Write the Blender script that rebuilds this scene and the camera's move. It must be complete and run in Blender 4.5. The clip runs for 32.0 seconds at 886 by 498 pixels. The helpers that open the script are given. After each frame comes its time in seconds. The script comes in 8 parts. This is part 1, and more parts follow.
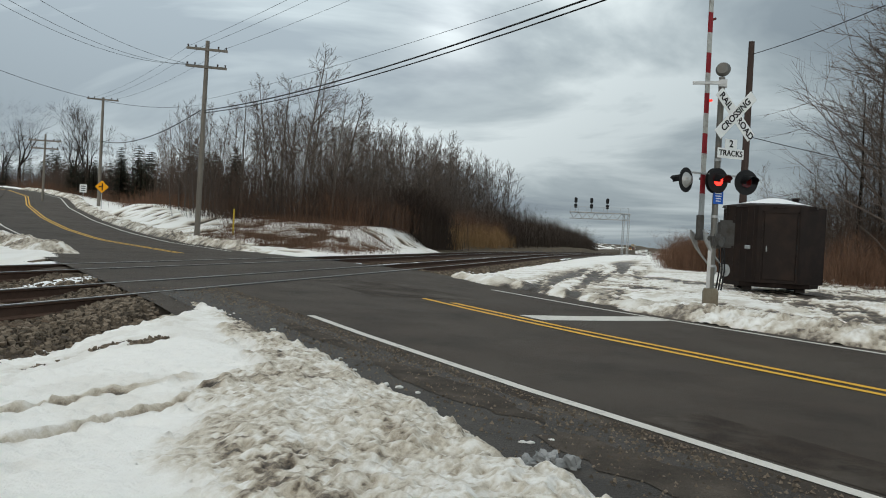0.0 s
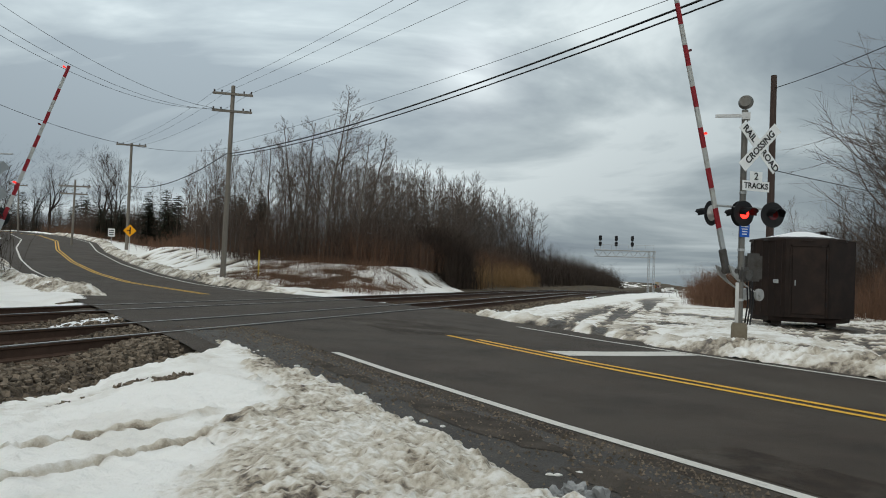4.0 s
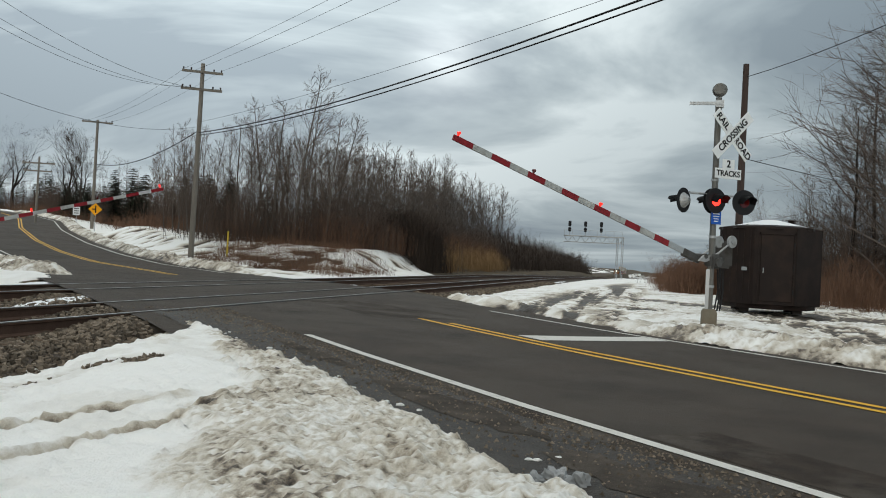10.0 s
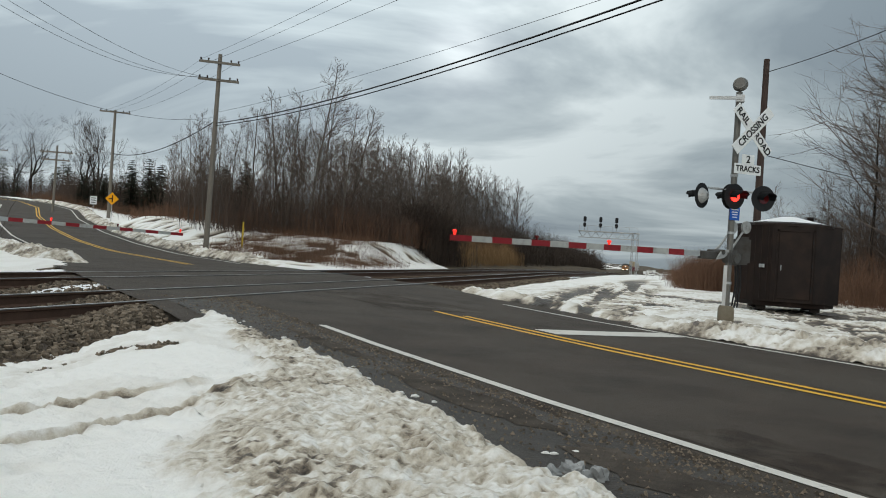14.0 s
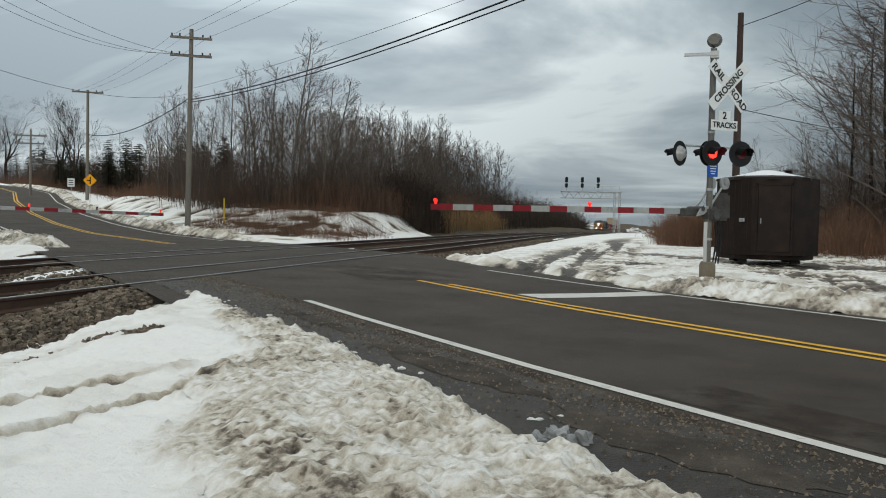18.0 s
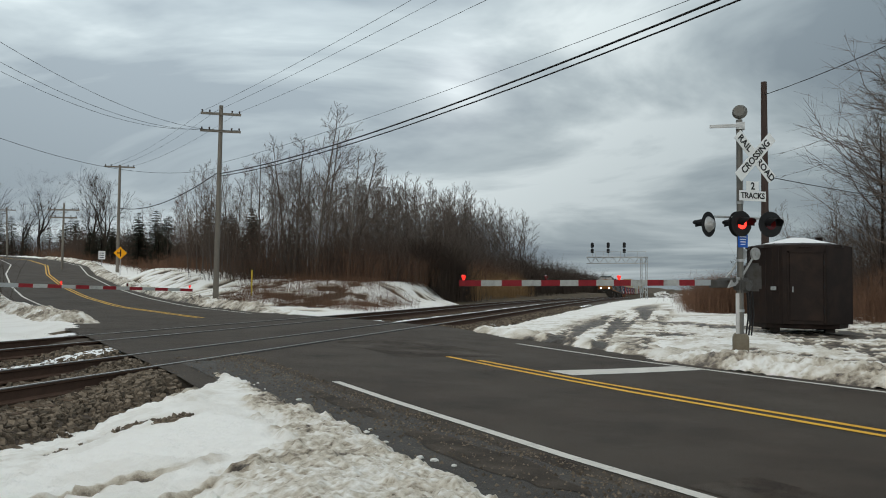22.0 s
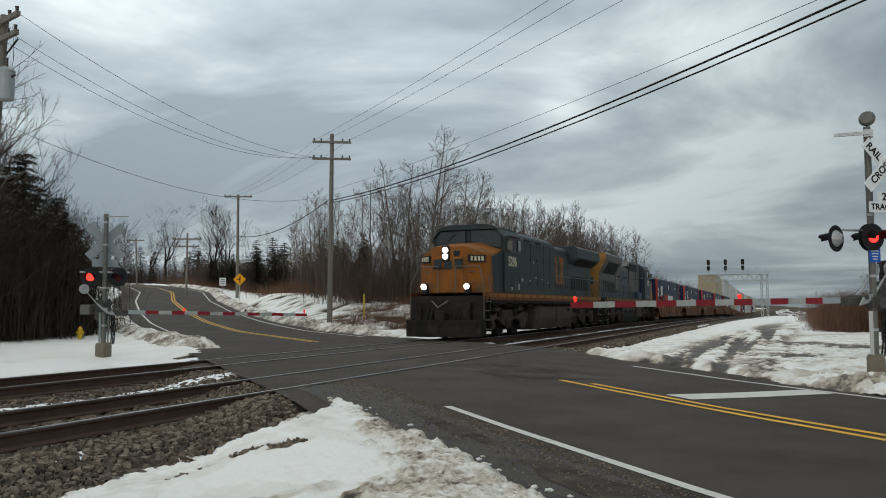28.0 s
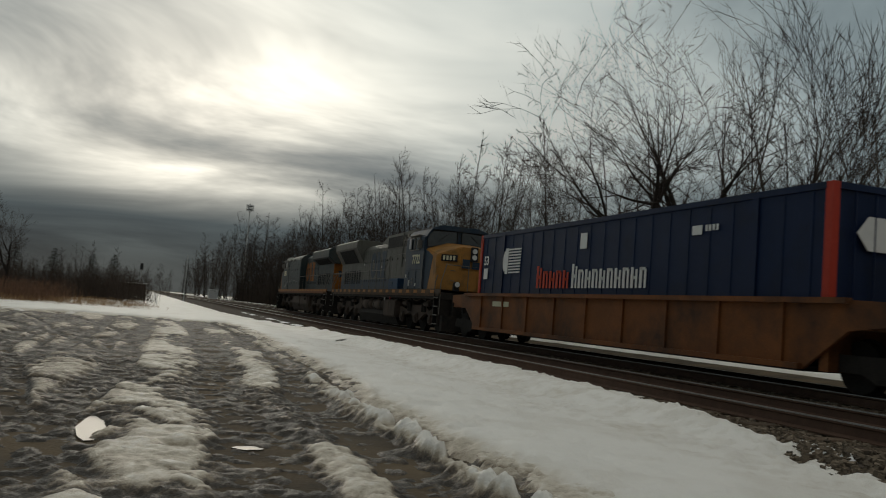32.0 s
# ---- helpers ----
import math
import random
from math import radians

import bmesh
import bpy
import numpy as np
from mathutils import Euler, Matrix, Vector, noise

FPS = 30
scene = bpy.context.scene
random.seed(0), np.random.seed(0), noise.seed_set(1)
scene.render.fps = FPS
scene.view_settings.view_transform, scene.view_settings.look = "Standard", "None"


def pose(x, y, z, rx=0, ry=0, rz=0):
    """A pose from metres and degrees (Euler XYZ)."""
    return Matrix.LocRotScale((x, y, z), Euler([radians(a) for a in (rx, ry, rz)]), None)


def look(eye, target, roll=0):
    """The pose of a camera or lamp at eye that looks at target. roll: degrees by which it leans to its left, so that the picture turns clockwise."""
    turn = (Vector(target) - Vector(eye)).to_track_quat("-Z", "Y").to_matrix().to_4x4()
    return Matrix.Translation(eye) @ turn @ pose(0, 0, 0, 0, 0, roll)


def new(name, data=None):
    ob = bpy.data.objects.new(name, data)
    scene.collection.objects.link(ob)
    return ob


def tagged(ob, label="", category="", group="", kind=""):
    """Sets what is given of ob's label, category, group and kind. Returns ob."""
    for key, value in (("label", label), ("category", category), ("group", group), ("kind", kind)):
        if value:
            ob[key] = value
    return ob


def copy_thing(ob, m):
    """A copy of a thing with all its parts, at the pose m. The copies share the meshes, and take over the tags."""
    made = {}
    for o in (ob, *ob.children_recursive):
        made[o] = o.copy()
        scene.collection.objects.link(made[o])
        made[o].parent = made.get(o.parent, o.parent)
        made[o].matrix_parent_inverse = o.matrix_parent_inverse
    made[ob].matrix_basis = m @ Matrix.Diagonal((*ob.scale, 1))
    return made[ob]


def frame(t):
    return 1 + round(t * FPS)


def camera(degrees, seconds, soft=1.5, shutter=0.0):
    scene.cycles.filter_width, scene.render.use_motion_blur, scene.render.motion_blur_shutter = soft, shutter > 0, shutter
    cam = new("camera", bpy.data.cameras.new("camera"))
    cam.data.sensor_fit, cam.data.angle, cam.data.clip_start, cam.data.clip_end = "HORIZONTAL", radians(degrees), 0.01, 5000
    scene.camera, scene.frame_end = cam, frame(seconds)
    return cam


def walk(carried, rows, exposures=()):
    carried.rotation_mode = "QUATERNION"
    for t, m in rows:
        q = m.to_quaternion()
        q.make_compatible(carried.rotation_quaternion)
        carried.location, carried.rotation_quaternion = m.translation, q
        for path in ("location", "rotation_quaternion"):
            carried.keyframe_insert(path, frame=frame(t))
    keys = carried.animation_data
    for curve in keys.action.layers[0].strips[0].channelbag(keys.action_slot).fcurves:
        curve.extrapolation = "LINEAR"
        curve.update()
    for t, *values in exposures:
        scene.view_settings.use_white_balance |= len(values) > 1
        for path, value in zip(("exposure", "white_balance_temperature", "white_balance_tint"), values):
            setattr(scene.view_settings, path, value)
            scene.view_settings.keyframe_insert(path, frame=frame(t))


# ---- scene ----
cam = camera(55.0, 32.0, soft=1.0, shutter=0.10)
PATH = [
    (0.0, 0.13, -0.20, 1.05, 14.38, -0.86, -2.90), (0.5, 0.18, -0.16, 1.04, 15.80, -0.38, -2.22), (1.0, 0.19, -0.16, 1.02, 16.47, 0.57, -1.54), (1.5, 0.17, -0.17, 1.00, 16.39, 1.05, -1.77),
    (2.0, 0.17, -0.18, 0.98, 16.90, 2.38, -1.61), (2.5, 0.17, -0.19, 0.98, 16.33, 1.91, -2.05), (4.5, 0.08, -0.14, 0.98, 15.77, 1.74, -2.36), (5.0, 0.01, -0.13, 0.98, 13.33, 2.01, -2.42),
    (5.5, 0.04, -0.13, 0.99, 13.36, 2.10, -2.72), (6.0, 0.06, -0.09, 0.97, 13.94, 2.60, -3.15), (6.5, 0.07, -0.07, 0.97, 14.12, 2.45, -3.01), (7.0, 0.06, -0.09, 0.97, 14.20, 2.49, -2.79),
    (7.5, 0.06, -0.07, 0.96, 14.55, 2.56, -2.69), (8.0, 0.04, -0.07, 0.95, 14.62, 1.61, -2.75), (8.5, 0.06, -0.08, 0.95, 14.48, 1.07, -3.03), (9.0, 0.05, -0.07, 0.95, 14.34, 0.98, -2.88),
    (9.5, 0.04, -0.09, 0.95, 14.06, 0.90, -2.92), (10.0, 0.04, -0.10, 0.97, 13.95, 0.77, -2.96), (10.5, 0.05, -0.09, 0.96, 14.02, 0.52, -3.48), (11.0, 0.03, -0.08, 0.96, 14.08, 0.11, -3.60),
    (11.5, 0.03, -0.06, 0.94, 14.13, 0.34, -3.53), (12.0, 0.01, -0.03, 0.95, 14.42, 0.19, -3.48), (12.5, 0.03, -0.03, 0.94, 14.62, 0.11, -3.43), (13.0, 0.02, -0.03, 0.94, 14.76, -0.09, -3.47),
    (13.5, -0.00, -0.03, 0.94, 14.89, 0.09, -3.72), (15.5, 0.02, -0.05, 0.95, 15.03, 0.51, -3.41), (16.0, 0.04, -0.05, 0.95, 15.28, 0.06, -3.49), (16.5, 0.05, -0.09, 0.99, 14.01, 2.21, -4.17),
    (17.0, 0.05, -0.04, 0.98, 14.42, -1.26, -1.94), (17.5, 0.03, -0.03, 0.99, 13.88, -2.70, -1.04), (18.0, 0.04, -0.07, 0.99, 13.79, -1.91, -1.16), (18.5, 0.05, -0.06, 0.99, 13.39, -1.32, -1.02),
    (19.0, 0.07, -0.05, 1.01, 13.23, -0.80, -0.75), (19.5, 0.08, -0.06, 1.02, 13.08, -0.49, -0.33), (20.0, 0.03, -0.03, 1.03, 13.27, 0.06, 0.37), (20.5, 0.03, -0.07, 1.10, 15.05, 0.95, 0.80),
    (21.0, -0.01, -0.02, 1.12, 16.05, 1.45, 0.68), (21.5, -0.02, -0.05, 1.17, 15.79, 2.60, 0.18), (22.0, -0.02, -0.03, 1.16, 15.51, 2.51, -0.47), (22.5, -0.03, -0.03, 1.16, 16.13, 2.75, -0.30),
    (23.0, -0.02, -0.02, 1.17, 16.48, 3.14, -0.16), (23.5, -0.02, -0.02, 1.19, 16.21, 3.93, -0.00), (24.0, -0.01, -0.02, 1.19, 15.98, 3.95, 0.14), (24.5, -0.02, 0.02, 1.19, 16.49, 3.76, 0.65),
    (26.5, -0.03, 0.03, 1.18, 17.52, 3.78, 0.90), (27.0, -0.03, 0.08, 1.16, 20.40, 3.30, 0.52), (27.5, -0.05, 0.09, 1.18, 21.10, 3.42, 0.42), (28.0, -0.06, 0.10, 1.18, 22.91, 3.94, 0.31),
    (28.5, -0.07, 0.17, 1.17, 24.48, 4.01, 0.62), (28.6, -0.09, 0.18, 1.14, 25.03, 4.00, 0.58), (29.0, -0.10, 0.22, 1.15, 28.10, 4.14, 0.73), (29.2, -0.11, 0.19, 1.14, 28.92, 4.28, 0.69),
    (29.5, -0.15, 0.23, 1.17, 30.87, 4.40, 1.14), (29.7, -0.25, 0.21, 1.16, 36.24, 4.43, 0.83), (30.0, -0.17, 0.21, 1.12, 56.07, 4.95, 1.70), (30.2, -0.16, 0.19, 1.05, 74.20, 5.85, -0.97),
    (30.4, -0.14, 0.15, 1.06, 97.00, 5.44, -0.18), (30.6, -0.14, 0.13, 1.05, 119.09, 5.34, -2.23), (30.8, -0.14, 0.13, 1.06, 137.50, 5.02, -2.47), (31.0, -0.15, 0.11, 1.07, 147.30, 3.13, -2.72),
    (31.5, 0.0, 0.24, 0.88, 152.20, 4.50, -4.80), (32.0, 0.08, 0.27, 0.82, 160.60, 4.30, -4.55),
]
walk(cam, [(t, pose(x, y, z, 90 + pitch, roll, yaw)) for t, x, y, z, yaw, pitch, roll in PATH],
     exposures=[(0, 0.0, 6500, 10), (1.0, -0.05, 6500, 10), (2.5, -0.12, 6500, 10), (5.0, -0.08, 6500, 10), (7.0, -0.12, 6500, 10), (8.0, -0.08, 6500, 10), (9.0, 0.0, 6500, 10), (20.0, 0.0, 6500, 10), (21.5, -0.08, 6500, 10), (24.0, -0.14, 6500, 10), (28.0, -0.20, 6450, 10), (29.0, -0.08, 6450, 10), (29.6, 0.05, 6550, 10), (30.0, 0.1, 6750, 10), (30.4, 0.05, 6900, 10), (30.8, 0.0, 7100, 10), (31.0, -0.15, 7200, 10), (31.3, -0.55, 7300, 10), (31.6, -0.95, 7250, 10), (32, -1.12, 7100, 10)])

# ---- light: a closed grey winter sky, the sun low behind cloud over the southern end of the line ----
SUN_EL, SUN_AZ = radians(9.6), radians(178.3)
world = bpy.data.worlds.new("world")
scene.world = world
world.use_nodes = True
wn, wl = world.node_tree.nodes, world.node_tree.links
wn.clear()


def wnode(kind, **sets):
    n = wn.new(kind)
    for k, v in sets.items():
        if k in ("operation", "blend_type", "data_type", "noise_dimensions", "sky_type", "sun_disc", "sun_elevation", "sun_rotation"):
            SETTERS[k](n, v)
        else:
            n.inputs[int(k[1:])].default_value = v
    return n


def set_operation(n, v): n.operation = v
def set_blend(n, v): n.blend_type = v
def set_sky(n, v): n.sky_type = v
def set_disc(n, v): n.sun_disc = v
def set_el(n, v): n.sun_elevation = v
def set_rot(n, v): n.sun_rotation = v
def set_dtype(n, v): n.data_type = v


SETTERS = {"operation": set_operation, "blend_type": set_blend, "sky_type": set_sky, "sun_disc": set_disc,
            "sun_elevation": set_el, "sun_rotation": set_rot, "data_type": set_dtype}

geo = wnode("ShaderNodeTexCoord")
sep = wnode("ShaderNodeSeparateXYZ")
wl.new(geo.outputs["Generated"], sep.inputs[0])
zc = wnode("ShaderNodeMath", operation="MAXIMUM", _1=0.0)
wl.new(sep.outputs[2], zc.inputs[0])
za = wnode("ShaderNodeMath", operation="ADD", _1=0.20)
wl.new(zc.outputs[0], za.inputs[0])
dx = wnode("ShaderNodeMath", operation="DIVIDE")
dy = wnode("ShaderNodeMath", operation="DIVIDE")
wl.new(sep.outputs[0], dx.inputs[0]); wl.new(za.outputs[0], dx.inputs[1])
wl.new(sep.outputs[1], dy.inputs[0]); wl.new(za.outputs[0], dy.inputs[1])
com = wnode("ShaderNodeCombineXYZ")
wl.new(dx.outputs[0], com.inputs[0]); wl.new(dy.outputs[0], com.inputs[1])
mp = wnode("ShaderNodeMapping")
mp.inputs["Scale"].default_value = (0.75, 1.0, 1.0)
mp.inputs["Location"].default_value = (3.7, 1.4, 0.0)
wl.new(com.outputs[0], mp.inputs[0])
n1 = wnode("ShaderNodeTexNoise")
n1.inputs["Scale"].default_value = 1.0
n1.inputs["Detail"].default_value = 6.0
n1.inputs["Roughness"].default_value = 0.55
n1.inputs["Distortion"].default_value = 0.6
wl.new(mp.outputs[0], n1.inputs[0])
cr = wn.new("ShaderNodeValToRGB")
els = cr.color_ramp.elements
els[0].position, els[0].color = 0.39, (0.29, 0.335, 0.368, 1)
els[1].position, els[1].color = 0.61, (0.66, 0.71, 0.715, 1)
e = els.new(0.50); e.color = (0.43, 0.482, 0.503, 1)
wl.new(n1.outputs[0], cr.inputs[0])
# the veiled sun lights the cloud around it
sund = Vector((math.sin(SUN_AZ) * math.cos(SUN_EL) * -1, math.cos(SUN_AZ) * math.cos(SUN_EL), math.sin(SUN_EL)))
dot = wnode("ShaderNodeVectorMath", operation="DOT_PRODUCT")
dot.inputs[1].default_value = sund
wl.new(geo.outputs["Generated"], dot.inputs[0])
dmax = wnode("ShaderNodeMath", operation="MAXIMUM", _1=0.0)
wl.new(dot.outputs["Value"], dmax.inputs[0])
pw0 = wnode("ShaderNodeMath", operation="POWER", _1=70.0)
pw1 = wnode("ShaderNodeMath", operation="POWER", _1=8.0)
wl.new(dmax.outputs[0], pw0.inputs[0]); wl.new(dmax.outputs[0], pw1.inputs[0])
pw2 = wnode("ShaderNodeMath", operation="MULTIPLY_ADD", _1=0.29)
wl.new(pw1.outputs[0], pw2.inputs[0]); wl.new(pw0.outputs[0], pw2.inputs[2])
belt = wnode("ShaderNodeMapRange", _1=0.08, _2=0.22, _3=0.0, _4=1.0)   # a thick belt of cloud below the sun
wl.new(sep.outputs[2], belt.inputs[0])
pw = wnode("ShaderNodeMath", operation="MULTIPLY")
wl.new(pw2.outputs[0], pw.inputs[0]); wl.new(belt.outputs[0], pw.inputs[1])
west = wnode("ShaderNodeVectorMath", operation="DOT_PRODUCT")
west.inputs[1].default_value = Vector((-0.42, 0.85, 0.31)).normalized()
wl.new(geo.outputs["Generated"], west.inputs[0])
broad = wnode("ShaderNodeMapRange", _1=0.60, _2=0.98, _3=0.74, _4=1.24)   # the cloud is thinner to the north-west
wl.new(west.outputs["Value"], broad.inputs[0])
low = wnode("ShaderNodeMapRange", _1=0.0, _2=1.0, _3=0.54, _4=1.62)   # the cloud is thicker towards the horizon
wl.new(sep.outputs[2], low.inputs[0])
# a dark belt low in the south
sth = wnode("ShaderNodeMapRange", _1=0.3, _2=0.9, _3=0.0, _4=0.62)
wl.new(dot.outputs["Value"], sth.inputs[0])
lowb = wnode("ShaderNodeMapRange", _1=0.03, _2=0.17, _3=1.0, _4=0.0)
wl.new(sep.outputs[2], lowb.inputs[0])
bl1 = wnode("ShaderNodeMath", operation="MULTIPLY")
wl.new(sth.outputs[0], bl1.inputs[0]); wl.new(lowb.outputs[0], bl1.inputs[1])
bl2 = wnode("ShaderNodeMath", operation="SUBTRACT")
bl2.inputs[0].default_value = 1.0
wl.new(bl1.outputs[0], bl2.inputs[1])
bro1 = wnode("ShaderNodeMath", operation="MULTIPLY")
# and thickest to the north-east
east = wnode("ShaderNodeVectorMath", operation="DOT_PRODUCT")
east.inputs[1].default_value = Vector((0.46, 0.88, 0.12)).normalized()
wl.new(geo.outputs["Generated"], east.inputs[0])
thick = wnode("ShaderNodeMapRange", _1=0.62, _2=0.98, _3=1.0, _4=0.66)
wl.new(east.outputs["Value"], thick.inputs[0])
bro0 = wnode("ShaderNodeMath", operation="MULTIPLY")
wl.new(broad.outputs[0], bro0.inputs[0]); wl.new(thick.outputs[0], bro0.inputs[1])
wl.new(bro0.outputs[0], bro1.inputs[0]); wl.new(low.outputs[0], bro1.inputs[1])
bro2 = wnode("ShaderNodeMath", operation="MULTIPLY")
wl.new(bro1.outputs[0], bro2.inputs[0]); wl.new(bl2.outputs[0], bro2.inputs[1])
cl2 = wnode("ShaderNodeMath", operation="MULTIPLY")
thin = wnode("ShaderNodeMath", operation="POWER", _1=3.0)
wl.new(n1.outputs[0], thin.inputs[0])
wl.new(pw.outputs[0], cl2.inputs[0]); wl.new(thin.outputs[0], cl2.inputs[1])
veil = wnode("ShaderNodeVectorMath", operation="SCALE")
wl.new(cr.outputs[0], veil.inputs[0]); wl.new(bro2.outputs[0], veil.inputs["Scale"])
# warmer where the cloud is thin, bluer where it is thick
tm = wnode("ShaderNodeMapRange", _1=0.35, _2=0.95, _3=0.0, _4=1.0)
wl.new(west.outputs["Value"], tm.inputs[0])
tint = wn.new("ShaderNodeMix"); tint.data_type = "RGBA"
tint.inputs[6].default_value, tint.inputs[7].default_value = (0.81, 0.985, 1.10, 1), (0.965, 1.0, 1.015, 1)
wl.new(tm.outputs[0], tint.inputs[0])
hi = wnode("ShaderNodeMapRange", _1=0.36, _2=0.8, _3=0.0, _4=1.0)   # overhead, out of view, a warm tint is added to warm the ground light
wl.new(sep.outputs[2], hi.inputs[0])
tint2 = wn.new("ShaderNodeMix"); tint2.data_type = "RGBA"
tint2.inputs[7].default_value = (1.045, 1.0, 0.955, 1)
wl.new(hi.outputs[0], tint2.inputs[0]); wl.new(tint.outputs[2], tint2.inputs[6])
toned = wnode("ShaderNodeVectorMath", operation="MULTIPLY")
wl.new(veil.outputs[0], toned.inputs[0]); wl.new(tint2.outputs[2], toned.inputs[1])
glow = wnode("ShaderNodeVectorMath", operation="SCALE")
glow.inputs[0].default_value = (11.5, 10.9, 9.7)
wl.new(cl2.outputs[0], glow.inputs["Scale"])
# a thin spot in the cloud over the wood
gap = wnode("ShaderNodeVectorMath", operation="DOT_PRODUCT")
gap.inputs[1].default_value = Vector((-0.243, 0.940, 0.236)).normalized()
wl.new(geo.outputs["Generated"], gap.inputs[0])
gap2 = wnode("ShaderNodeMath", operation="POWER", _1=900.0)
gmax = wnode("ShaderNodeMath", operation="MAXIMUM", _1=0.0)
wl.new(gap.outputs["Value"], gmax.inputs[0]); wl.new(gmax.outputs[0], gap2.inputs[0])
gap3 = wnode("ShaderNodeMath", operation="MULTIPLY")
wl.new(gap2.outputs[0], gap3.inputs[0]); wl.new(n1.outputs[0], gap3.inputs[1])
gapc = wnode("ShaderNodeVectorMath", operation="SCALE")
gapc.inputs[0].default_value = (0.50, 0.51, 0.50)
wl.new(gap3.outputs[0], gapc.inputs["Scale"])
# clear air above the cloud
sky = wnode("ShaderNodeTexSky", sky_type="NISHITA", sun_disc=False, sun_elevation=SUN_EL, sun_rotation=SUN_AZ)
skys = wnode("ShaderNodeVectorMath", operation="SCALE")
skys.inputs["Scale"].default_value = 0.0003
wl.new(sky.outputs[0], skys.inputs[0])
add1 = wnode("ShaderNodeVectorMath", operation="ADD")
wl.new(toned.outputs[0], add1.inputs[0]); wl.new(glow.outputs[0], add1.inputs[1])
add2 = wnode("ShaderNodeVectorMath", operation="ADD")
add3 = wnode("ShaderNodeVectorMath", operation="ADD")
wl.new(add1.outputs[0], add3.inputs[0]); wl.new(gapc.outputs[0], add3.inputs[1])
wl.new(add3.outputs[0], add2.inputs[0]); wl.new(skys.outputs[0], add2.inputs[1])
bg = wn.new("ShaderNodeBackground")
bg.inputs["Strength"].default_value = 1.55
wl.new(add2.outputs[0], bg.inputs[0])
wo = wn.new("ShaderNodeOutputWorld")
wl.new(bg.outputs[0], wo.inputs[0])
sl = bpy.data.lights.new("sun", "SUN")
sl.energy, sl.angle, sl.color = 0.5, radians(18), (1.0, 0.95, 0.86)
sun = new("sun", sl)
sun.matrix_world = look(sund * 100, (0, 0, 0))


# ---- materials ----
def mat(name, color, rough=0.7, metal=0.0, var=0.15, scale=6.0, fine=60.0, bump=0.15, stain=None, stain_at=0.62, stain_soft=0.12,
        stain_scale=1.2, rnd=0.0, emit=0.0, spec=0.15, stretch=(1, 1, 1), island=0.0):
    m = bpy.data.materials.new(name)
    m.use_nodes = True
    nt = m.node_tree
    nd, lk = nt.nodes, nt.links
    b = nd["Principled BSDF"]
    b.inputs["Roughness"].default_value = rough
    b.inputs["Metallic"].default_value = metal
    b.inputs["Specular IOR Level"].default_value = spec
    tc = nd.new("ShaderNodeTexCoord")
    ma = nd.new("ShaderNodeMapping")
    ma.inputs["Scale"].default_value = stretch
    lk.new(tc.outputs["Object"], ma.inputs[0])
    a = nd.new("ShaderNodeTexNoise"); a.inputs["Scale"].default_value = scale; a.inputs["Detail"].default_value = 4
    f = nd.new("ShaderNodeTexNoise"); f.inputs["Scale"].default_value = fine; f.inputs["Detail"].default_value = 3
    lk.new(ma.outputs[0], a.inputs[0]); lk.new(ma.outputs[0], f.inputs[0])
    mixn = nd.new("ShaderNodeMath"); mixn.operation = "ADD"
    lk.new(a.outputs[0], mixn.inputs[0]); lk.new(f.outputs[0], mixn.inputs[1])
    mr = nd.new("ShaderNodeMapRange")
    mr.inputs[1].default_value, mr.inputs[2].default_value = 0.6, 1.4
    mr.inputs[3].default_value, mr.inputs[4].default_value = 1 - var, 1 + var
    lk.new(mixn.outputs[0], mr.inputs[0])
    sc = nd.new("ShaderNodeVectorMath"); sc.operation = "SCALE"
    sc.inputs[0].default_value = color[:3]
    src = mr.outputs[0]
    if rnd:
        oi = nd.new("ShaderNodeObjectInfo")
        r2 = nd.new("ShaderNodeMapRange")
        r2.inputs[3].default_value, r2.inputs[4].default_value = 1 - rnd, 1 + rnd
        lk.new(oi.outputs["Random"], r2.inputs[0])
        mm = nd.new("ShaderNodeMath"); mm.operation = "MULTIPLY"
        lk.new(src, mm.inputs[0]); lk.new(r2.outputs[0], mm.inputs[1])
        src = mm.outputs[0]
    if island:
        gi = nd.new("ShaderNodeNewGeometry")
        r3 = nd.new("ShaderNodeMapRange")
        r3.inputs[3].default_value, r3.inputs[4].default_value = 1 - island, 1 + island
        lk.new(gi.outputs["Random Per Island"], r3.inputs[0])
        m3 = nd.new("ShaderNodeMath"); m3.operation = "MULTIPLY"
        lk.new(src, m3.inputs[0]); lk.new(r3.outputs[0], m3.inputs[1])
        src = m3.outputs[0]
    lk.new(src, sc.inputs["Scale"])
    col = sc.outputs[0]
    if stain:
        s = nd.new("ShaderNodeTexNoise"); s.inputs["Scale"].default_value = stain_scale; s.inputs["Detail"].default_value = 6
        s.inputs["Roughness"].default_value = 0.65
        lk.new(ma.outputs[0], s.inputs[0])
        sr = nd.new("ShaderNodeMapRange")
        sr.inputs[1].default_value, sr.inputs[2].default_value = stain_at - stain_soft, stain_at + stain_soft
        lk.new(s.outputs[0], sr.inputs[0])
        mx = nd.new("ShaderNodeMix"); mx.data_type = "RGBA"
        mx.inputs[7].default_value = (*stain[:3], 1)
        lk.new(sr.outputs[0], mx.inputs[0]); lk.new(col, mx.inputs[6])
        col = mx.outputs[2]
    lk.new(col, b.inputs["Base Color"])
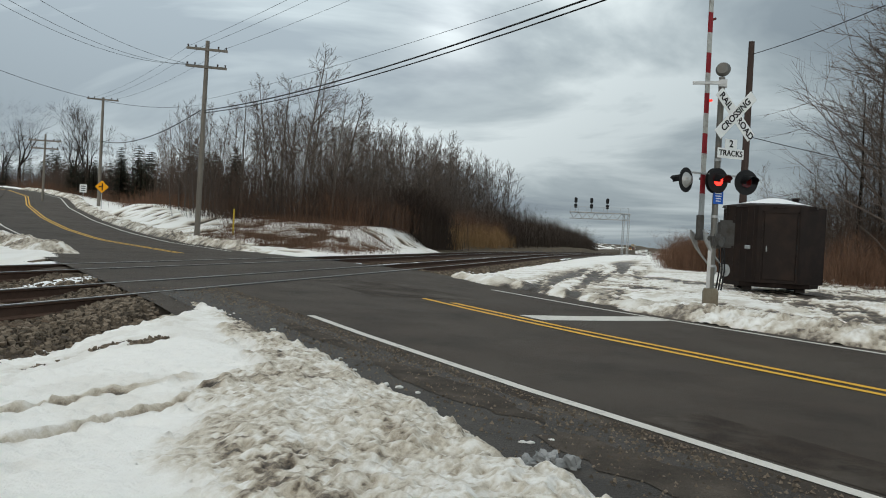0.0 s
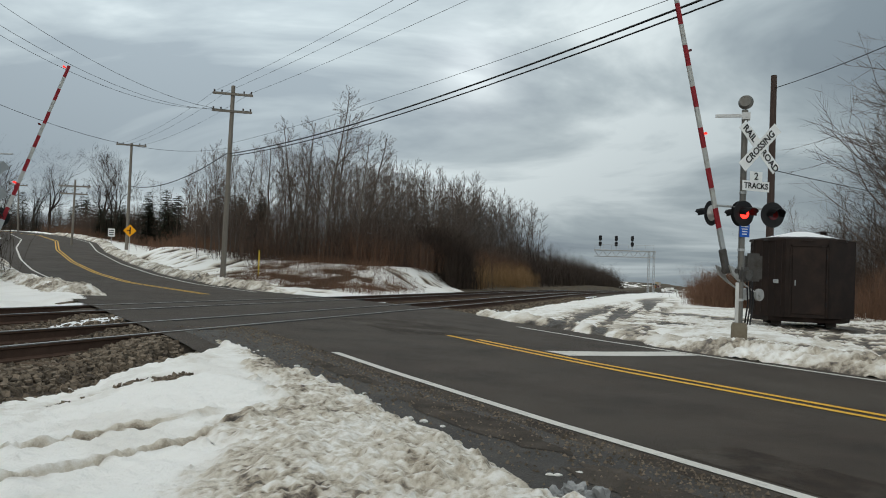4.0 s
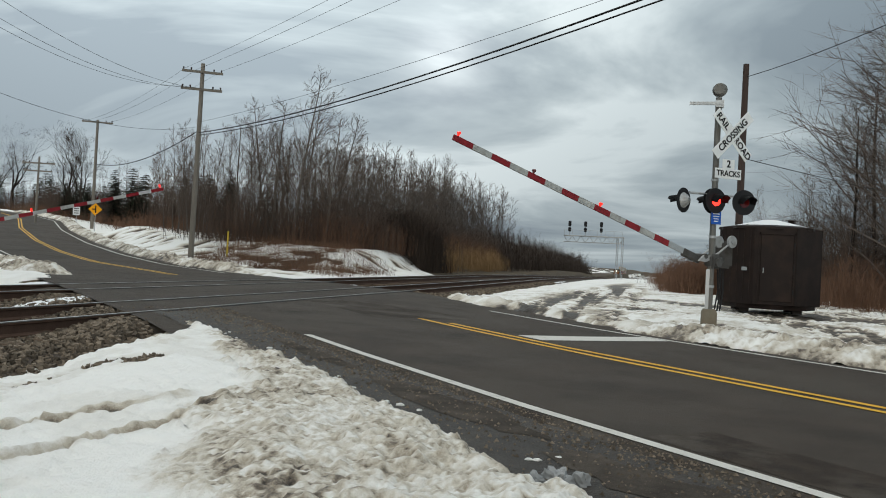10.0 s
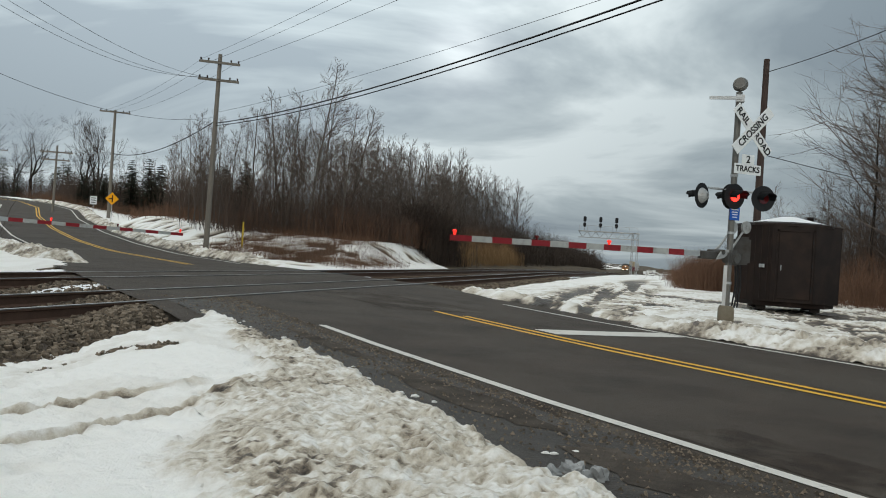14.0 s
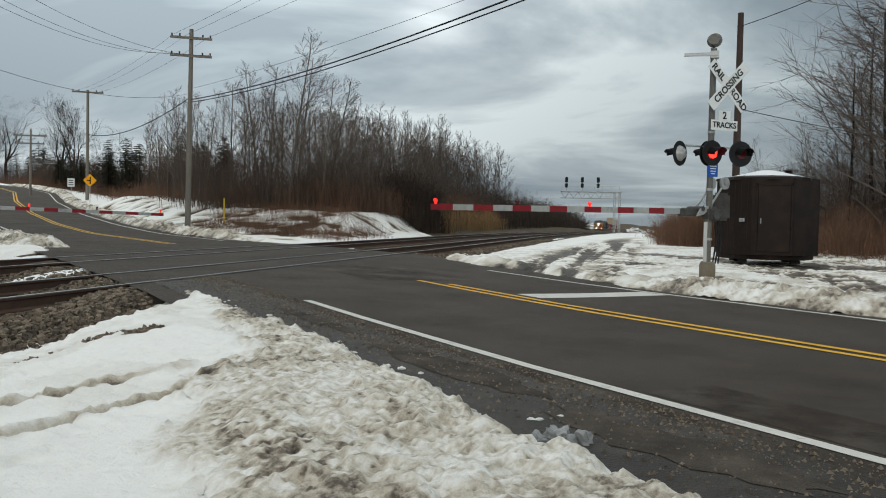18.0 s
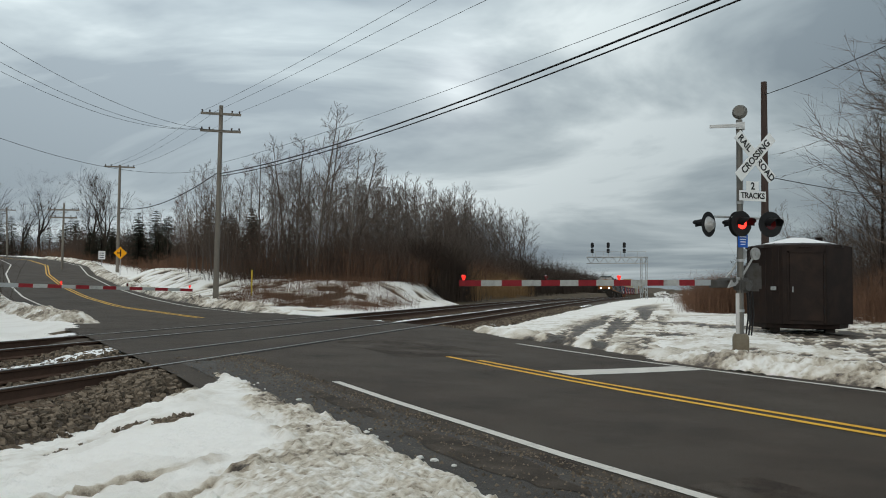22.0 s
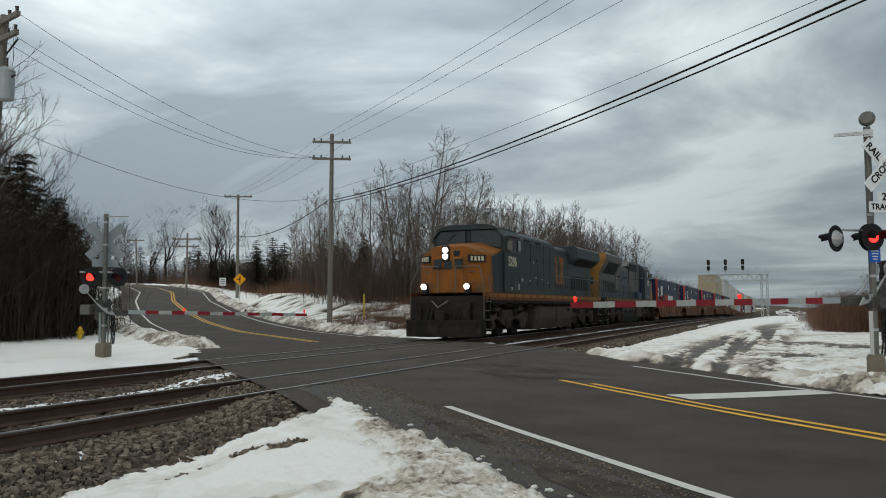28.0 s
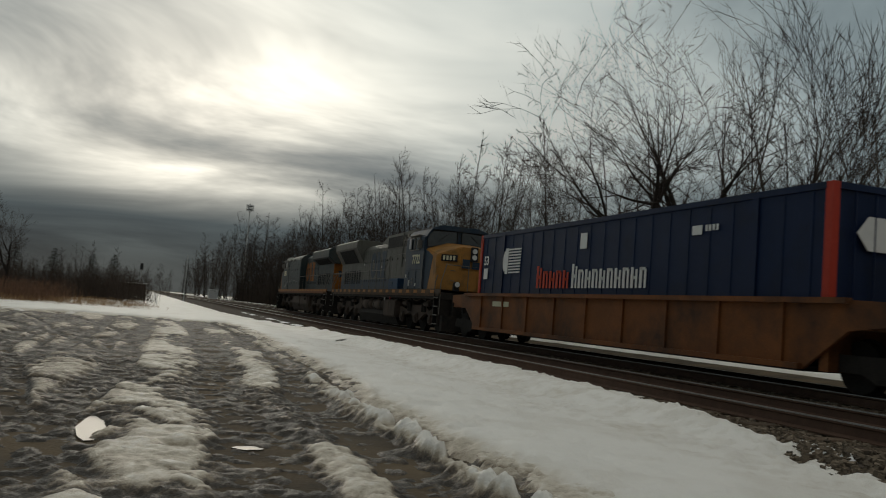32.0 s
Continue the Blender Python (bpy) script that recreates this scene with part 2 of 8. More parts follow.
    if bump:
        bp = nd.new("ShaderNodeBump")
        bp.inputs["Strength"].default_value = bump
        bp.inputs["Distance"].default_value = 0.02
        lk.new(f.outputs[0], bp.inputs["Height"])
        lk.new(bp.outputs[0], b.inputs["Normal"])
    if emit:
        b.inputs["Emission Color"].default_value = (*color[:3], 1)
        b.inputs["Emission Strength"].default_value = emit
    return m


SNOW = mat("snow", (0.84, 0.84, 0.84), 0.6, var=0.05, scale=1.5, fine=35, bump=0.25, spec=0.3)
def snow_mix(name):
    """Wet snow from white to brown slush and mud, by the mesh's own dirt layer and noise at two scales."""
    m = bpy.data.materials.new(name)
    m.use_nodes = True
    nd, lk = m.node_tree.nodes, m.node_tree.links
    b = nd["Principled BSDF"]
    b.inputs["Roughness"].default_value = 0.5
    b.inputs["Specular IOR Level"].default_value = 0.3
    at = nd.new("ShaderNodeAttribute"); at.attribute_name = "dirt"
    tc = nd.new("ShaderNodeTexCoord")
    tex = []
    for sc, de in ((2.2, 5), (17, 7), (80, 4)):
        n = nd.new("ShaderNodeTexNoise"); n.inputs["Scale"].default_value = sc; n.inputs["Detail"].default_value = de
        n.inputs["Roughness"].default_value = 0.6
        lk.new(tc.outputs["Object"], n.inputs[0]); tex.append(n)
    s1 = nd.new("ShaderNodeMath"); s1.operation = "MULTIPLY_ADD"; s1.inputs[1].default_value = 0.55; s1.inputs[2].default_value = -0.53
    lk.new(tex[0].outputs[0], s1.inputs[0])
    s2 = nd.new("ShaderNodeMath"); s2.operation = "MULTIPLY_ADD"; s2.inputs[1].default_value = 0.55
    lk.new(tex[1].outputs[0], s2.inputs[0]); lk.new(s1.outputs[0], s2.inputs[2])
    s25 = nd.new("ShaderNodeMath"); s25.operation = "MULTIPLY_ADD"; s25.inputs[1].default_value = 0.5; s25.inputs[2].default_value = -0.25
    lk.new(tex[2].outputs[0], s25.inputs[0])
    s26 = nd.new("ShaderNodeMath"); s26.operation = "ADD"
    lk.new(s25.outputs[0], s26.inputs[0]); lk.new(s2.outputs[0], s26.inputs[1])
    # noise matters where there is dirt
    k = nd.new("ShaderNodeMath"); k.operation = "MULTIPLY_ADD"; k.inputs[1].default_value = 1.3; k.inputs[2].default_value = 0.12
    lk.new(at.outputs["Fac"], k.inputs[0])
    kk = nd.new("ShaderNodeMath"); kk.operation = "MINIMUM"; kk.inputs[1].default_value = 1.0
    lk.new(k.outputs[0], kk.inputs[0])
    s3 = nd.new("ShaderNodeMath"); s3.operation = "MULTIPLY_ADD"
    lk.new(s26.outputs[0], s3.inputs[0]); lk.new(kk.outputs[0], s3.inputs[1]); lk.new(at.outputs["Fac"], s3.inputs[2])
    r = nd.new("ShaderNodeValToRGB")
    el = r.color_ramp.elements
    el[0].position, el[0].color = 0.0, (0.97, 0.945, 0.905, 1)
    el[1].position, el[1].color = 1.0, (0.045, 0.037, 0.030, 1)
    for p, c in ((0.22, (0.82, 0.78, 0.722)), (0.42, (0.64, 0.575, 0.48)), (0.62, (0.40, 0.338, 0.262)), (0.80, (0.155, 0.122, 0.093))):
        e = el.new(p); e.color = (*c, 1)
    lk.new(s3.outputs[0], r.inputs[0])
    lk.new(r.outputs[0], b.inputs["Base Color"])
    bp = nd.new("ShaderNodeBump"); bp.inputs["Strength"].default_value = 0.8; bp.inputs["Distance"].default_value = 0.03
    hs = nd.new("ShaderNodeMath"); hs.operation = "MULTIPLY_ADD"; hs.inputs[1].default_value = 0.5
    lk.new(tex[2].outputs[0], hs.inputs[0]); lk.new(tex[1].outputs[0], hs.inputs[2])
    lk.new(hs.outputs[0], bp.inputs["Height"]); lk.new(bp.outputs[0], b.inputs["Normal"])
    return m


SNOWMIX = snow_mix("wet_snow")
SLUSH = mat("dirty_snow", (0.76, 0.74, 0.70), 0.55, var=0.16, scale=6, fine=45, bump=0.7, stain=(0.40, 0.35, 0.28), stain_at=0.63, stain_scale=2.2)
MUD = mat("wet_mud", (0.060, 0.051, 0.042), 0.75, var=0.35, scale=3, fine=40, bump=0.5, stain=(0.10, 0.088, 0.073), stain_at=0.55, stain_scale=2.0, spec=0.1)
EARTH = mat("earth", (0.062, 0.050, 0.038), 0.9, var=0.35, scale=2, fine=30, bump=0.5, stain=(0.125, 0.092, 0.058), stain_at=0.5, stain_scale=0.6)
ASPHALT = mat("asphalt", (0.0465, 0.0350, 0.0265), 0.78, var=0.6, scale=1.3, fine=90, bump=0.6, stain=(0.068, 0.055, 0.043), stain_at=0.53, stain_scale=0.5, spec=0.2)
SHOULDER = mat("gravelly_shoulder", (0.095, 0.078, 0.063), 0.9, var=0.5, scale=5, fine=70, bump=0.9, stain=(0.045, 0.036, 0.029), stain_at=0.52, stain_scale=1.6)
WET_EDGE = mat("wet_road_edge", (0.030, 0.024, 0.019), 0.6, var=0.5, scale=4, fine=60, bump=0.8, spec=0.25, stain=(0.06, 0.05, 0.04), stain_at=0.6, stain_scale=2)
ASPHALT_OLD = mat("broken_asphalt", (0.040, 0.029, 0.0215), 0.8, var=0.6, scale=4, fine=80, bump=0.8, stain=(0.10, 0.085, 0.07), stain_at=0.56, stain_scale=1.1)
WHITE_LINE = mat("white_road_paint", (0.62, 0.59, 0.54), 0.6, var=0.12, scale=3, fine=90, stain=(0.22, 0.22, 0.21), stain_at=0.68, stain_scale=6)
YELLOW_LINE = mat("yellow_road_paint", (0.72, 0.40, 0.035), 0.6, var=0.15, scale=3, fine=90, stain=(0.3, 0.2, 0.05), stain_at=0.72, stain_scale=6)
BALLAST = mat("ballast", (0.085, 0.067, 0.054), 0.9, var=0.4, scale=9, fine=45, bump=0.8)
STONE = mat("ballast_stone", (0.150, 0.118, 0.088), 0.85, var=0.35, scale=9, fine=60, bump=0.4, island=0.55)
RAIL = mat("rusty_rail", (0.095, 0.056, 0.040), 0.8, metal=0.0, var=0.25, scale=5, fine=60)
RAIL_TOP = mat("polished_rail_head", (0.30, 0.28, 0.26), 0.30, metal=1.0, var=0.1, scale=4, fine=80, bump=0.03)
TIE = mat("weathered_tie", (0.105, 0.074, 0.052), 0.9, var=0.35, scale=4, fine=50, bump=0.5, rnd=0.25)
RUBBER = mat("crossing_panel", (0.045, 0.044, 0.043), 0.75, var=0.25, scale=4, fine=60)
WOODPOLE = mat("weathered_pole", (0.19, 0.168, 0.142), 0.9, var=0.25, scale=3, fine=40, stretch=(4, 4, 0.4))
DARKPOLE = mat("creosote_pole", (0.06, 0.042, 0.036), 0.9, var=0.3, scale=3, fine=40, stretch=(4, 4, 0.4))
GALV = mat("galvanised_steel", (0.40, 0.41, 0.41), 0.5, metal=0.5, var=0.15, scale=5, fine=60, stain=(0.25, 0.23, 0.2), stain_at=0.66, stain_scale=5)
ALU = mat("aluminium_paint", (0.16, 0.155, 0.142), 0.5, metal=0.3, var=0.15, scale=5, fine=60, stain=(0.13, 0.11, 0.09), stain_at=0.6, stain_scale=5)
CASE = mat("grimy_case_grey", (0.085, 0.082, 0.078), 0.6, var=0.25, scale=5, fine=60, stain=(0.05, 0.042, 0.035), stain_at=0.56, stain_scale=4)
CRANK = mat("silver_crank", (0.36, 0.36, 0.35), 0.45, metal=0.4, var=0.15, stain=(0.2, 0.18, 0.16), stain_at=0.62, stain_scale=5)
BLACK = mat("black_paint", (0.02, 0.02, 0.021), 0.6, var=0.25, scale=5, fine=50)
SIGNWHITE = mat("sign_white", (0.72, 0.73, 0.72), 0.45, var=0.06, scale=4, fine=40, bump=0.05)
SIGNBLACK = mat("sign_black", (0.015, 0.015, 0.015), 0.5, var=0.1, bump=0)
BLUE_SIGN = mat("blue_sign", (0.02, 0.10, 0.42), 0.45, var=0.1, bump=0)
SIGNYELLOW = mat("sign_yellow", (0.85, 0.36, 0.01), 0.45, var=0.06, bump=0.05)
SIGNBACK = mat("sign_back", (0.33, 0.34, 0.34), 0.4, metal=0.7, var=0.1)
GATE_RED = mat("gate_red", (0.24, 0.022, 0.028), 0.55, var=0.25, fine=50)
GATE_WHITE = mat("gate_white", (0.40, 0.40, 0.38), 0.55, var=0.22, fine=50, stain=(0.2, 0.18, 0.16), stain_at=0.64, stain_scale=5)
RED_ON = mat("lit_red_lens", (1.0, 0.03, 0.02), 0.3, emit=3.5, bump=0)
GATE_LAMP = mat("lit_gate_lamp", (0.9, 0.03, 0.02), 0.3, emit=1.3, bump=0)
RED_OFF = mat("unlit_red_lens", (0.10, 0.008, 0.008), 0.15, bump=0, spec=0.6)
LENS_BACK = mat("pale_lens", (0.55, 0.56, 0.55), 0.2, bump=0)
HEADLIGHT = mat("headlight", (1.0, 0.86, 0.62), 0.2, emit=22, bump=0)
HUT = mat("brown_hut_steel", (0.017, 0.011, 0.009), 0.6, metal=0.0, var=0.35, scale=2.5, fine=40, stain=(0.03, 0.018, 0.013), stain_at=0.6, stain_scale=2)
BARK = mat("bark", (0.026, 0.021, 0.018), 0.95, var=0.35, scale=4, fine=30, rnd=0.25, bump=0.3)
BARKPALE = mat("pale_bark", (0.115, 0.098, 0.084), 0.95, var=0.3, scale=4, fine=30, rnd=0.25, bump=0.3)
TWIG = mat("twigs", (0.125, 0.098, 0.082), 0.95, var=0.3, scale=2, fine=20, rnd=0.25, bump=0)
# twigs darkened to a backlit silhouette: the shade is put into the colour
TWIG_SILHOUETTE = mat("silhouette_twigs", (0.044, 0.034, 0.028), 0.95, var=0.3, scale=2, fine=20, bump=0)
BRUSH = mat("brush_stems", (0.150, 0.084, 0.054), 0.95, var=0.45, scale=0.6, fine=8, bump=0)
THICKET = mat("thicket_stems", (0.095, 0.068, 0.054), 0.95, var=0.4, scale=0.5, fine=8, bump=0)
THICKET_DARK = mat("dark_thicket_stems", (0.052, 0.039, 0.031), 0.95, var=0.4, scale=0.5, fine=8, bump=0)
REED = mat("dry_reeds", (0.30, 0.185, 0.09), 0.95, var=0.3, scale=0.6, fine=8, bump=0)
NEEDLE = mat("conifer_needles", (0.034, 0.040, 0.026), 0.85, var=0.4, scale=1.5, fine=12, rnd=0.2, bump=0)
WIRE = mat("cable", (0.02, 0.02, 0.02), 0.6, var=0.1, bump=0)
LOCO_BLUE = mat("loco_dark_blue", (0.015, 0.027, 0.029), 0.55, var=0.3, scale=2, fine=30, stain=(0.034, 0.033, 0.029), stain_at=0.56, stain_scale=1.6, bump=0.05, stretch=(1, 1, 0.3), spec=0.3)
SILL_ORANGE = mat("dull_orange_stripe", (0.17, 0.06, 0.018), 0.6, var=0.25, scale=2, fine=30)
LOCO_YELLOW = mat("loco_yellow", (0.27, 0.090, 0.014), 0.6, var=0.25, scale=2, fine=30, stain=(0.12, 0.07, 0.03), stain_at=0.57, stain_scale=1.6, bump=0.05)
LOCO_GREY = mat("loco_grey", (0.086, 0.085, 0.073), 0.55, var=0.2, scale=2, fine=30, stain=(0.055, 0.048, 0.038), stain_at=0.58, stain_scale=2.4, bump=0.05, stretch=(1, 1, 0.25), spec=0.25)
LOCO_NAVY = mat("loco_navy", (0.017, 0.034, 0.056), 0.55, var=0.25, scale=2, fine=30, stain=(0.05, 0.05, 0.05), stain_at=0.60, stain_scale=2.0, bump=0.05, stretch=(1, 1, 0.3), spec=0.25)
LOCKER_BLUE = mat("faded_locker_blue", (0.020, 0.052, 0.105), 0.55, var=0.2, scale=2, fine=30, stain=(0.05, 0.055, 0.06), stain_at=0.62, stain_scale=2.0)
SILL_DUSTY = mat("dusty_sill", (0.105, 0.062, 0.034), 0.7, var=0.3, scale=2, fine=30, stain=(0.06, 0.045, 0.034), stain_at=0.52, stain_scale=1.5)
STRIPE = mat("orange_stripe", (0.34, 0.135, 0.022), 0.55, var=0.25, scale=2, fine=30, stain=(0.12, 0.06, 0.025), stain_at=0.58, stain_scale=2)
DARK_STEEL = mat("dark_steel", (0.045, 0.042, 0.038), 0.6, var=0.25)
GRILLE_RUST = mat("rusty_grille", (0.05, 0.028, 0.02), 0.8, var=0.35)
ROOF_DUST = mat("dusty_roof", (0.065, 0.065, 0.062), 0.7, var=0.3, scale=2, fine=20)
INK_GREY = mat("grey_notice", (0.34, 0.34, 0.32), 0.6, var=0.15, bump=0)
LOCO_CREAM = mat("loco_cream_yellow", (0.31, 0.145, 0.036), 0.55, var=0.2, scale=2, fine=30, stain=(0.14, 0.085, 0.035), stain_at=0.6, stain_scale=1.6, bump=0.05)
RUST = mat("brown_dust", (0.085, 0.062, 0.049), 0.85, var=0.3, scale=3, fine=40, stain=(0.045, 0.036, 0.031), stain_at=0.55, stain_scale=1.5)
UNDER = mat("grimy_black", (0.028, 0.024, 0.021), 0.85, var=0.4, scale=4, fine=40)
ICE = mat("grey_ice", (0.27, 0.27, 0.265), 0.25, var=0.2, scale=6, fine=40, bump=0.4, spec=0.5, stain=(0.22, 0.20, 0.18), stain_at=0.6, stain_scale=5)
WATER = mat("puddle_water", (0.05, 0.042, 0.03), 0.34, var=0.1, scale=1, fine=5, bump=0.02, spec=0.3)
SHED = mat("dark_shed", (0.05, 0.03, 0.026), 0.7, var=0.3, scale=1, fine=20)
PLOUGH = mat("grimy_plough", (0.018, 0.0155, 0.014), 0.85, var=0.5, scale=3, fine=30, stain=(0.04, 0.031, 0.025), stain_at=0.55, stain_scale=2)
# paler than GLASS: a trace of reflected sky put into the windshield's colour
WINDSHIELD = mat("windshield_glass", (0.035, 0.042, 0.045), 0.18, var=0.25, scale=2, fine=20, bump=0, spec=0.7)
GLASS = mat("cab_glass", (0.02, 0.025, 0.028), 0.08, var=0.05, bump=0, spec=0.6)
GRILLE = mat("grille_black", (0.012, 0.012, 0.012), 0.7, var=0.2, stretch=(1, 1, 20))
STEEL = mat("handrail", (0.13, 0.12, 0.105), 0.5, metal=0.3, var=0.2)
CAR_ORANGE = mat("well_car_paint", (0.19, 0.068, 0.022), 0.6, var=0.25, scale=1.5, fine=30, stain=(0.07, 0.035, 0.02), stain_at=0.55, stain_scale=0.9)
BOX_BLUE = mat("container_blue", (0.007, 0.017, 0.050), 0.45, var=0.15, scale=1.5, fine=30, stain=(0.008, 0.013, 0.028), stain_at=0.62, stain_scale=0.8, rnd=0.12)
BOX_RED = mat("container_red_post", (0.42, 0.045, 0.025), 0.5, var=0.15)
BOX_WHITE = mat("container_white", (0.50, 0.50, 0.48), 0.5, var=0.12, scale=1.5, fine=30, stain=(0.35, 0.32, 0.28), stain_at=0.6, rnd=0.15)
BOX_TAN = mat("container_tan", (0.42, 0.34, 0.23), 0.5, var=0.12, scale=1.5, fine=30, rnd=0.15)
INK_WHITE = mat("white_lettering", (0.70, 0.70, 0.68), 0.5, var=0.06, bump=0)
INK_PALE = mat("pale_yellow_numbers", (0.55, 0.52, 0.36), 0.5, var=0.06, bump=0)
INK_RED = mat("red_lettering", (0.50, 0.06, 0.03), 0.5, var=0.06, bump=0)
HYDRANT = mat("hydrant_yellow", (0.75, 0.45, 0.03), 0.45, var=0.1)
POST_YELLOW = mat("marker_yellow", (0.60, 0.42, 0.05), 0.5, var=0.1)
INSUL = mat("insulator", (0.05, 0.035, 0.03), 0.25, var=0.1, bump=0)
TRAFO = mat("transformer_grey", (0.36, 0.38, 0.38), 0.45, var=0.12)
CONCRETE = mat("old_concrete", (0.21, 0.18, 0.135), 0.85, var=0.25, scale=4, fine=40, stain=(0.16, 0.13, 0.09), stain_at=0.55, stain_scale=3)


# ---- mesh helpers ----
def box(bm, c, s, m=None):
    """A box at centre c with sizes s, turned by m about its centre."""
    M = Matrix.Translation(c) @ (m.to_4x4() if m else Matrix()) @ Matrix.Diagonal((s[0], s[1], s[2], 1))
    return bmesh.ops.create_cube(bm, size=1.0, matrix=M)["verts"]


def rod(bm, a, b, r0, r1=None, seg=8, caps=True):
    """A tapered round bar from a to b."""
    a, b = Vector(a), Vector(b)
    d = b - a
    M = Matrix.Translation((a + b) / 2) @ d.to_track_quat("Z", "Y").to_matrix().to_4x4()
    bmesh.ops.create_cone(bm, cap_ends=caps, segments=seg, radius1=r0, radius2=r0 if r1 is None else r1, depth=d.length, matrix=M)


def prism(bm, outline, axis, a, b):
    """A flat outline of 2D points extruded from a to b along an axis: x (y, z outline), y (x, z outline), z (x, y outline)."""
    def put(p, v):
        return (v, p[0], p[1]) if axis == "x" else (p[0], v, p[1]) if axis == "y" else (p[0], p[1], v)
    lo = [bm.verts.new(put(p, a)) for p in outline]
    hi = [bm.verts.new(put(p, b)) for p in outline]
    n = len(outline)
    bm.faces.new(lo[::-1]); bm.faces.new(hi)
    for i in range(n):
        bm.faces.new((lo[i], lo[(i + 1) % n], hi[(i + 1) % n], hi[i]))


def bevel(bm, w, seg=1):
    bmesh.ops.bevel(bm, geom=bm.edges[:], offset=w, segments=seg, affect="EDGES", clamp_overlap=True)


def smooth(me):
    me.polygons.foreach_set("use_smooth", [True] * len(me.polygons))


def finish(bm, name, material, round_it=False):
    bmesh.ops.recalc_face_normals(bm, faces=bm.faces[:])
    me = bpy.data.meshes.new(name)
    bm.to_mesh(me); bm.free()
    for mm in (material if isinstance(material, (list, tuple)) else (material,)):
        me.materials.append(mm)
    if round_it:
        smooth(me)
    return me


def part(name, bm, material, parent=None, label="", round_it=False):
    ob = new(name, finish(bm, name, material, round_it))
    ob.parent = parent
    if label:
        tagged(ob, label)
    return ob


def bmn():
    return bmesh.new()


def thing(name, label, category, m=None, group="", kind=""):
    ob = new(name)
    if m:
        ob.matrix_world = m
    return tagged(ob, label, category, group, kind)


def mesh_from(name, verts, faces, material, round_it=False):
    me = bpy.data.meshes.new(name)
    me.from_pydata(verts, [], faces)
    me.materials.append(material)
    if round_it:
        smooth(me)
    me.update()
    return me


def text_part(name, body, size, material, parent, m, label="", extrude=0.004, align="CENTER"):
    cu = bpy.data.curves.new(name, "FONT")
    cu.body, cu.size, cu.extrude, cu.align_x, cu.align_y = body, size, extrude, align, "CENTER"
    cu.offset = size * 0.022
    tmp = bpy.data.objects.new(name, cu)
    scene.collection.objects.link(tmp)
    me = bpy.data.meshes.new_from_object(tmp.evaluated_get(bpy.context.evaluated_depsgraph_get()))
    bpy.data.objects.remove(tmp)
    bpy.data.curves.remove(cu)
    me.materials.clear()
    me.materials.append(material)
    ob = new(name, me)
    ob.parent = parent
    ob.matrix_local = m
    if label:
        tagged(ob, label)
    return ob


# ---- noise fields over the plan ----
_rng = np.random.RandomState(7)
_tab = _rng.rand(256, 256)


def vnoise(x, y):
    xi, yi = np.floor(x).astype(int), np.floor(y).astype(int)
    fx, fy = x - xi, y - yi
    fx, fy = fx * fx * (3 - 2 * fx), fy * fy * (3 - 2 * fy)
    g = lambda a, b: _tab[a & 255, b & 255]
    return (g(xi, yi) * (1 - fx) + g(xi + 1, yi) * fx) * (1 - fy) + (g(xi, yi + 1) * (1 - fx) + g(xi + 1, yi + 1) * fx) * fy


def fbm(x, y, octaves=4):
    v, a, s = 0, 0.5, 0
    for k in range(octaves):
        v = v + a * vnoise(x * 2 ** k + 17.3 * k, y * 2 ** k + 5.1 * k)
        s += a
        a *= 0.5
    return v / s


def domes(x, y):
    """Rounded crumbs packed side by side: 1 at the middle of each, 0 in the creases."""
    xi, yi = np.floor(x).astype(int), np.floor(y).astype(int)
    best = 9.0
    for i in (-1, 0, 1):
        for j in (-1, 0, 1):
            a, b = xi + i, yi + j
            best = np.minimum(best, (x - a - _tab[a & 255, b & 255]) ** 2 + (y - b - _tab[(a + 71) & 255, (b + 33) & 255]) ** 2)
    return np.sqrt(np.clip(1 - best * 1.5, 0, 1))


def step01(a, b, x):
    t = np.clip((x - a) / (b - a), 0, 1)
    return t * t * (3 - 2 * t)


# ---- the plan: the line runs along y, the road crosses it at about 45 degrees ----
TRACK_NEAR, TRACK_FAR, GAUGE = -7.95, -12.15, 1.435
ROAD_T = radians(45.1)
U = np.array([-math.sin(ROAD_T), math.cos(ROAD_T)])   # along the road, away from the camera
NRM = np.array([math.cos(ROAD_T), math.sin(ROAD_T)])  # across it


def bend(y):
    """Sideways shift of the line where it bends gently to the west."""
    y = np.asarray(y, dtype=float)
    return -np.where(y < 10, 0, np.where(y < 60, 0.000175 * (y - 10) ** 2, 0.4375 + 0.0175 * (y - 60)))


def grade(y):
    """The line falls away to the north."""
    return np.interp(y, [60, 90, 118, 150, 172, 195, 220, 260, 300, 450, 700], [0, -0.12, -0.33, -0.5, -0.75, -1.35, -1.95, -2.35, -2.5, -3.1, -4.0])


def road_z(x):
    return np.interp(x, [-19, -14, -6.5, -3.5, -1, 2, 6, 60], [0, -0.015, -0.015, -0.15, -0.22, -0.25, -0.28, -0.3])


def hill(s, n):
    """Height of the rising land beyond the line: s along the road, n across it."""
    h = np.interp(s, [30, 40, 48, 60, 76, 90, 131, 200, 400], [0, 0.10, 0.36, 0.88, 1.85, 2.85, 4.8, 6.7, 8])
    return h * (1 - 0.75 * step01(12, 45, n))


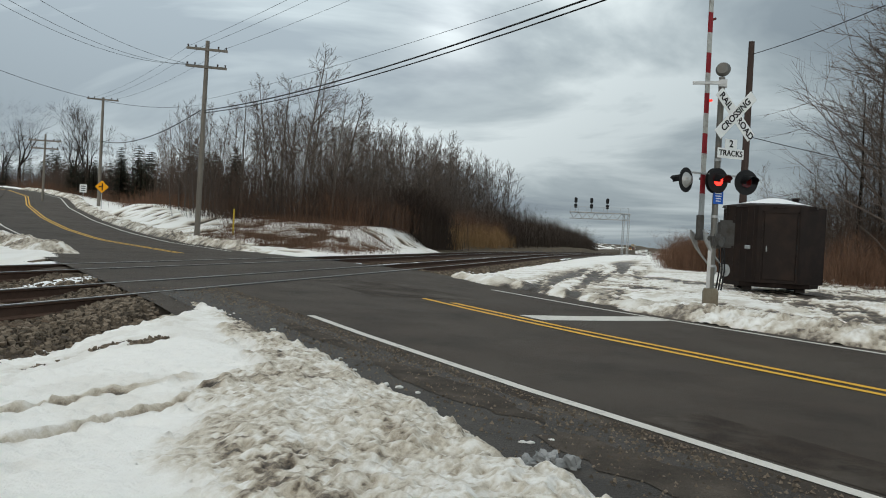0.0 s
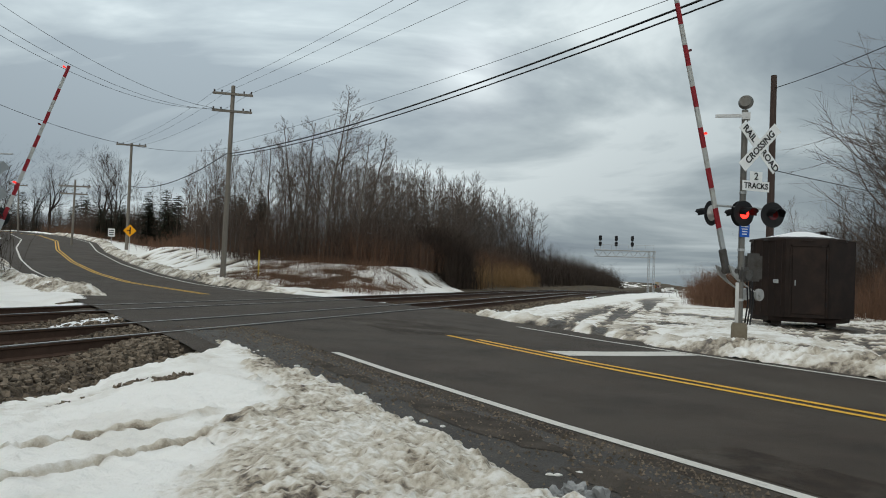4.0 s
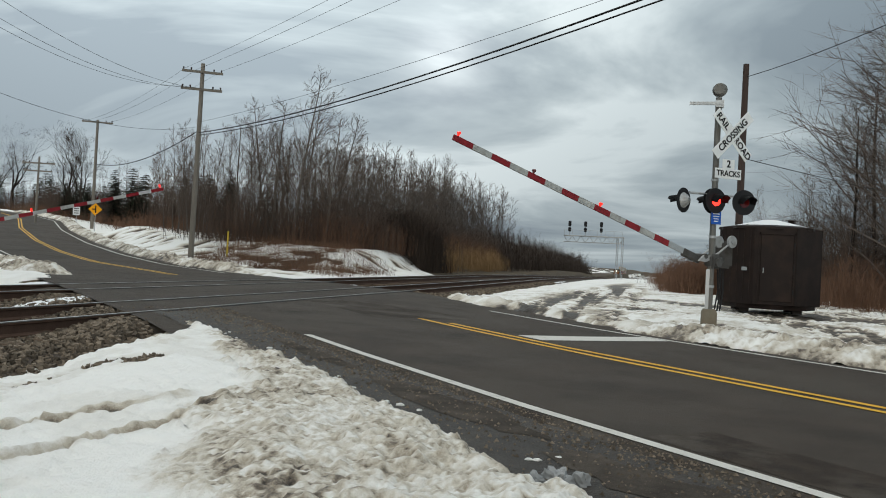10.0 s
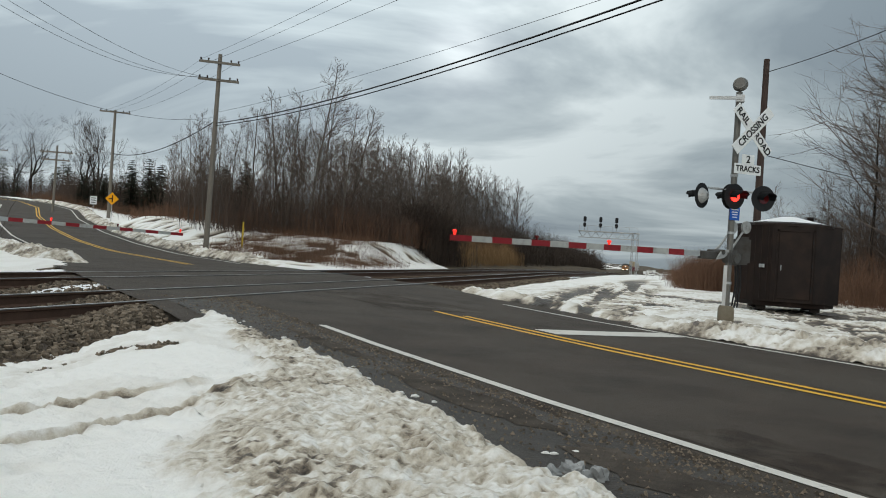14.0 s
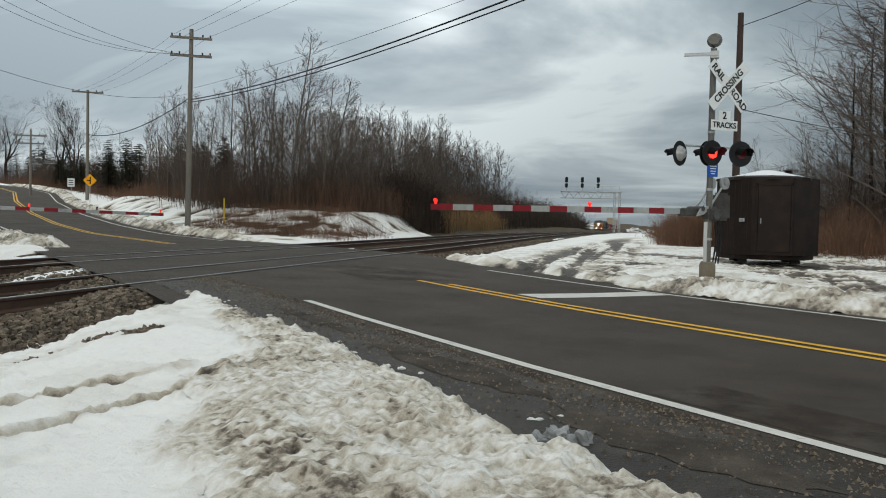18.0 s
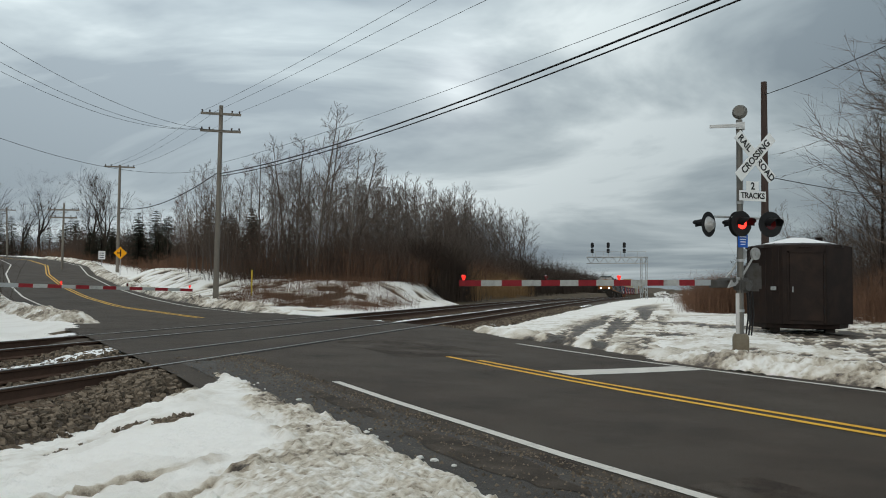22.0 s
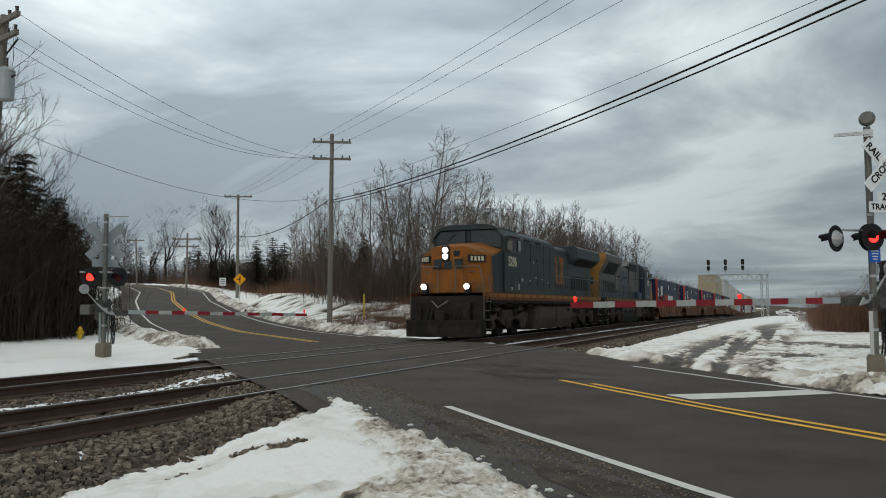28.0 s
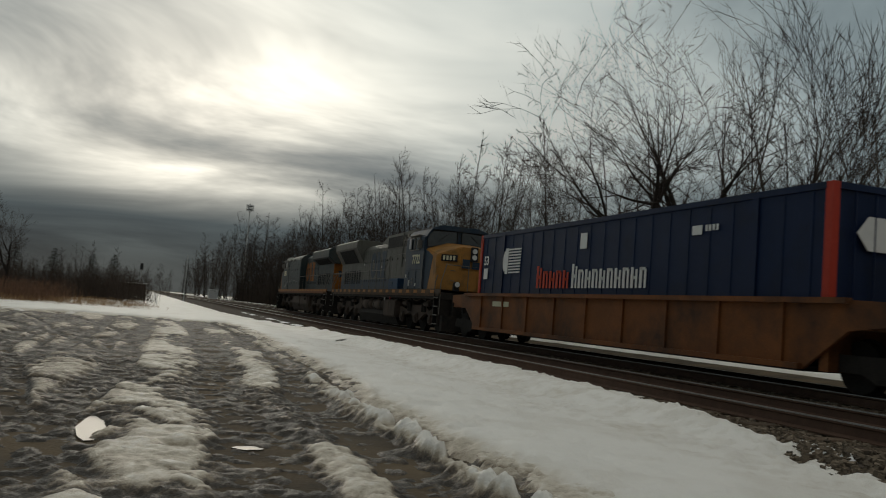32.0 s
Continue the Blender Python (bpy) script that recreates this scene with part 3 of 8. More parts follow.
def ground_z(x, y):
    x, y = np.asarray(x, dtype=float), np.asarray(y, dtype=float)
    s, n = x * U[0] + y * U[1], x * NRM[0] + y * NRM[1]
    c = bend(y)
    z = np.interp(x - c, [-40, -17, -15.3, -14.2, -13.9, -6.2, -5.0, -3.5, 0, 6, 30],
                  [-0.15, -0.15, -0.32, -0.42, -0.42, -0.42, -0.40, -0.33, -0.33, -0.36, -0.4])
    z = np.where(x > -6, np.where(y > 12, z + 0.2 * step01(12, 22, y), z), z)
    z = z + np.where(x < -14, hill(s, n), 0)
    z = z + grade(y) * step01(-60, -30, x)
    # a low bank before the wood
    a = -15.7 - (x - c)
    rise = 1.1 * step01(0.1, 2.6, a) * step01(41.5, 50, y) * step01(125, 85, y) * step01(-46, -38, x)
    return z + rise * step01(4.0, 7.5, n - 6.0)

# ---- road line across the plan ----
ROAD_C = 7.95   # the centre line's distance from the camera, across the road
# centre of the road by distance along it, across-offset and height; beyond the line it swings to the north-west and climbs
RS = np.array([-60, -20, 0, 10, 20, 27, 34, 42, 50, 62, 76, 90, 110, 131, 170.0])
RN = np.array([7.75, 7.75, 7.75, 7.75, 7.75, 7.6, 6.9, 6.2, 5.9, 5.9, 6.2, 7.2, 7.0, 2.0, -25.0])


def road_n(s):
    return np.interp(s, RS, RN)


def road_height(x, y):
    s, n = x * U[0] + y * U[1], x * NRM[0] + y * NRM[1]
    return np.where(np.asarray(x) > -16, road_z(x), road_z(x) + hill(s, n * 0) + 0.0)


def road_xy(s, off):
    n = road_n(s) + off
    return s * U[0] + n * NRM[0], s * U[1] + n * NRM[1]


def ribbon(name, ss, offs, lift, material, parent=None, thick=0.0):
    """A strip that follows the road between two offsets from its centre."""
    V, F = [], []
    k = len(offs)
    for s in ss:
        for o in offs:
            x, y = road_xy(s, o)
            V.append((float(x), float(y), float(road_height(x, y)) + lift))
    for i in range(len(ss) - 1):
        for j in range(k - 1):
            a = i * k + j
            F.append((a, a + 1, a + k + 1, a + k))
    ob = new(name, mesh_from(name, V, F, material))
    ob.parent = parent
    return ob


road = ribbon("road", np.r_[np.arange(-60, 40, 0.8), np.arange(40, 170, 2.0)], np.linspace(-5.3, 4.6, 14), 0.0, ASPHALT)
tagged(road, "grey asphalt two-lane road, worn and damp, crossing the tracks", "road", kind="structure")
lines = [("edge_line", -3.49, -3.37, -22, 10.5, WHITE_LINE), ("edge_line", 3.33, 3.45, -22, 16.2, WHITE_LINE),
         ("centre_line", -0.06, 0.06, -22, 13.5, YELLOW_LINE), ("centre_line", 0.22, 0.34, -22, 12.9, YELLOW_LINE),
         ("edge_line", -3.1, -2.98, 33.5, 150, WHITE_LINE), ("edge_line", 2.95, 3.07, 33, 150, WHITE_LINE),
         ("centre_line", -0.16, -0.06, 30.0, 150, YELLOW_LINE), ("centre_line", 0.06, 0.16, 30.0, 150, YELLOW_LINE)]
for nm, a, b, s0, s1, mm in lines:
    ribbon(nm, np.linspace(s0, s1, max(8, int((s1 - s0) / 1.5))), [a, b], 0.006, mm, road)
ribbon("stop_bar", np.linspace(10.5, 11.15, 3), [0.5, 1.8, 3.3], 0.006, WHITE_LINE, road)


# ---- ground: earth under a torn sheet of snow ----
def give_dirt(me, values):
    """Stores how dirty each point of a snow mesh is, painted crease shade included."""
    layer = me.attributes.new("dirt", "FLOAT", "POINT")
    layer.data.foreach_set("value", np.ascontiguousarray(values, dtype=np.float32))


def grid(name, xs, ys, zf, material, keep=None, round_it=True, attr=None):
    X, Y = np.meshgrid(xs, ys)
    Z = zf(X, Y)
    A = attr(X, Y).reshape(-1) if attr else None
    nx, ny = len(xs), len(ys)
    V = np.stack([X, Y, Z], -1).reshape(-1, 3)
    idx = np.arange(nx * ny).reshape(ny, nx)
    F = np.stack([idx[:-1, :-1], idx[:-1, 1:], idx[1:, 1:], idx[1:, :-1]], -1).reshape(-1, 4)
    if keep is not None:
        K = keep(X, Y).reshape(-1)
        F = F[K[F].any(1)]
        used = np.unique(F)
        remap = -np.ones(len(V), int); remap[used] = np.arange(len(used))
        V, F = V[used], remap[F]
        A = A[used] if attr else None
    me = mesh_from(name, V.tolist(), F.tolist(), material, round_it)
    if attr:
        give_dirt(me, A)
    return new(name, me)


def away(lo, hi, near_lo, near_hi, fine, k=1.09):
    """Grid lines that are fine near the middle and widen outwards."""
    v = list(np.arange(near_lo, near_hi + fine, fine))
    d = fine
    while v[-1] < hi:
        d *= k; v.append(v[-1] + d)
    d = fine
    while v[0] > lo:
        d *= k; v.insert(0, v[0] - d)
    return np.array(v)


def off_road(x, y):
    s, n = x * U[0] + y * U[1], x * NRM[0] + y * NRM[1]
    return n - road_n(s)


def base_z(x, y):
    z = ground_z(x, y)
    o = off_road(x, y)
    under = step01(np.where(x - bend(y) < -5.4, 5.7, 7.0), 5.2, np.abs(o + 0.3))
    rz = road_height(x, y) - 0.05
    return z * (1 - under) + rz * under + 0.03 * (fbm(x * 2, y * 2) - 0.5)


earth = grid("ground", away(-2500, 2500, -40, 20, 0.8), away(-2500, 2500, -60, 110, 0.8), base_z, EARTH)
tagged(earth, "dark winter earth with matted dead grass", "ground", kind="structure")


def bed_z(x, y):
    c = x - bend(y)
    fill = 0.155 * step01(6.6, 5.2, np.abs(off_road(x, y) + 0.3))   # packed up against the road
    return fill + grade(y) + np.interp(c, [-15.2, -14.1, -6.3, -5.4], [-0.55, -0.225, -0.225, -0.52]) + 0.03 * (fbm(x * 6, y * 6) - 0.5)


def wedge(x, y):
    """The ploughed slush along the near lane: its two edges across the road, narrowing towards the tracks."""
    s = x * U[0] + y * U[1]
    o = off_road(x, y)
    w1, w2 = fbm(s * 1.4, o * 0.9 + 3, 3) - 0.5, fbm(x * 7, y * 7, 3) - 0.5
    e0 = np.interp(s, [-30, 3.8, 5, 6, 8, 12], [-4.95, -4.92, -4.72, -4.66, -4.66, -4.6]) + 0.22 * w1 + 0.26 * w2
    e1 = np.interp(s, [-30, 2, 4.4, 5, 6, 6.6, 7.8, 9.8, 12], [-7.0, -7.0, -6.7, -6.5, -6.0, -5.65, -5.3, -4.85, -4.6]) + 0.5 * w1 + 0.5 * w2
    return s, o, e0, e1


RUTS = ((-4.01, 4.56, 0.62, 0.10), (-3.41, 3.89, 0.35, 0.085))   # wheel ruts through the verge: a point, the slant, the half width


def rut_at(x, y, wide=1.0):
    v = 0
    for px, py, k, w in RUTS:
        d = (x - px - k * (y - py)) / math.hypot(1, k) + 0.03 * np.sin(y * 2.6 + px)
        v = np.maximum(v, np.exp(-(d / (w * wide)) ** 4) * step01(5.75, 5.1, y - 0.35 * (px < -3.7) + 0.35 + 0.8 * (fbm(x * 3, y * 3) - 0.5)))
    return v * (x > -5.5) * (x < -1.9) * (y > 0)


def gravel_at(x, y):
    mid = np.interp(x, [-5.3, -5.09, -5.02, -4.89, -4.47, -4.3], [5.9, 6.35, 6.62, 6.9, 7.12, 7.18])
    g = np.exp(-((y - mid) / (0.20 + 0.08 * step01(-5.0, -5.2, x))) ** 2) * step01(-5.3, -5.15, x) * step01(-4.35, -4.55, x)
    return g * step01(0.36, 0.50, fbm(x * 9, y * 9, 3))


_tr = random.Random(21)
ARCS = [(_tr.choice((-1, 1)) * _tr.uniform(16, 70), _tr.uniform(-4.0, 7.0), _tr.uniform(-14, 2), _tr.uniform(-0.3, 0.3), _tr.uniform(0.09, 0.15)) for i in range(11)]


def tyre_tracks(x, y):
    """Pairs of wheel tracks that sweep in arcs over the lot."""
    v = 0
    for r, px, py, ang, w in ARCS:
        cx, cy = px + r * math.cos(ang), py + r * math.sin(ang)
        d = np.hypot(x - cx, y - cy) - abs(r)
        for half in (-0.78, 0.78):
            v = np.maximum(v, np.exp(-((d - half) / w) ** 4))
    return v


def hut_wear(x, y):
    """Wheel tracks and thin places in the snow by the hut."""
    fin = fbm(x * 5, y * 5 + 3)
    o = off_road(x, y)
    wt = (o > 4.0) * step01(15.5, 17.5, y) * (x < 12) * step01(80, 50, y) * step01(-5.2, -4.2, x)
    lane = step01(1.9, 0.7, np.abs(x + 2.1 - 0.02 * (y - 25)))
    streak = fbm((x + 0.03 * y) * 2.6, y * 0.10 + 4, 3)
    spots = fbm(x * 0.7, y * 0.35 + 7, 3) * 0.6 + fin * 0.4
    return wt * np.clip(lane * step01(0.38, 0.50, streak * 0.7 + fin * 0.3) + 0.9 * step01(0.48, 0.56, spots) * step01(-2.5, 0, x) * step01(44, 32, y), 0, 1)


def snow_mask(x, y):
    """Above zero where snow lies; its size is the depth there."""
    s, o, e0, e1 = wedge(x, y)
    c = x - bend(y)
    big, med, fin = fbm(x * 0.25, y * 0.25), fbm(x * 1.1 + 9, y * 1.1), fbm(x * 5, y * 5 + 3)
    m = 0.10 + 0.08 * (big - 0.5) + 0.05 * (med - 0.5)
    # the rail bed stays clear
    edge = 0.5 * (med - 0.5) + 0.45 * (fin - 0.5)
    east = np.interp(y, [-60, -30, -19, -14, -10.8, -8, -6, -3, 6.8, 7.4, 7.8, 8.5, 9.3, 10.2, 14, 22, 400], [-5.2, -6.8, -7.25, -7.25, -7.05, -6.6, -6.15, -5.95, -5.95, -5.9, -5.6, -5.6, -5.75, -5.95, -6.1, -5.6, -5.6])
    m = np.minimum(m, 0.28 * (c - east + edge) * (c > -10) + 0.28 * (np.interp(y, [-400, -5, 2, 16, 24, 58, 64, 500], [-18.0, -18.0, -16.0, -15.4, -14.5, -14.5, -19.0, -19.0]) - c + edge) * (c <= -10))
    # the road and its shoulders
    near_side = np.where(s < 18, np.minimum(0.55 * (e0 - o), 9), np.minimum(0.3 * (-o - 4.6 + 0.8 * (med - 0.5) + 0.3 * (fin - 0.5)), 9))
    far_side = 0.3 * np.minimum(o - 4.2 + 0.7 * (med - 0.5) + 0.4 * (fin - 0.5), 9)
    m = np.minimum(m, np.where(o < 0, near_side, far_side))
    m = np.where((o < 0) & (s < 18), np.minimum(m, 0.3 * (11.9 - s + 0.6 * (med - 0.5) + 0.5 * (fin - 0.5))), m)
    # wheel ruts through the verge and a strip of bare gravel
    m = m - 0.07 * rut_at(x, y) - 0.05 * gravel_at(x, y)
    # thin snow in front of the wood and about the crossing's far side
    thin = step01(-15, -17, c) * step01(25, 30, y) * step01(64, 56, y) * (o > 0)
    m = m - thin * 0.14 * step01(0.49, 0.56, fbm(x * 1.1, y * 0.7 + 2) * 0.5 + fin * 0.5)
    m = m - 0.05 * hut_wear(x, y)
    m = m - 0.25 * step01(150, 400, np.hypot(x, y)) * step01(0.45, 0.55, big)
    return m


def lot_side(y):
    """The western side of the lot: the outermost wheel rut."""
    return np.interp(y, [-45, -38, -26, -18, -13, -10, -8, -5, 0], [-1.6, -2.9, -3.15, -2.95, -2.72, -2.5, -2.42, -2.42, -2.4])


def lot_gap(x, y):
    """Distance outside the churned lot; below zero inside it."""
    rag = 0.9 * (fbm(x * 1.1 + 9, y * 1.1) - 0.5) + 0.5 * (fbm(x * 5, y * 5 + 3) - 0.5)
    g = np.maximum(np.maximum(lot_side(y) - x + 0.35 * rag, y - 1.9 + rag), -35 - y + 4 * rag)
    return np.where(off_road(x, y) < -5, g, 9.0)


def snow_z(x, y):
    m = snow_mask(x, y)
    s, o, e0, e1 = wedge(x, y)
    z = base_z(x, y)
    cc = x - bend(y)
    z = np.where((cc > -7.9) & (cc < -5.2), np.maximum(z, bed_z(x, y) - 0.01), z)
    q = np.clip((o - e1) / np.maximum(e0 - e1, 0.05), 0, 1) * (s < 16)
    prof = np.clip(4 * q * (1 - q), 0, 1) ** 0.5
    H = np.interp(s, [-30, 3, 6, 8, 10, 12], [0.08, 0.08, 0.075, 0.06, 0.03, 0.0])
    big, lump, cob, fin = fbm(x * 1.3 + 30, y * 1.3, 2), fbm(x * 4.5 + 3, y * 4.5, 2), fbm(x * 11, y * 11 + 4, 2), fbm(x * 26, y * 26, 2)
    crag = fbm(x * 9 + 40, y * 9, 3)
    heap = prof * (H * (0.4 + 0.9 * big) + 0.035 * (lump - 0.5) + 0.022 * domes(x * 10 + crag, y * 10) * step01(0.42, 0.60, lump) + 0.018 * domes(x * 21 + crag, y * 21 + crag) + 0.013 * domes(x * 38 + crag, y * 38) - 0.02)
    bank_f = np.exp(-((o - 4.9) / 0.5) ** 2) * 0.10 * (0.3 + 1.4 * lump)
    tread = 0.035 * (fbm(x * 2.4, y * 2.4 + 8, 3) - 0.5) + 0.060 * (cob - 0.5) * (0.35 + step01(0.42, 0.6, fbm(x * 0.9, y * 0.9, 2))) + 0.034 * (fin - 0.5)
    lip = 0.035 * np.exp(-((rut_at(x, y) - 0.35) / 0.2) ** 2) * (0.5 + lump) * (rut_at(x, y) > 0.02)
    rim = step01(0.0, 0.5, lot_gap(x, y))   # thins out towards the lot
    d = np.clip(m, -0.12, 0.16) * rim + 0.03 * (1 - rim) - 0.12 * step01(0.10, -0.12, lot_gap(x, y))
    return z + d + np.where(m > 0, heap + bank_f + (tread + lip) * np.clip(m * 14, 0, 1), -0.02)


def snow_dirt_shade(x, y):
    """How dirty the snow is, from clean to mud, plus shade painted between crumbs."""
    m = snow_mask(x, y)
    s, o, e0, e1 = wedge(x, y)
    a, b = fbm(x * 1.7 + 5, y * 1.7, 3), fbm(x * 8, y * 8 + 6, 3)
    t = step01(-0.15, 0.25, o - e1) * step01(-0.05, 0.05, e0 - o) * (s < 16)
    # the domes term darkens the creases between crumbs: their shade put into the colour
    d = 0.03 + 0.10 * step01(0.5, 0.7, a) + t * (0.40 + 0.25 * (a - 0.5) + 0.35 * (b - 0.5) + 0.30 * (0.6 - domes(x * 38 + fbm(x * 9 + 40, y * 9, 3), y * 38)) + 0.65 * (fbm(x * 30, y * 30, 2) - 0.5) + 0.18 * step01(7.5, 9.5, s) + 0.35 * step01(0.25, 0.0, e0 - o) * step01(5, 8, s))
    wet = step01(1.0, 0.35, np.hypot((s - 3.75) / 0.95, (o + 6.35) / 0.62))
    d = d + 0.32 * wet * step01(0.42, 0.60, fbm(x * 12 + 3, y * 12, 3))
    d = d + 0.75 * rut_at(x, y, 1.1) * (0.2 + 1.3 * b) + 0.3 * gravel_at(x, y)
    d = d + 0.30 * step01(0.025, 0.0, m)
    d = d + 0.55 * step01(0.55, 0.0, lot_gap(x, y)) * (0.4 + 1.2 * b)
    verge = (o > 3.6) & (o < 6.2) & (y < 30)
    d = d + verge * (0.22 + 0.9 * (a - 0.5)) * step01(6.2, 4.6, o)
    d = d + 0.85 * hut_wear(x, y) + 0.22 * (o > 5.0) * (x > -5) * step01(16, 18, y) * step01(44, 30, y) * step01(0.44, 0.6, a * 0.5 + b * 0.5)
    d = d + (x < -15) * (o > 0) * (y > 25) * step01(64, 56, y) * 0.8 * step01(0.055, 0.0, m)
    d = d + (np.abs(x - bend(y) + 6.0) < 1.2) * 0.12 * step01(0.5, 0.6, b)
    return np.clip(d, 0, 1)


def near_part(x, y):
    return snow_mask(x, y) > -0.05


NX, NY = np.arange(-8.6, 7.01, 0.07), np.arange(-26, 46.01, 0.07)


def in_lot(x, y):
    return lot_gap(x, y) < 0


def in_verge(x, y):
    return (x > -8.2) & (x < 0.8) & (y > 2.6) & (y < 14.6)


snow_near = grid("snow_field", NX, NY, snow_z, SNOWMIX, lambda x, y: near_part(x, y) & (lot_gap(x, y) > -0.15) & ~in_verge(x, y), attr=snow_dirt_shade)
tagged(snow_near, "wet trodden white snow beside the road and rail bed", "snow", kind="structure")
def in_wedge(x, y):
    s, o, e0, e1 = wedge(x, y)
    return (o > e1 - 0.05) & (o < e0 + 0.3) & (s < 12.3)


snow_verge = grid("snow_verge", np.arange(-8.25, 0.86, 0.035), np.arange(2.55, 14.66, 0.035), snow_z, SNOWMIX, lambda x, y: near_part(x, y) & ~in_wedge(x, y), attr=snow_dirt_shade)
slush_edge = grid("slush_bank", np.arange(-6.6, 0.9, 0.016), np.arange(2.5, 10.8, 0.016), snow_z, SNOWMIX, lambda x, y: near_part(x, y) & in_wedge(x, y), attr=snow_dirt_shade)
tagged(slush_edge, "rough beige ploughed slush along the road edge", "snow bank", kind="structure")
tagged(snow_verge, "white trodden snow with two wheel ruts", "snow", kind="structure")


PUDDLES = ((0.37, -7.15, 0.10, 0.55), (-0.28, -6.23, 0.10, 0.08), (-0.78, -6.37, 0.10, 0.08))


def lot_fields(x, y):
    """Wheel ruts that follow the lot's side, plates of packed slush between them, two finer scales, and the puddles' hollows."""
    u = x - lot_side(y) + 0.16 * (fbm(x * 0.6, y * 0.5 + 5, 2) - 0.5)
    rag = 0.30 * (fbm(x * 3.1, y * 2.2 + 2, 3) - 0.5) + 0.16 * (fbm(x * 11, y * 9, 2) - 0.5)
    rut = 0
    near = step01(-14, -9, y)
    for c, w, k in ((0.02, 0.17, 1.0), (0.52 + 0.12 * near, 0.20 + 0.16 * near, 0.95), (1.62, 0.40, 0.9), (3.1, 0.3, 0.7), (4.2, 0.26, 0.7), (5.6, 0.3, 0.7), (7.2, 0.3, 0.7)):
        rut = np.maximum(rut, k * np.exp(-((u - c + rag) / w) ** 4))
    rut = np.maximum(rut, 0.85 * tyre_tracks(x, y + 0.6 * rag) * step01(1.9, 3.0, u))
    plate = fbm(u * 1.1 + 3, y * 0.42, 2) * 0.55 + fbm(x * 1.5 + 0.9 * y, y * 1.1, 3) * 0.25 + fbm(x * 6, y * 6 + 3, 3) * 0.20
    plate = step01(0.47, 0.515, plate) * step01(0.75, 0.35, rut)
    pool = 0
    for px, py, ra, rb in PUDDLES:
        pool = np.maximum(pool, np.exp(-(((x - px) / (ra * 1.1)) ** 2 + ((y - py) / (rb * 1.1)) ** 2) ** 2))
    return u, rut, plate, fbm(x * 7, y * 7 + 3, 3), fbm(x * 21, y * 21, 3), pool


def lot_ridge(x, y, u):
    """The lumpy lip of snow thrown up between the two outer ruts."""
    return np.exp(-((u - 0.24 - 0.05 * np.sin(y * 2)) / 0.13) ** 2) * step01(-16, -8, y) * step01(0.36, 0.52, fbm(x * 4, y * 4 + 9, 3))


def lot_z(x, y):
    u, rut, plate, f1, f2, pool = lot_fields(x, y)
    crumb = 0.45 * domes(x * 13 + 2 * f1, y * 13 + 3) * step01(0.46, 0.58, f1) + 0.35 * domes(x * 30, y * 30 + 2 * f1)
    return (base_z(x, y) + 0.03 + 0.040 * plate + 0.03 * (f1 - 0.5) + 0.045 * crumb * (1 - 0.6 * plate) - 0.055 * rut
            + lot_ridge(x, y, u) * (0.03 + 0.09 * domes(x * 9, y * 9)) - 0.06 * pool)


def lot_dirt(x, y):
    u, rut, plate, f1, f2, pool = lot_fields(x, y)
    clean = 0.54 * step01(3.6, 2.2, u) + 0.34 * step01(2.2, 3.6, u)
    d = 0.92 + 0.20 * rut - clean * plate + 0.50 * (0.5 - f1) + 0.70 * (0.5 - f2) * (1 - 0.4 * plate) + 0.2 * pool
    return np.clip(d - 0.55 * lot_ridge(x, y, u), 0.10, 1)


def lot_near(x, y):
    return (x > -3.3) & (x < 3.2) & (y > -14.0) & (y < -3.6)


slush_near = grid("slush_lot", np.arange(-3.35, 3.26, 0.028), np.arange(-14.05, -3.54, 0.028), lot_z, SNOWMIX, lambda x, y: (lot_gap(x, y) < 0.4) & lot_near(x, y), attr=lot_dirt)
tagged(slush_near, "churned brown slush with packed snow plates and wheel ruts", "slush", kind="structure")
slush_lot = grid("slush_lot", np.arange(-4.0, 9.0, 0.07), np.arange(-41, 2.6, 0.07), lot_z, SNOWMIX, lambda x, y: (lot_gap(x, y) < 0.4) & ~lot_near(x, y), attr=lot_dirt)
tagged(slush_lot, "churned brown slush and mud crossed by tyre tracks", "slush", kind="structure")
mud_lot = grid("mud_lot", np.arange(-5.6, 9.0, 0.1), np.arange(-60, 9.0, 0.1),
               lambda x, y: base_z(x, y) - 0.02 + 0.05 * (fbm(x * 3 + 0.3 * y, y * 0.6) - 0.5) + 0.03 * (fbm(x * 7, y * 7) - 0.5), MUD,
               lambda x, y: off_road(x, y) < -5.2)
tagged(mud_lot, "wet brown mud of a rutted gravel lot", "mud", kind="structure")
MX, MY = away(-900, 900, -60, 45, 0.45), away(-900, 900, -80, 95, 0.45)


def far_part(x, y):
    inside = (x > -8.55) & (x < 6.95) & (y > -25.95) & (y < 45.95)
    return (snow_mask(x, y) > -0.05) & ~inside & ~in_lot(x, y)


snow_far = grid("snow_field", MX, MY, snow_z, SNOWMIX, far_part, attr=snow_dirt_shade)
tagged(snow_far, "patchy white snow over dead grass", "snow", kind="structure")


# ---- rail bed ----
BX = np.arange(-15.2, -5.3, 0.3)
by = np.r_[np.arange(-400, -60, 6.0), np.arange(-60, 60, 0.5), np.arange(60, 700, 4.0)]
V, F = [], []
for y in by:
    for x in BX:
        xx = x + float(bend(y))
        V.append((xx, float(y), float(bed_z(np.array(xx), np.array(y)))))
k = len(BX)
for i in range(len(by) - 1):
    for j in range(k - 1):
        a = i * k + j
        F.append((a, a + 1, a + k + 1, a + k))
bed = new("rail_bed", mesh_from("rail_bed", V, F, BALLAST, True))
tagged(bed, "dark brown crushed-stone ballast bed", "ballast", kind="structure")


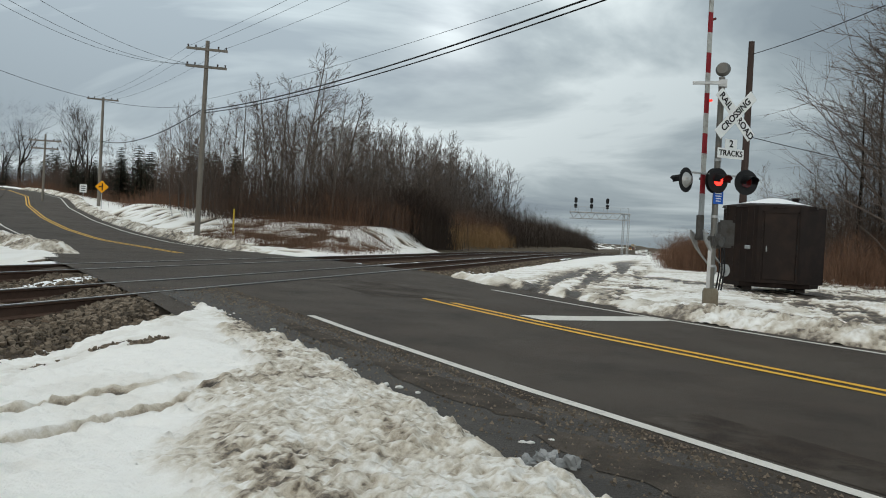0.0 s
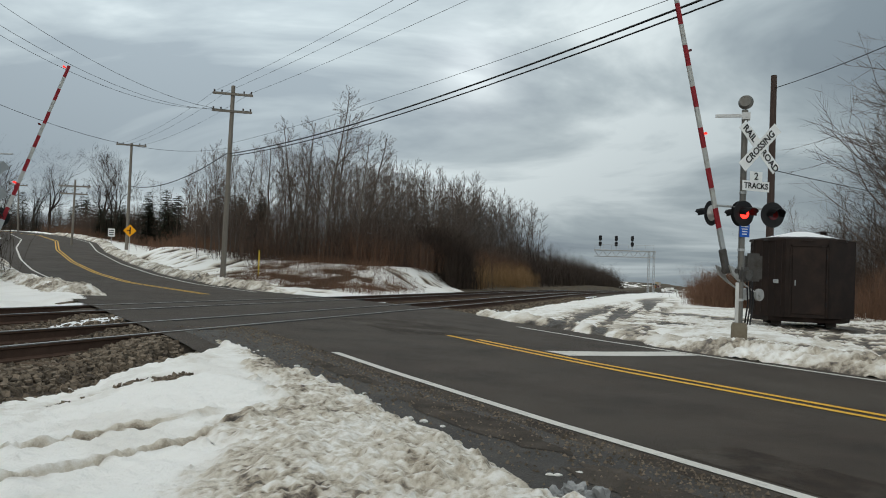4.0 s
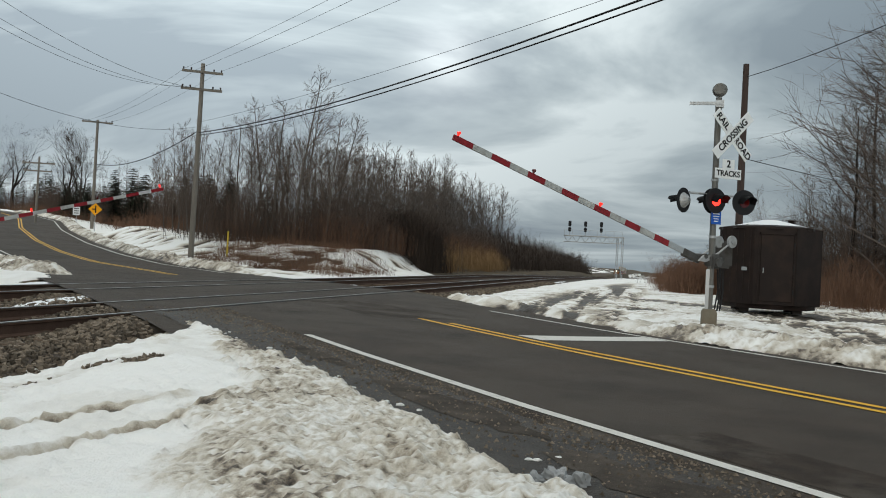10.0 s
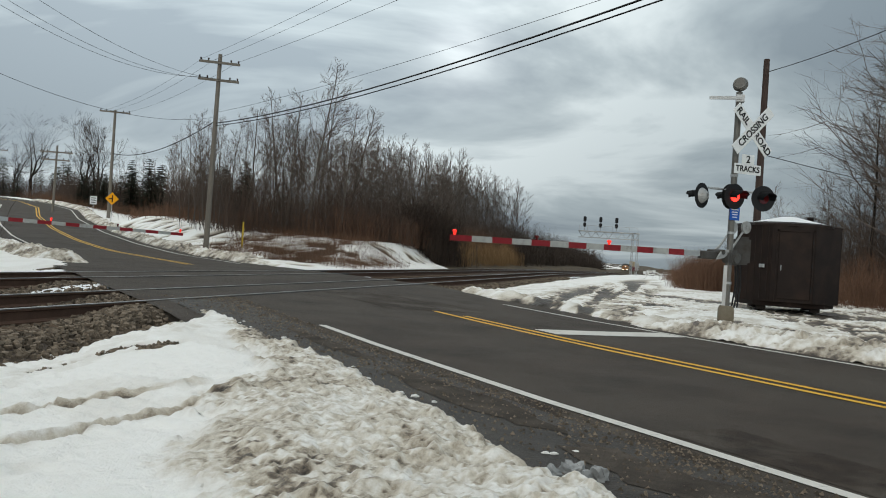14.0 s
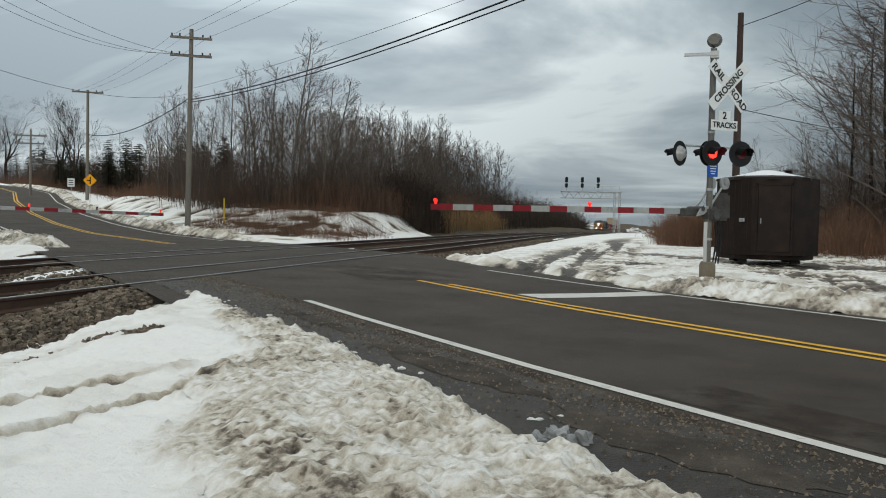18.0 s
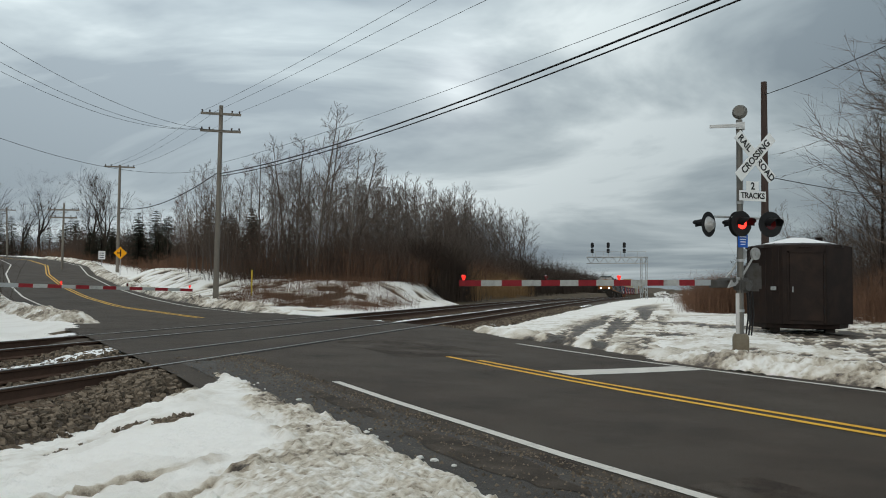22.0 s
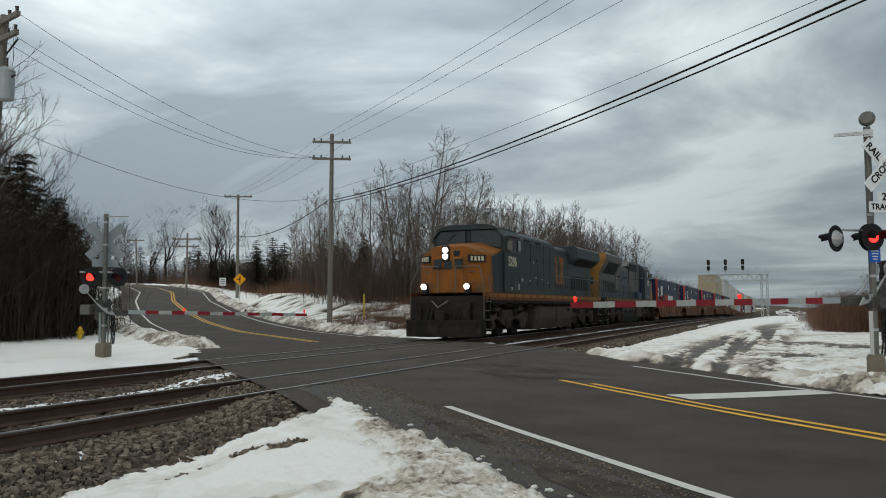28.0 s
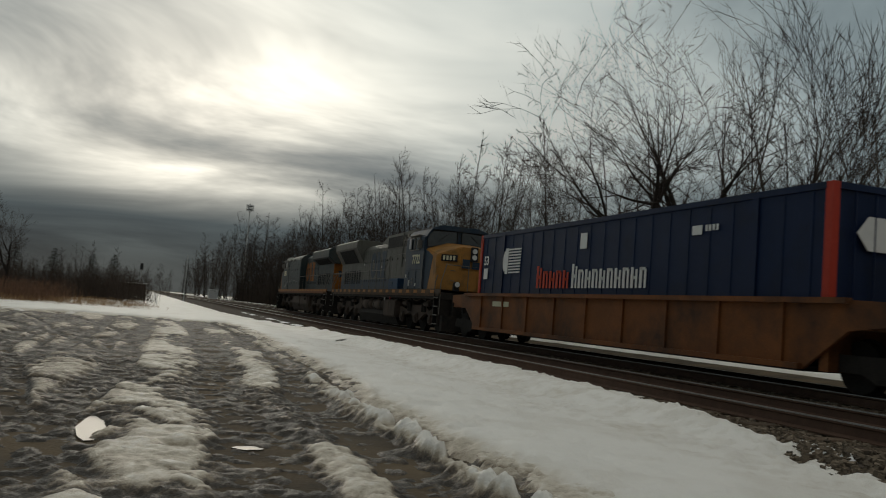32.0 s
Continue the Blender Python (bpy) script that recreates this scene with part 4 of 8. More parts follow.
def lay_rail(c0, parent):
    """One rail: web and foot rusty, head polished, swept along the line."""
    ys = np.r_[np.arange(-400, -60, 20.0), np.arange(-60, 60, 2.0), np.arange(60, 700, 10.0)]
    prof = [(-0.07, -0.18), (0.07, -0.18), (0.07, -0.165), (0.012, -0.14), (0.012, -0.05), (0.035, -0.035), (0.035, -0.004),
            (-0.035, -0.004), (-0.035, -0.035), (-0.012, -0.05), (-0.012, -0.14), (-0.07, -0.165)]
    head = [(-0.036, -0.012), (0.036, -0.012), (0.034, 0.0), (-0.034, 0.0)]
    for nm, pr, mm in (("rail_web", prof, RAIL), ("rail_head", head, RAIL_TOP)):
        V, F = [], []
        k = len(pr)
        for y in ys:
            xx = c0 + float(bend(y))
            V += [(xx + px, float(y), pz + float(grade(y))) for px, pz in pr]
        for i in range(len(ys) - 1):
            for j in range(k):
                a, b = i * k + j, i * k + (j + 1) % k
                F.append((a, b, b + k, a + k))
        ob = new(nm, mesh_from(nm, V, F, mm))
        ob.parent = parent


for c0, nm in ((TRACK_NEAR, "railway_track"), (TRACK_FAR, "railway_track")):
    tr = thing(nm, "rusty steel rails on dark ties, polished on top", "railway track", kind="structure")
    lay_rail(c0 - GAUGE / 2 - 0.035, tr)
    lay_rail(c0 + GAUGE / 2 + 0.035, tr)
    bm = bmn()
    box(bm, (0, 0, 0), (2.6, 0.23, 0.18)); bevel(bm, 0.012)
    tie_mesh = finish(bm, "tie", TIE)
    rnd = random.Random(3)
    for i in range(-70, 90):
        y = i * 0.55 + 0.2
        s0, n0 = c0 * U[0] + y * U[1], c0 * NRM[0] + y * NRM[1]
        if abs(n0 - road_n(s0)) < 5.2:
            continue
        t = new("tie", tie_mesh)
        t.parent = tr
        t.matrix_local = pose(c0 + float(bend(y)) + rnd.uniform(-.03, .03), y, -0.275 + rnd.uniform(-.01, .01), 0, 0, rnd.uniform(-1, 1))


# ---- banks thrown up by the plough, broken shoulder ----
def bank(name, s0, s1, o0, o1, height, label, taper=2.0):
    """A rough ridge of dirty snow along the road, between two offsets from its centre."""
    ss, oo = np.arange(s0, s1, 0.05), np.arange(o0, o1, 0.05)
    S, O = np.meshgrid(ss, oo)
    n = road_n(S) + O
    X, Y = S * U[0] + n * NRM[0], S * U[1] + n * NRM[1]
    q = (O - o0) / (o1 - o0)
    wob = 0.18 * (fbm(S * 0.9, O * 0 + 3) - 0.5) + 0.10 * (fbm(S * 4, O * 0 + 8) - 0.5)
    prof = np.clip(np.sin(np.pi * np.clip(q + wob, 0, 1)), 0, 1) ** 0.8
    ends = step01(s0, s0 + taper, S) * step01(s1, s1 - taper, S)
    lump = 0.45 + 0.9 * fbm(X * 1.6, Y * 1.6, 2) * 0.8 + 1.0 * (fbm(X * 5 + 4, Y * 5, 3) - 0.5) + 1.0 * (fbm(X * 11, Y * 11, 3) - 0.5)
    lump = lump * 0.55 + 0.5 * domes(X * 5, Y * 5) + 0.25 * domes(X * 13, Y * 13)
    Z = np.maximum(base_z(X, Y), road_height(X, Y) * (np.abs(O) < 5.2) + base_z(X, Y) * (np.abs(O) >= 5.2)) + height * prof * ends * lump - 0.03
    nx, ny = len(ss), len(oo)
    V = np.stack([X, Y, Z], -1).reshape(-1, 3)
    idx = np.arange(nx * ny).reshape(ny, nx)
    F = np.stack([idx[:-1, :-1], idx[:-1, 1:], idx[1:, 1:], idx[1:, :-1]], -1).reshape(-1, 4)
    me = mesh_from(name, V.tolist(), F.tolist(), SNOWMIX, True)
    # dirt, and shade painted into the creases between the bank's lumps
    foul_shade = 0.50 + 0.35 * (0.6 - domes(X * 13, Y * 13)) + 1.1 * (fbm(X * 1.3, Y * 1.3, 3) - 0.5) + 0.8 * (fbm(X * 9, Y * 9, 3) - 0.5) + 0.25 * step01(0.5, 0.0, prof)
    give_dirt(me, np.clip(foul_shade, 0, 1).reshape(-1))
    return tagged(new(name, me), label, "snow bank", kind="structure")


bank("snow_bank", -26, 13.2, 3.7, 5.35, 0.26, "lumpy dirty ploughed snow bank along the far lane")
bank("snow_bank", 26.5, 60, -5.6, -3.9, 0.30, "dirty ploughed snow bank by the far signal", 1.0)
bank("snow_bank", 33, 120, 3.6, 5.0, 0.32, "dirty ploughed snow bank climbing with the road", 3.0)
ribbon("shoulder", np.arange(-22, 13.5, 0.4), [-4.9, -4.2, -3.75], 0.004, WET_EDGE, road)
for s0, s1, o0, o1, q in ((2.2, 4.3, -4.55, -3.95, 1), (4.4, 7.2, -4.35, -3.85, 2), (-3, 1.6, -4.5, -3.8, 3), (7.6, 10.2, -4.2, -3.9, 4)):
    rq = random.Random(q)
    V = []
    n = 26
    for k in range(n):
        a = 6.2832 * k / n
        ss_, oo_ = (s0 + s1) / 2 + math.cos(a) * (s1 - s0) / 2 * rq.uniform(0.8, 1.1), (o0 + o1) / 2 + math.sin(a) * (o1 - o0) / 2 * rq.uniform(0.6, 1.15)
        x, y = road_xy(ss_, oo_)
        V.append((float(x), float(y), float(road_height(x, y)) + 0.008))
    pt = new("gravel_patch", mesh_from("gravel_patch", V, [tuple(range(n))], SHOULDER)); pt.parent = road
for s0, s1, o0, o1 in ((-3.4, -0.6, -3.2, -2.3), (2.0, 4.4, -3.3, -2.6), (-9, -4, 1.0, 2.4), (3.6, 6.0, -4.4, -3.55), (13.5, 17.0, -1.0, 1.3), (-2.0, 1.5, 0.7, 1.3)):
    ribbon("asphalt_patch", np.linspace(s0, s1, 8), np.linspace(o0, o1, 4), 0.0035, ASPHALT_OLD, road)


# ---- snow left between and beside the rails ----
def bed_snow(x, y):
    c = x - bend(y)
    want = np.exp(-((c + 10.05) / 0.5) ** 2) * 0.9 + np.exp(-((c + 14.2) / 0.5) ** 2) * 1.1 + np.exp(-((c + 6.5) / 0.25) ** 2) * 0.55 + 0.30 * np.exp(-((c + 12.15) / 0.4) ** 2)
    return want + 1.1 * (fbm(x * 2.2, y * 0.9, 4) - 0.5) + 0.5 * (fbm(x * 7, y * 7) - 0.5) - 0.60


keep_bed = lambda x, y: (bed_snow(x, y) > -0.12) & (np.abs(off_road(x, y) + 0.2) > 5.0) & (x - bend(y) < -6.25)
bed_patches = grid("bed_snow", np.arange(-15.1, -6.1, 0.1), np.arange(-60, 70, 0.1), lambda x, y: bed_z(x, y) + np.clip(0.12 * bed_snow(x, y), -0.05, 0.035) + 0.004, SNOW, keep_bed)
tagged(bed_patches, "thin leftover snow between the tracks", "snow", kind="structure")


# ---- loose ballast stones beside the rails ----
def stones(name, n, cx, cy, smin, smax, seed, material, label, clear=None, on_snow=False):
    r = np.random.RandomState(seed)
    base = np.array([[-1, -1, -1], [1, -1, -1], [1, 1, -1], [-1, 1, -1], [-1, -1, 1], [1, -1, 1], [1, 1, 1], [-1, 1, 1]], float)
    quads = np.array([[0, 3, 2, 1], [4, 5, 6, 7], [0, 1, 5, 4], [1, 2, 6, 5], [2, 3, 7, 6], [3, 0, 4, 7]])
    C, Yy = r.uniform(*cx, n), r.uniform(*cy, n)
    X = C + bend(Yy)
    ok = np.abs(off_road(X, Yy) + 0.2) > 5.1
    if clear is not None:
        ok &= clear(X, Yy)
    X, Yy, C = X[ok], Yy[ok], C[ok]
    m = len(X)
    size = r.uniform(smin, smax, (m, 1, 1)) * r.uniform(0.6, 1.2, (m, 1, 3))
    P = base[None] * (1 + r.uniform(-0.4, 0.25, (m, 8, 1))) * size
    a = r.uniform(0, 6.283, (m, 1))
    tilt = r.uniform(-0.7, 0.7, (m, 1))
    x, y, z = P[..., 0], P[..., 1], P[..., 2]
    x, z = x * np.cos(tilt) - z * np.sin(tilt), x * np.sin(tilt) + z * np.cos(tilt)
    x, y = x * np.cos(a) - y * np.sin(a), x * np.sin(a) + y * np.cos(a)
    z0 = (snow_z(X, Yy) + 0.005 if on_snow else bed_z(X, Yy))[:, None] + size[:, :, 2] * 0.35
    V = np.stack([x + X[:, None], y + Yy[:, None], z + z0], -1).reshape(-1, 3)
    F = (quads[None] + 8 * np.arange(m)[:, None, None]).reshape(-1, 4)
    return tagged(new(name, mesh_from(name, V.tolist(), F.tolist(), material)), label, "ballast", kind="stuff")


stones("ballast_stones", 24000, (-7.15, -5.6), (-20, 12), 0.012, 0.034, 1, STONE, "loose grey-brown crushed stones beside the rails", lambda x, y: snow_mask(x, y) < 0.03)
stones("ballast_stones", 9000, (-8.6, -7.3), (-20, 12), 0.016, 0.035, 2, STONE, "crushed stones between the rails")
stones("ballast_stones", 11000, (-11.3, -8.8), (-24, 14), 0.014, 0.038, 3, STONE, "crushed stones between the tracks")
stones("ballast_stones", 7000, (-7.2, -5.6), (17, 60), 0.02, 0.05, 4, STONE, "crushed stones beyond the crossing", lambda x, y: snow_mask(x, y) < 0.03)
stones("gravel_strip", 3000, (-5.4, -4.2), (5.8, 7.5), 0.008, 0.024, 5, STONE, "dark gravel showing through the snow", lambda x, y: gravel_at(x, y) > 0.62, True)



def grit(n, seed):
    """Small stones and crumbs of asphalt swept against the edge of the snow."""
    r = np.random.RandomState(seed)
    S, O = r.uniform(-2, 14, n), -3.55 - np.abs(r.normal(0, 0.6, n))
    N = road_n(S) + O
    X, Y = S * U[0] + N * NRM[0], S * U[1] + N * NRM[1]
    ok = snow_mask(X, Y) < 0.03
    X, Y = X[ok], Y[ok]
    k = len(X)
    tet = np.array([[1, 0, 0], [-0.5, 0.8, 0], [-0.5, -0.8, 0], [0, 0, 0.9]])
    sz = (0.006 + 0.018 * r.rand(k) ** 3)[:, None, None]
    a = r.uniform(0, 6.28, (k, 1))
    P = tet[None] * sz * r.uniform(0.6, 1.3, (k, 4, 1))
    x, y = P[..., 0] * np.cos(a) - P[..., 1] * np.sin(a), P[..., 0] * np.sin(a) + P[..., 1] * np.cos(a)
    V = np.stack([x + X[:, None], y + Y[:, None], P[..., 2] + road_height(X, Y)[:, None] + 0.004], -1).reshape(-1, 3)
    F = (np.array([[0, 1, 3], [1, 2, 3], [2, 0, 3]])[None] + 4 * np.arange(k)[:, None, None]).reshape(-1, 3)
    tagged(new("grit", mesh_from("grit", V.tolist(), F.tolist(), STONE)), "loose grit and asphalt crumbs on the road shoulder", "gravel", kind="stuff")


grit(9000, 8)


# ---- puddles, ice and lumps of snow ----
def blob_outline(ra, rb, seed, n=18):
    q = random.Random(seed)
    return [(ra * math.cos(2 * math.pi * i / n) * q.uniform(0.75, 1.1), rb * math.sin(2 * math.pi * i / n) * q.uniform(0.75, 1.1)) for i in range(n)]


for i, (px, py, ra, rb) in enumerate(PUDDLES):
    bm = bmn(); prism(bm, blob_outline(ra * 1.15, rb * 1.2, i), "z", -0.01, 0.0)
    pd = new("puddle", finish(bm, "puddle", WATER))
    pd.matrix_world = pose(px, py, float(base_z(np.array(px), np.array(py))) + 0.012)
    tagged(pd, "small puddle of meltwater reflecting the sky", "puddle", kind="structure")
for i, (px, py, ra, rb, tall, tip) in enumerate(((-0.44, 4.72, 0.08, 0.10, 0.045, 14), (-0.31, 4.66, 0.09, 0.075, 0.06, -12), (-0.53, 4.58, 0.06, 0.06, 0.04, 22))):
    q = random.Random(40 + i)
    bm = bmn(); bmesh.ops.create_icosphere(bm, subdivisions=3, radius=1.0)
    for v in bm.verts:
        v.co = Vector((v.co.x * ra, v.co.y * rb, max(-0.3, min(0.6, v.co.z)) * tall * 1.7)) * (0.7 + 0.5 * q.random() * 0.4 + 0.3 * math.sin(5 * v.co.x + 3 * v.co.y + i) * math.cos(4 * v.co.y))
    sl_ = new("ice_slab", finish(bm, "ice_slab", ICE))
    sl_.matrix_world = pose(px, py, float(road_height(np.array(px), np.array(py))) + 0.01, tip, tip * 0.5, 30 * i)
    tagged(sl_, "broken lump of grey icy slush on the road edge", "ice", group="ice slabs")
for i in range(16):
    q = random.Random(60 + i)
    s0 = q.uniform(3.5, 11); n0 = 7.75 - 4.62 + abs(q.gauss(0, 0.10))
    px, py, big = s0 * U[0] + n0 * NRM[0], s0 * U[1] + n0 * NRM[1], q.uniform(0.012, 0.03)
    bm = bmn(); bmesh.ops.create_icosphere(bm, subdivisions=2, radius=big)
    for v in bm.verts:
        v.co = Vector((v.co.x * 1.3, v.co.y, v.co.z * 0.6)) * q.uniform(0.8, 1.2)
    lump_ob = new("snow_lump", finish(bm, "snow_lump", SLUSH))
    lump_ob.matrix_world = pose(px, py, float(road_height(np.array(px), np.array(py))) + big * 0.35, 0, 0, q.uniform(0, 360))
    tagged(lump_ob, "dirty lump of snow fallen on the asphalt", "snow lump", group="snow lumps")


# ---- single larger stones lying on the shoulder ----
rs = random.Random(9)
stone_meshes = []
for k in range(6):
    bm = bmn()
    bmesh.ops.create_icosphere(bm, subdivisions=1, radius=0.05)
    for v in bm.verts:
        v.co = Vector((v.co.x * rs.uniform(0.7, 1.3), v.co.y * rs.uniform(0.6, 1.2), v.co.z * rs.uniform(0.45, 0.9)))
    stone_meshes.append(finish(bm, "stone", STONE))
for i in range(280):
    y0 = rs.uniform(-4.0, 10.5)
    x0 = rs.uniform(-7.0, -5.9)
    if float(snow_mask(np.array(x0), np.array(y0))) > 0.02 or abs(float(off_road(x0, y0)) + 0.2) < 5.1:
        continue
    st = new("stone", rs.choice(stone_meshes))
    st.parent = bed
    st.matrix_local = pose(x0, y0, float(bed_z(np.array(x0), np.array(y0))) + 0.025, 0, 0, rs.uniform(0, 360))

# ---- crossing: dark flange gaps beside the rails ----
for c0 in (TRACK_NEAR, TRACK_FAR):
    for sgn in (-1, 1):
        for side in (-1, 1):
            xc = c0 + sgn * (GAUGE / 2 + 0.035) + side * 0.075
            yc = (ROAD_C - xc * NRM[0]) / NRM[1]
            bm = bmn()
            box(bm, (xc, yc, -0.03), (0.07, 13.4, 0.05))
            part("flange_gap", bm, RUBBER, road)


# ---- crossing signals ----
MAST = Vector((1.15, 17.9, -0.05))
FARMAST = Vector((-17.2, 17.5, -0.02))
ARM_DIR = Vector((-math.cos(ROAD_T), -math.sin(ROAD_T), 0))   # the near gate reaches across its lane


def disc(bm, c, normal, r0, depth, seg=20, r1=None):
    n = Vector(normal).normalized()
    rod(bm, Vector(c) - n * depth / 2, Vector(c) + n * depth / 2, r0, r1, seg)


def flasher(parent, c, facing, lit, off_mat=None, housing=None):
    """A hooded red lamp on a round black background; facing is the way it shines."""
    f = Vector(facing).normalized()
    bm = bmn()
    disc(bm, c, f, 0.255, 0.012, 24)
    fl = part("flasher", bm, BLACK, parent, "round black flasher background")
    bm = bmn()
    disc(bm, Vector(c) - f * 0.05, f, 0.10, 0.085, 18, 0.16)
    disc(bm, Vector(c) - f * 0.11, f, 0.05, 0.05, 14, 0.10)
    part("housing", bm, housing or BLACK, fl, "pale grey lamp housing" if housing else "")
    bm = bmn()
    disc(bm, Vector(c) + f * 0.02, f, 0.105, 0.02, 20)
    part("lens", bm, RED_ON if lit else off_mat or RED_OFF, fl, "lit red lens" if lit else "unlit red lens")
    bm = bmn()
    side = f.cross(Vector((0, 0, 1))).normalized()
    up = Vector((0, 0, 1))
    ring = []
    for d, drop in ((0.015, 0.0), (0.30, 0.03)):
        row = []
        for i in range(11):
            a = radians(-10 + 200 * i / 10)
            row.append(bm.verts.new(Vector(c) + f * d * (1 if 1 < i < 9 else 0.75) + side * math.cos(a) * 0.13 + up * (math.sin(a) * 0.13 - drop)))
        ring.append(row)
    for i in range(10):
        bm.faces.new((ring[0][i], ring[0][i + 1], ring[1][i + 1], ring[1][i]))
    bmesh.ops.solidify(bm, geom=bm.faces[:], thickness=0.008)
    part("hood", bm, BLACK, fl)
    return fl


def crossbuck(parent, c, facing, lettered):
    f = Vector(facing).normalized()
    base = f.to_track_quat("Z", "Y").to_matrix().to_4x4()
    for i, (ang, words) in enumerate(((-45, "RAIL  ROAD"), (45, "CROSSING"))):
        bm = bmn()
        box(bm, (0, 0, 0), (1.22, 0.23, 0.012)); bevel(bm, 0.004)
        b = part("blade", bm, SIGNWHITE if lettered else SIGNBACK, parent)
        M = Matrix.Translation(Vector(c) + f * (0.016 * i)) @ base @ pose(0, 0, 0, 0, 0, ang)
        b.matrix_local = M
        if lettered:
            if i == 0:
                text_part("lettering", "RAIL", 0.19, SIGNBLACK, b, pose(-0.36, 0, 0.008))
                text_part("lettering", "ROAD", 0.19, SIGNBLACK, b, pose(0.36, 0, 0.008))
            else:
                text_part("lettering", "CROSSING", 0.19, SIGNBLACK, b, pose(0, 0, 0.008))


def gate_arm(parent, length, first_red=True, deep=0.115):
    """A striped arm along +x from its pivot; it swings about the pivot's y axis."""
    n = 7
    lead = 0.9
    step = (length - lead) / (2 * n - 1)
    bm = bmn()
    box(bm, (lead / 2, 0, 0), (lead, 0.05, 0.11))
    part("arm_stub", bm, GALV, parent)
    for i in range(2 * n - 1):
        bm = bmn()
        box(bm, (lead + step * (i + 0.5), 0, 0), (step, 0.035, deep - 0.0015 * i))
        part("arm_stripe", bm, (GATE_WHITE, GATE_RED)[(i + 1) % 2 if first_red else i % 2], parent)
    for k, x in enumerate((length - 0.08, length - 1.75, length - 3.4)):
        bm = bmn()
        rod(bm, (x, 0, 0.05), (x, 0, 0.09), 0.022)
        rod(bm, (x - 0.0, -0.03, 0.115), (x, 0.03, 0.105), 0.026, seg=12)
        lamp = part("gate_lamp", bm, GATE_LAMP if k != 1 else RED_OFF, parent, "small red gate lamp")


def signal_mast(base, arm_dir, road_dir, near):
    facing = Vector((0.60, -0.80, 0)) if near else Vector((-road_dir[0], -road_dir[1], 0))
    sig = thing("crossing_signal", "silver steel crossing signal mast with crossbuck, red flashers and gate drive" if near
                else "grey crossing signal mast with crossbuck seen from behind and red flashers", "crossing signal", Matrix.Translation(base), "crossing signals")
    top = 4.6 if near else 3.75
    bm = bmn()
    rod(bm, (0, 0, 0.3), (0, 0, top), 0.062, seg=16)
    part("pole", bm, ALU, sig, round_it=False)
    bm = bmn()
    prism(bm, [(-0.15, -0.2), (0.15, -0.2), (0.15, 0.25), (0.12, 0.32), (-0.12, 0.32), (-0.15, 0.25)], "y", -0.15, 0.15)
    bevel(bm, 0.012)
    part("base", bm, CONCRETE, sig, "weathered tan cast base")
    bm = bmn()
    for sx in (-1, 1):
        box(bm, (sx * 0.05, 0.10, 0.65), (0.03, 0.02, 0.75))
    part("conduit", bm, GALV, sig)
    # gate drive on the side of the mast
    perp = Vector((-arm_dir.y, arm_dir.x, 0))
    ang = math.atan2(arm_dir.y, arm_dir.x)
    bm = bmn()
    box(bm, (0, 0, 0), (0.30, 0.22, 0.30)); bevel(bm, 0.05, 2)
    rod(bm, (0.0, -0.16, -0.02), (0.0, 0.16, -0.02), 0.09, seg=16)
    drive = part("gate_drive", bm, CASE, sig, "rounded dark gate drive housing")
    drive.matrix_local = Matrix.Translation((-arm_dir.x * 0.06, -arm_dir.y * 0.06, 1.28)) @ pose(0, 0, 0, 0, 0, math.degrees(ang))
    bm = bmn()
    box(bm, (0, 0, 0), (0.34, 0.34, 0.58)); bevel(bm, 0.05, 2)
    for k in range(4):
        box(bm, (0.0, -0.175, -0.2 + 0.13 * k), (0.30, 0.02, 0.02))
    case = part("drive_case", bm, CASE, sig, "dark grey ribbed drive case")
    case.matrix_local = Matrix.Translation((0.29 if near else -0.24, 0.84 if near else 0.20, 1.45 if near else 1.18))
    if near:
        bm = bmn(); box(bm, (0.16, 0.42, 1.32), (0.10, 0.86, 0.12), pose(0, 0, 0, 0, 0, -16)); part("case_bracket", bm, CASE, sig)
    for k in range(3):
        bm = bmn()
        x = 0.13 + 0.05 * k
        rod(bm, (x, 0.12, 1.15), (x + 0.03, 0.14, 0.7), 0.016, seg=6)
        rod(bm, (x + 0.03, 0.14, 0.7), (x - 0.02, 0.14, 0.28), 0.016, seg=6)
        part("cable", bm, BLACK, sig)
    bm = bmn()
    box(bm, (-0.06, -0.08, 0.72), (0.07, 0.012, 0.80))
    for k in range(3):
        rod(bm, (-0.06, -0.084, 0.5 + 0.22 * k), (-0.06, -0.096, 0.5 + 0.22 * k), 0.012, seg=8)
    part("number_strip", bm, SIGNBACK, sig)
    for z in (0.75, 1.75, 2.9, 3.5):
        bm = bmn(); rod(bm, (0, 0, z), (0, 0, z + 0.05), 0.075, seg=16); part("band", bm, GALV, sig)
    # crossbuck, tracks sign
    crossbuck(sig, Vector((0.22, 0, 3.83)) + facing * 0.11 if near else Vector((0, 0, 3.02)) + facing * 0.09, facing, near)
    base_m = facing.to_track_quat("Z", "Y").to_matrix().to_4x4()
    zt = 3.05 if near else 2.44
    bm = bmn()
    box(bm, (0, 0, 0), (0.66, 0.20, 0.01))
    box(bm, (0, 0.19, 0), (0.30, 0.20, 0.01))
    plate = part("tracks_sign", bm, SIGNWHITE if near else SIGNBACK, sig, "white plate of the track count" if near else "")
    plate.matrix_local = Matrix.Translation(Vector((0.17 if near else 0, 0, zt)) + facing * 0.11) @ base_m
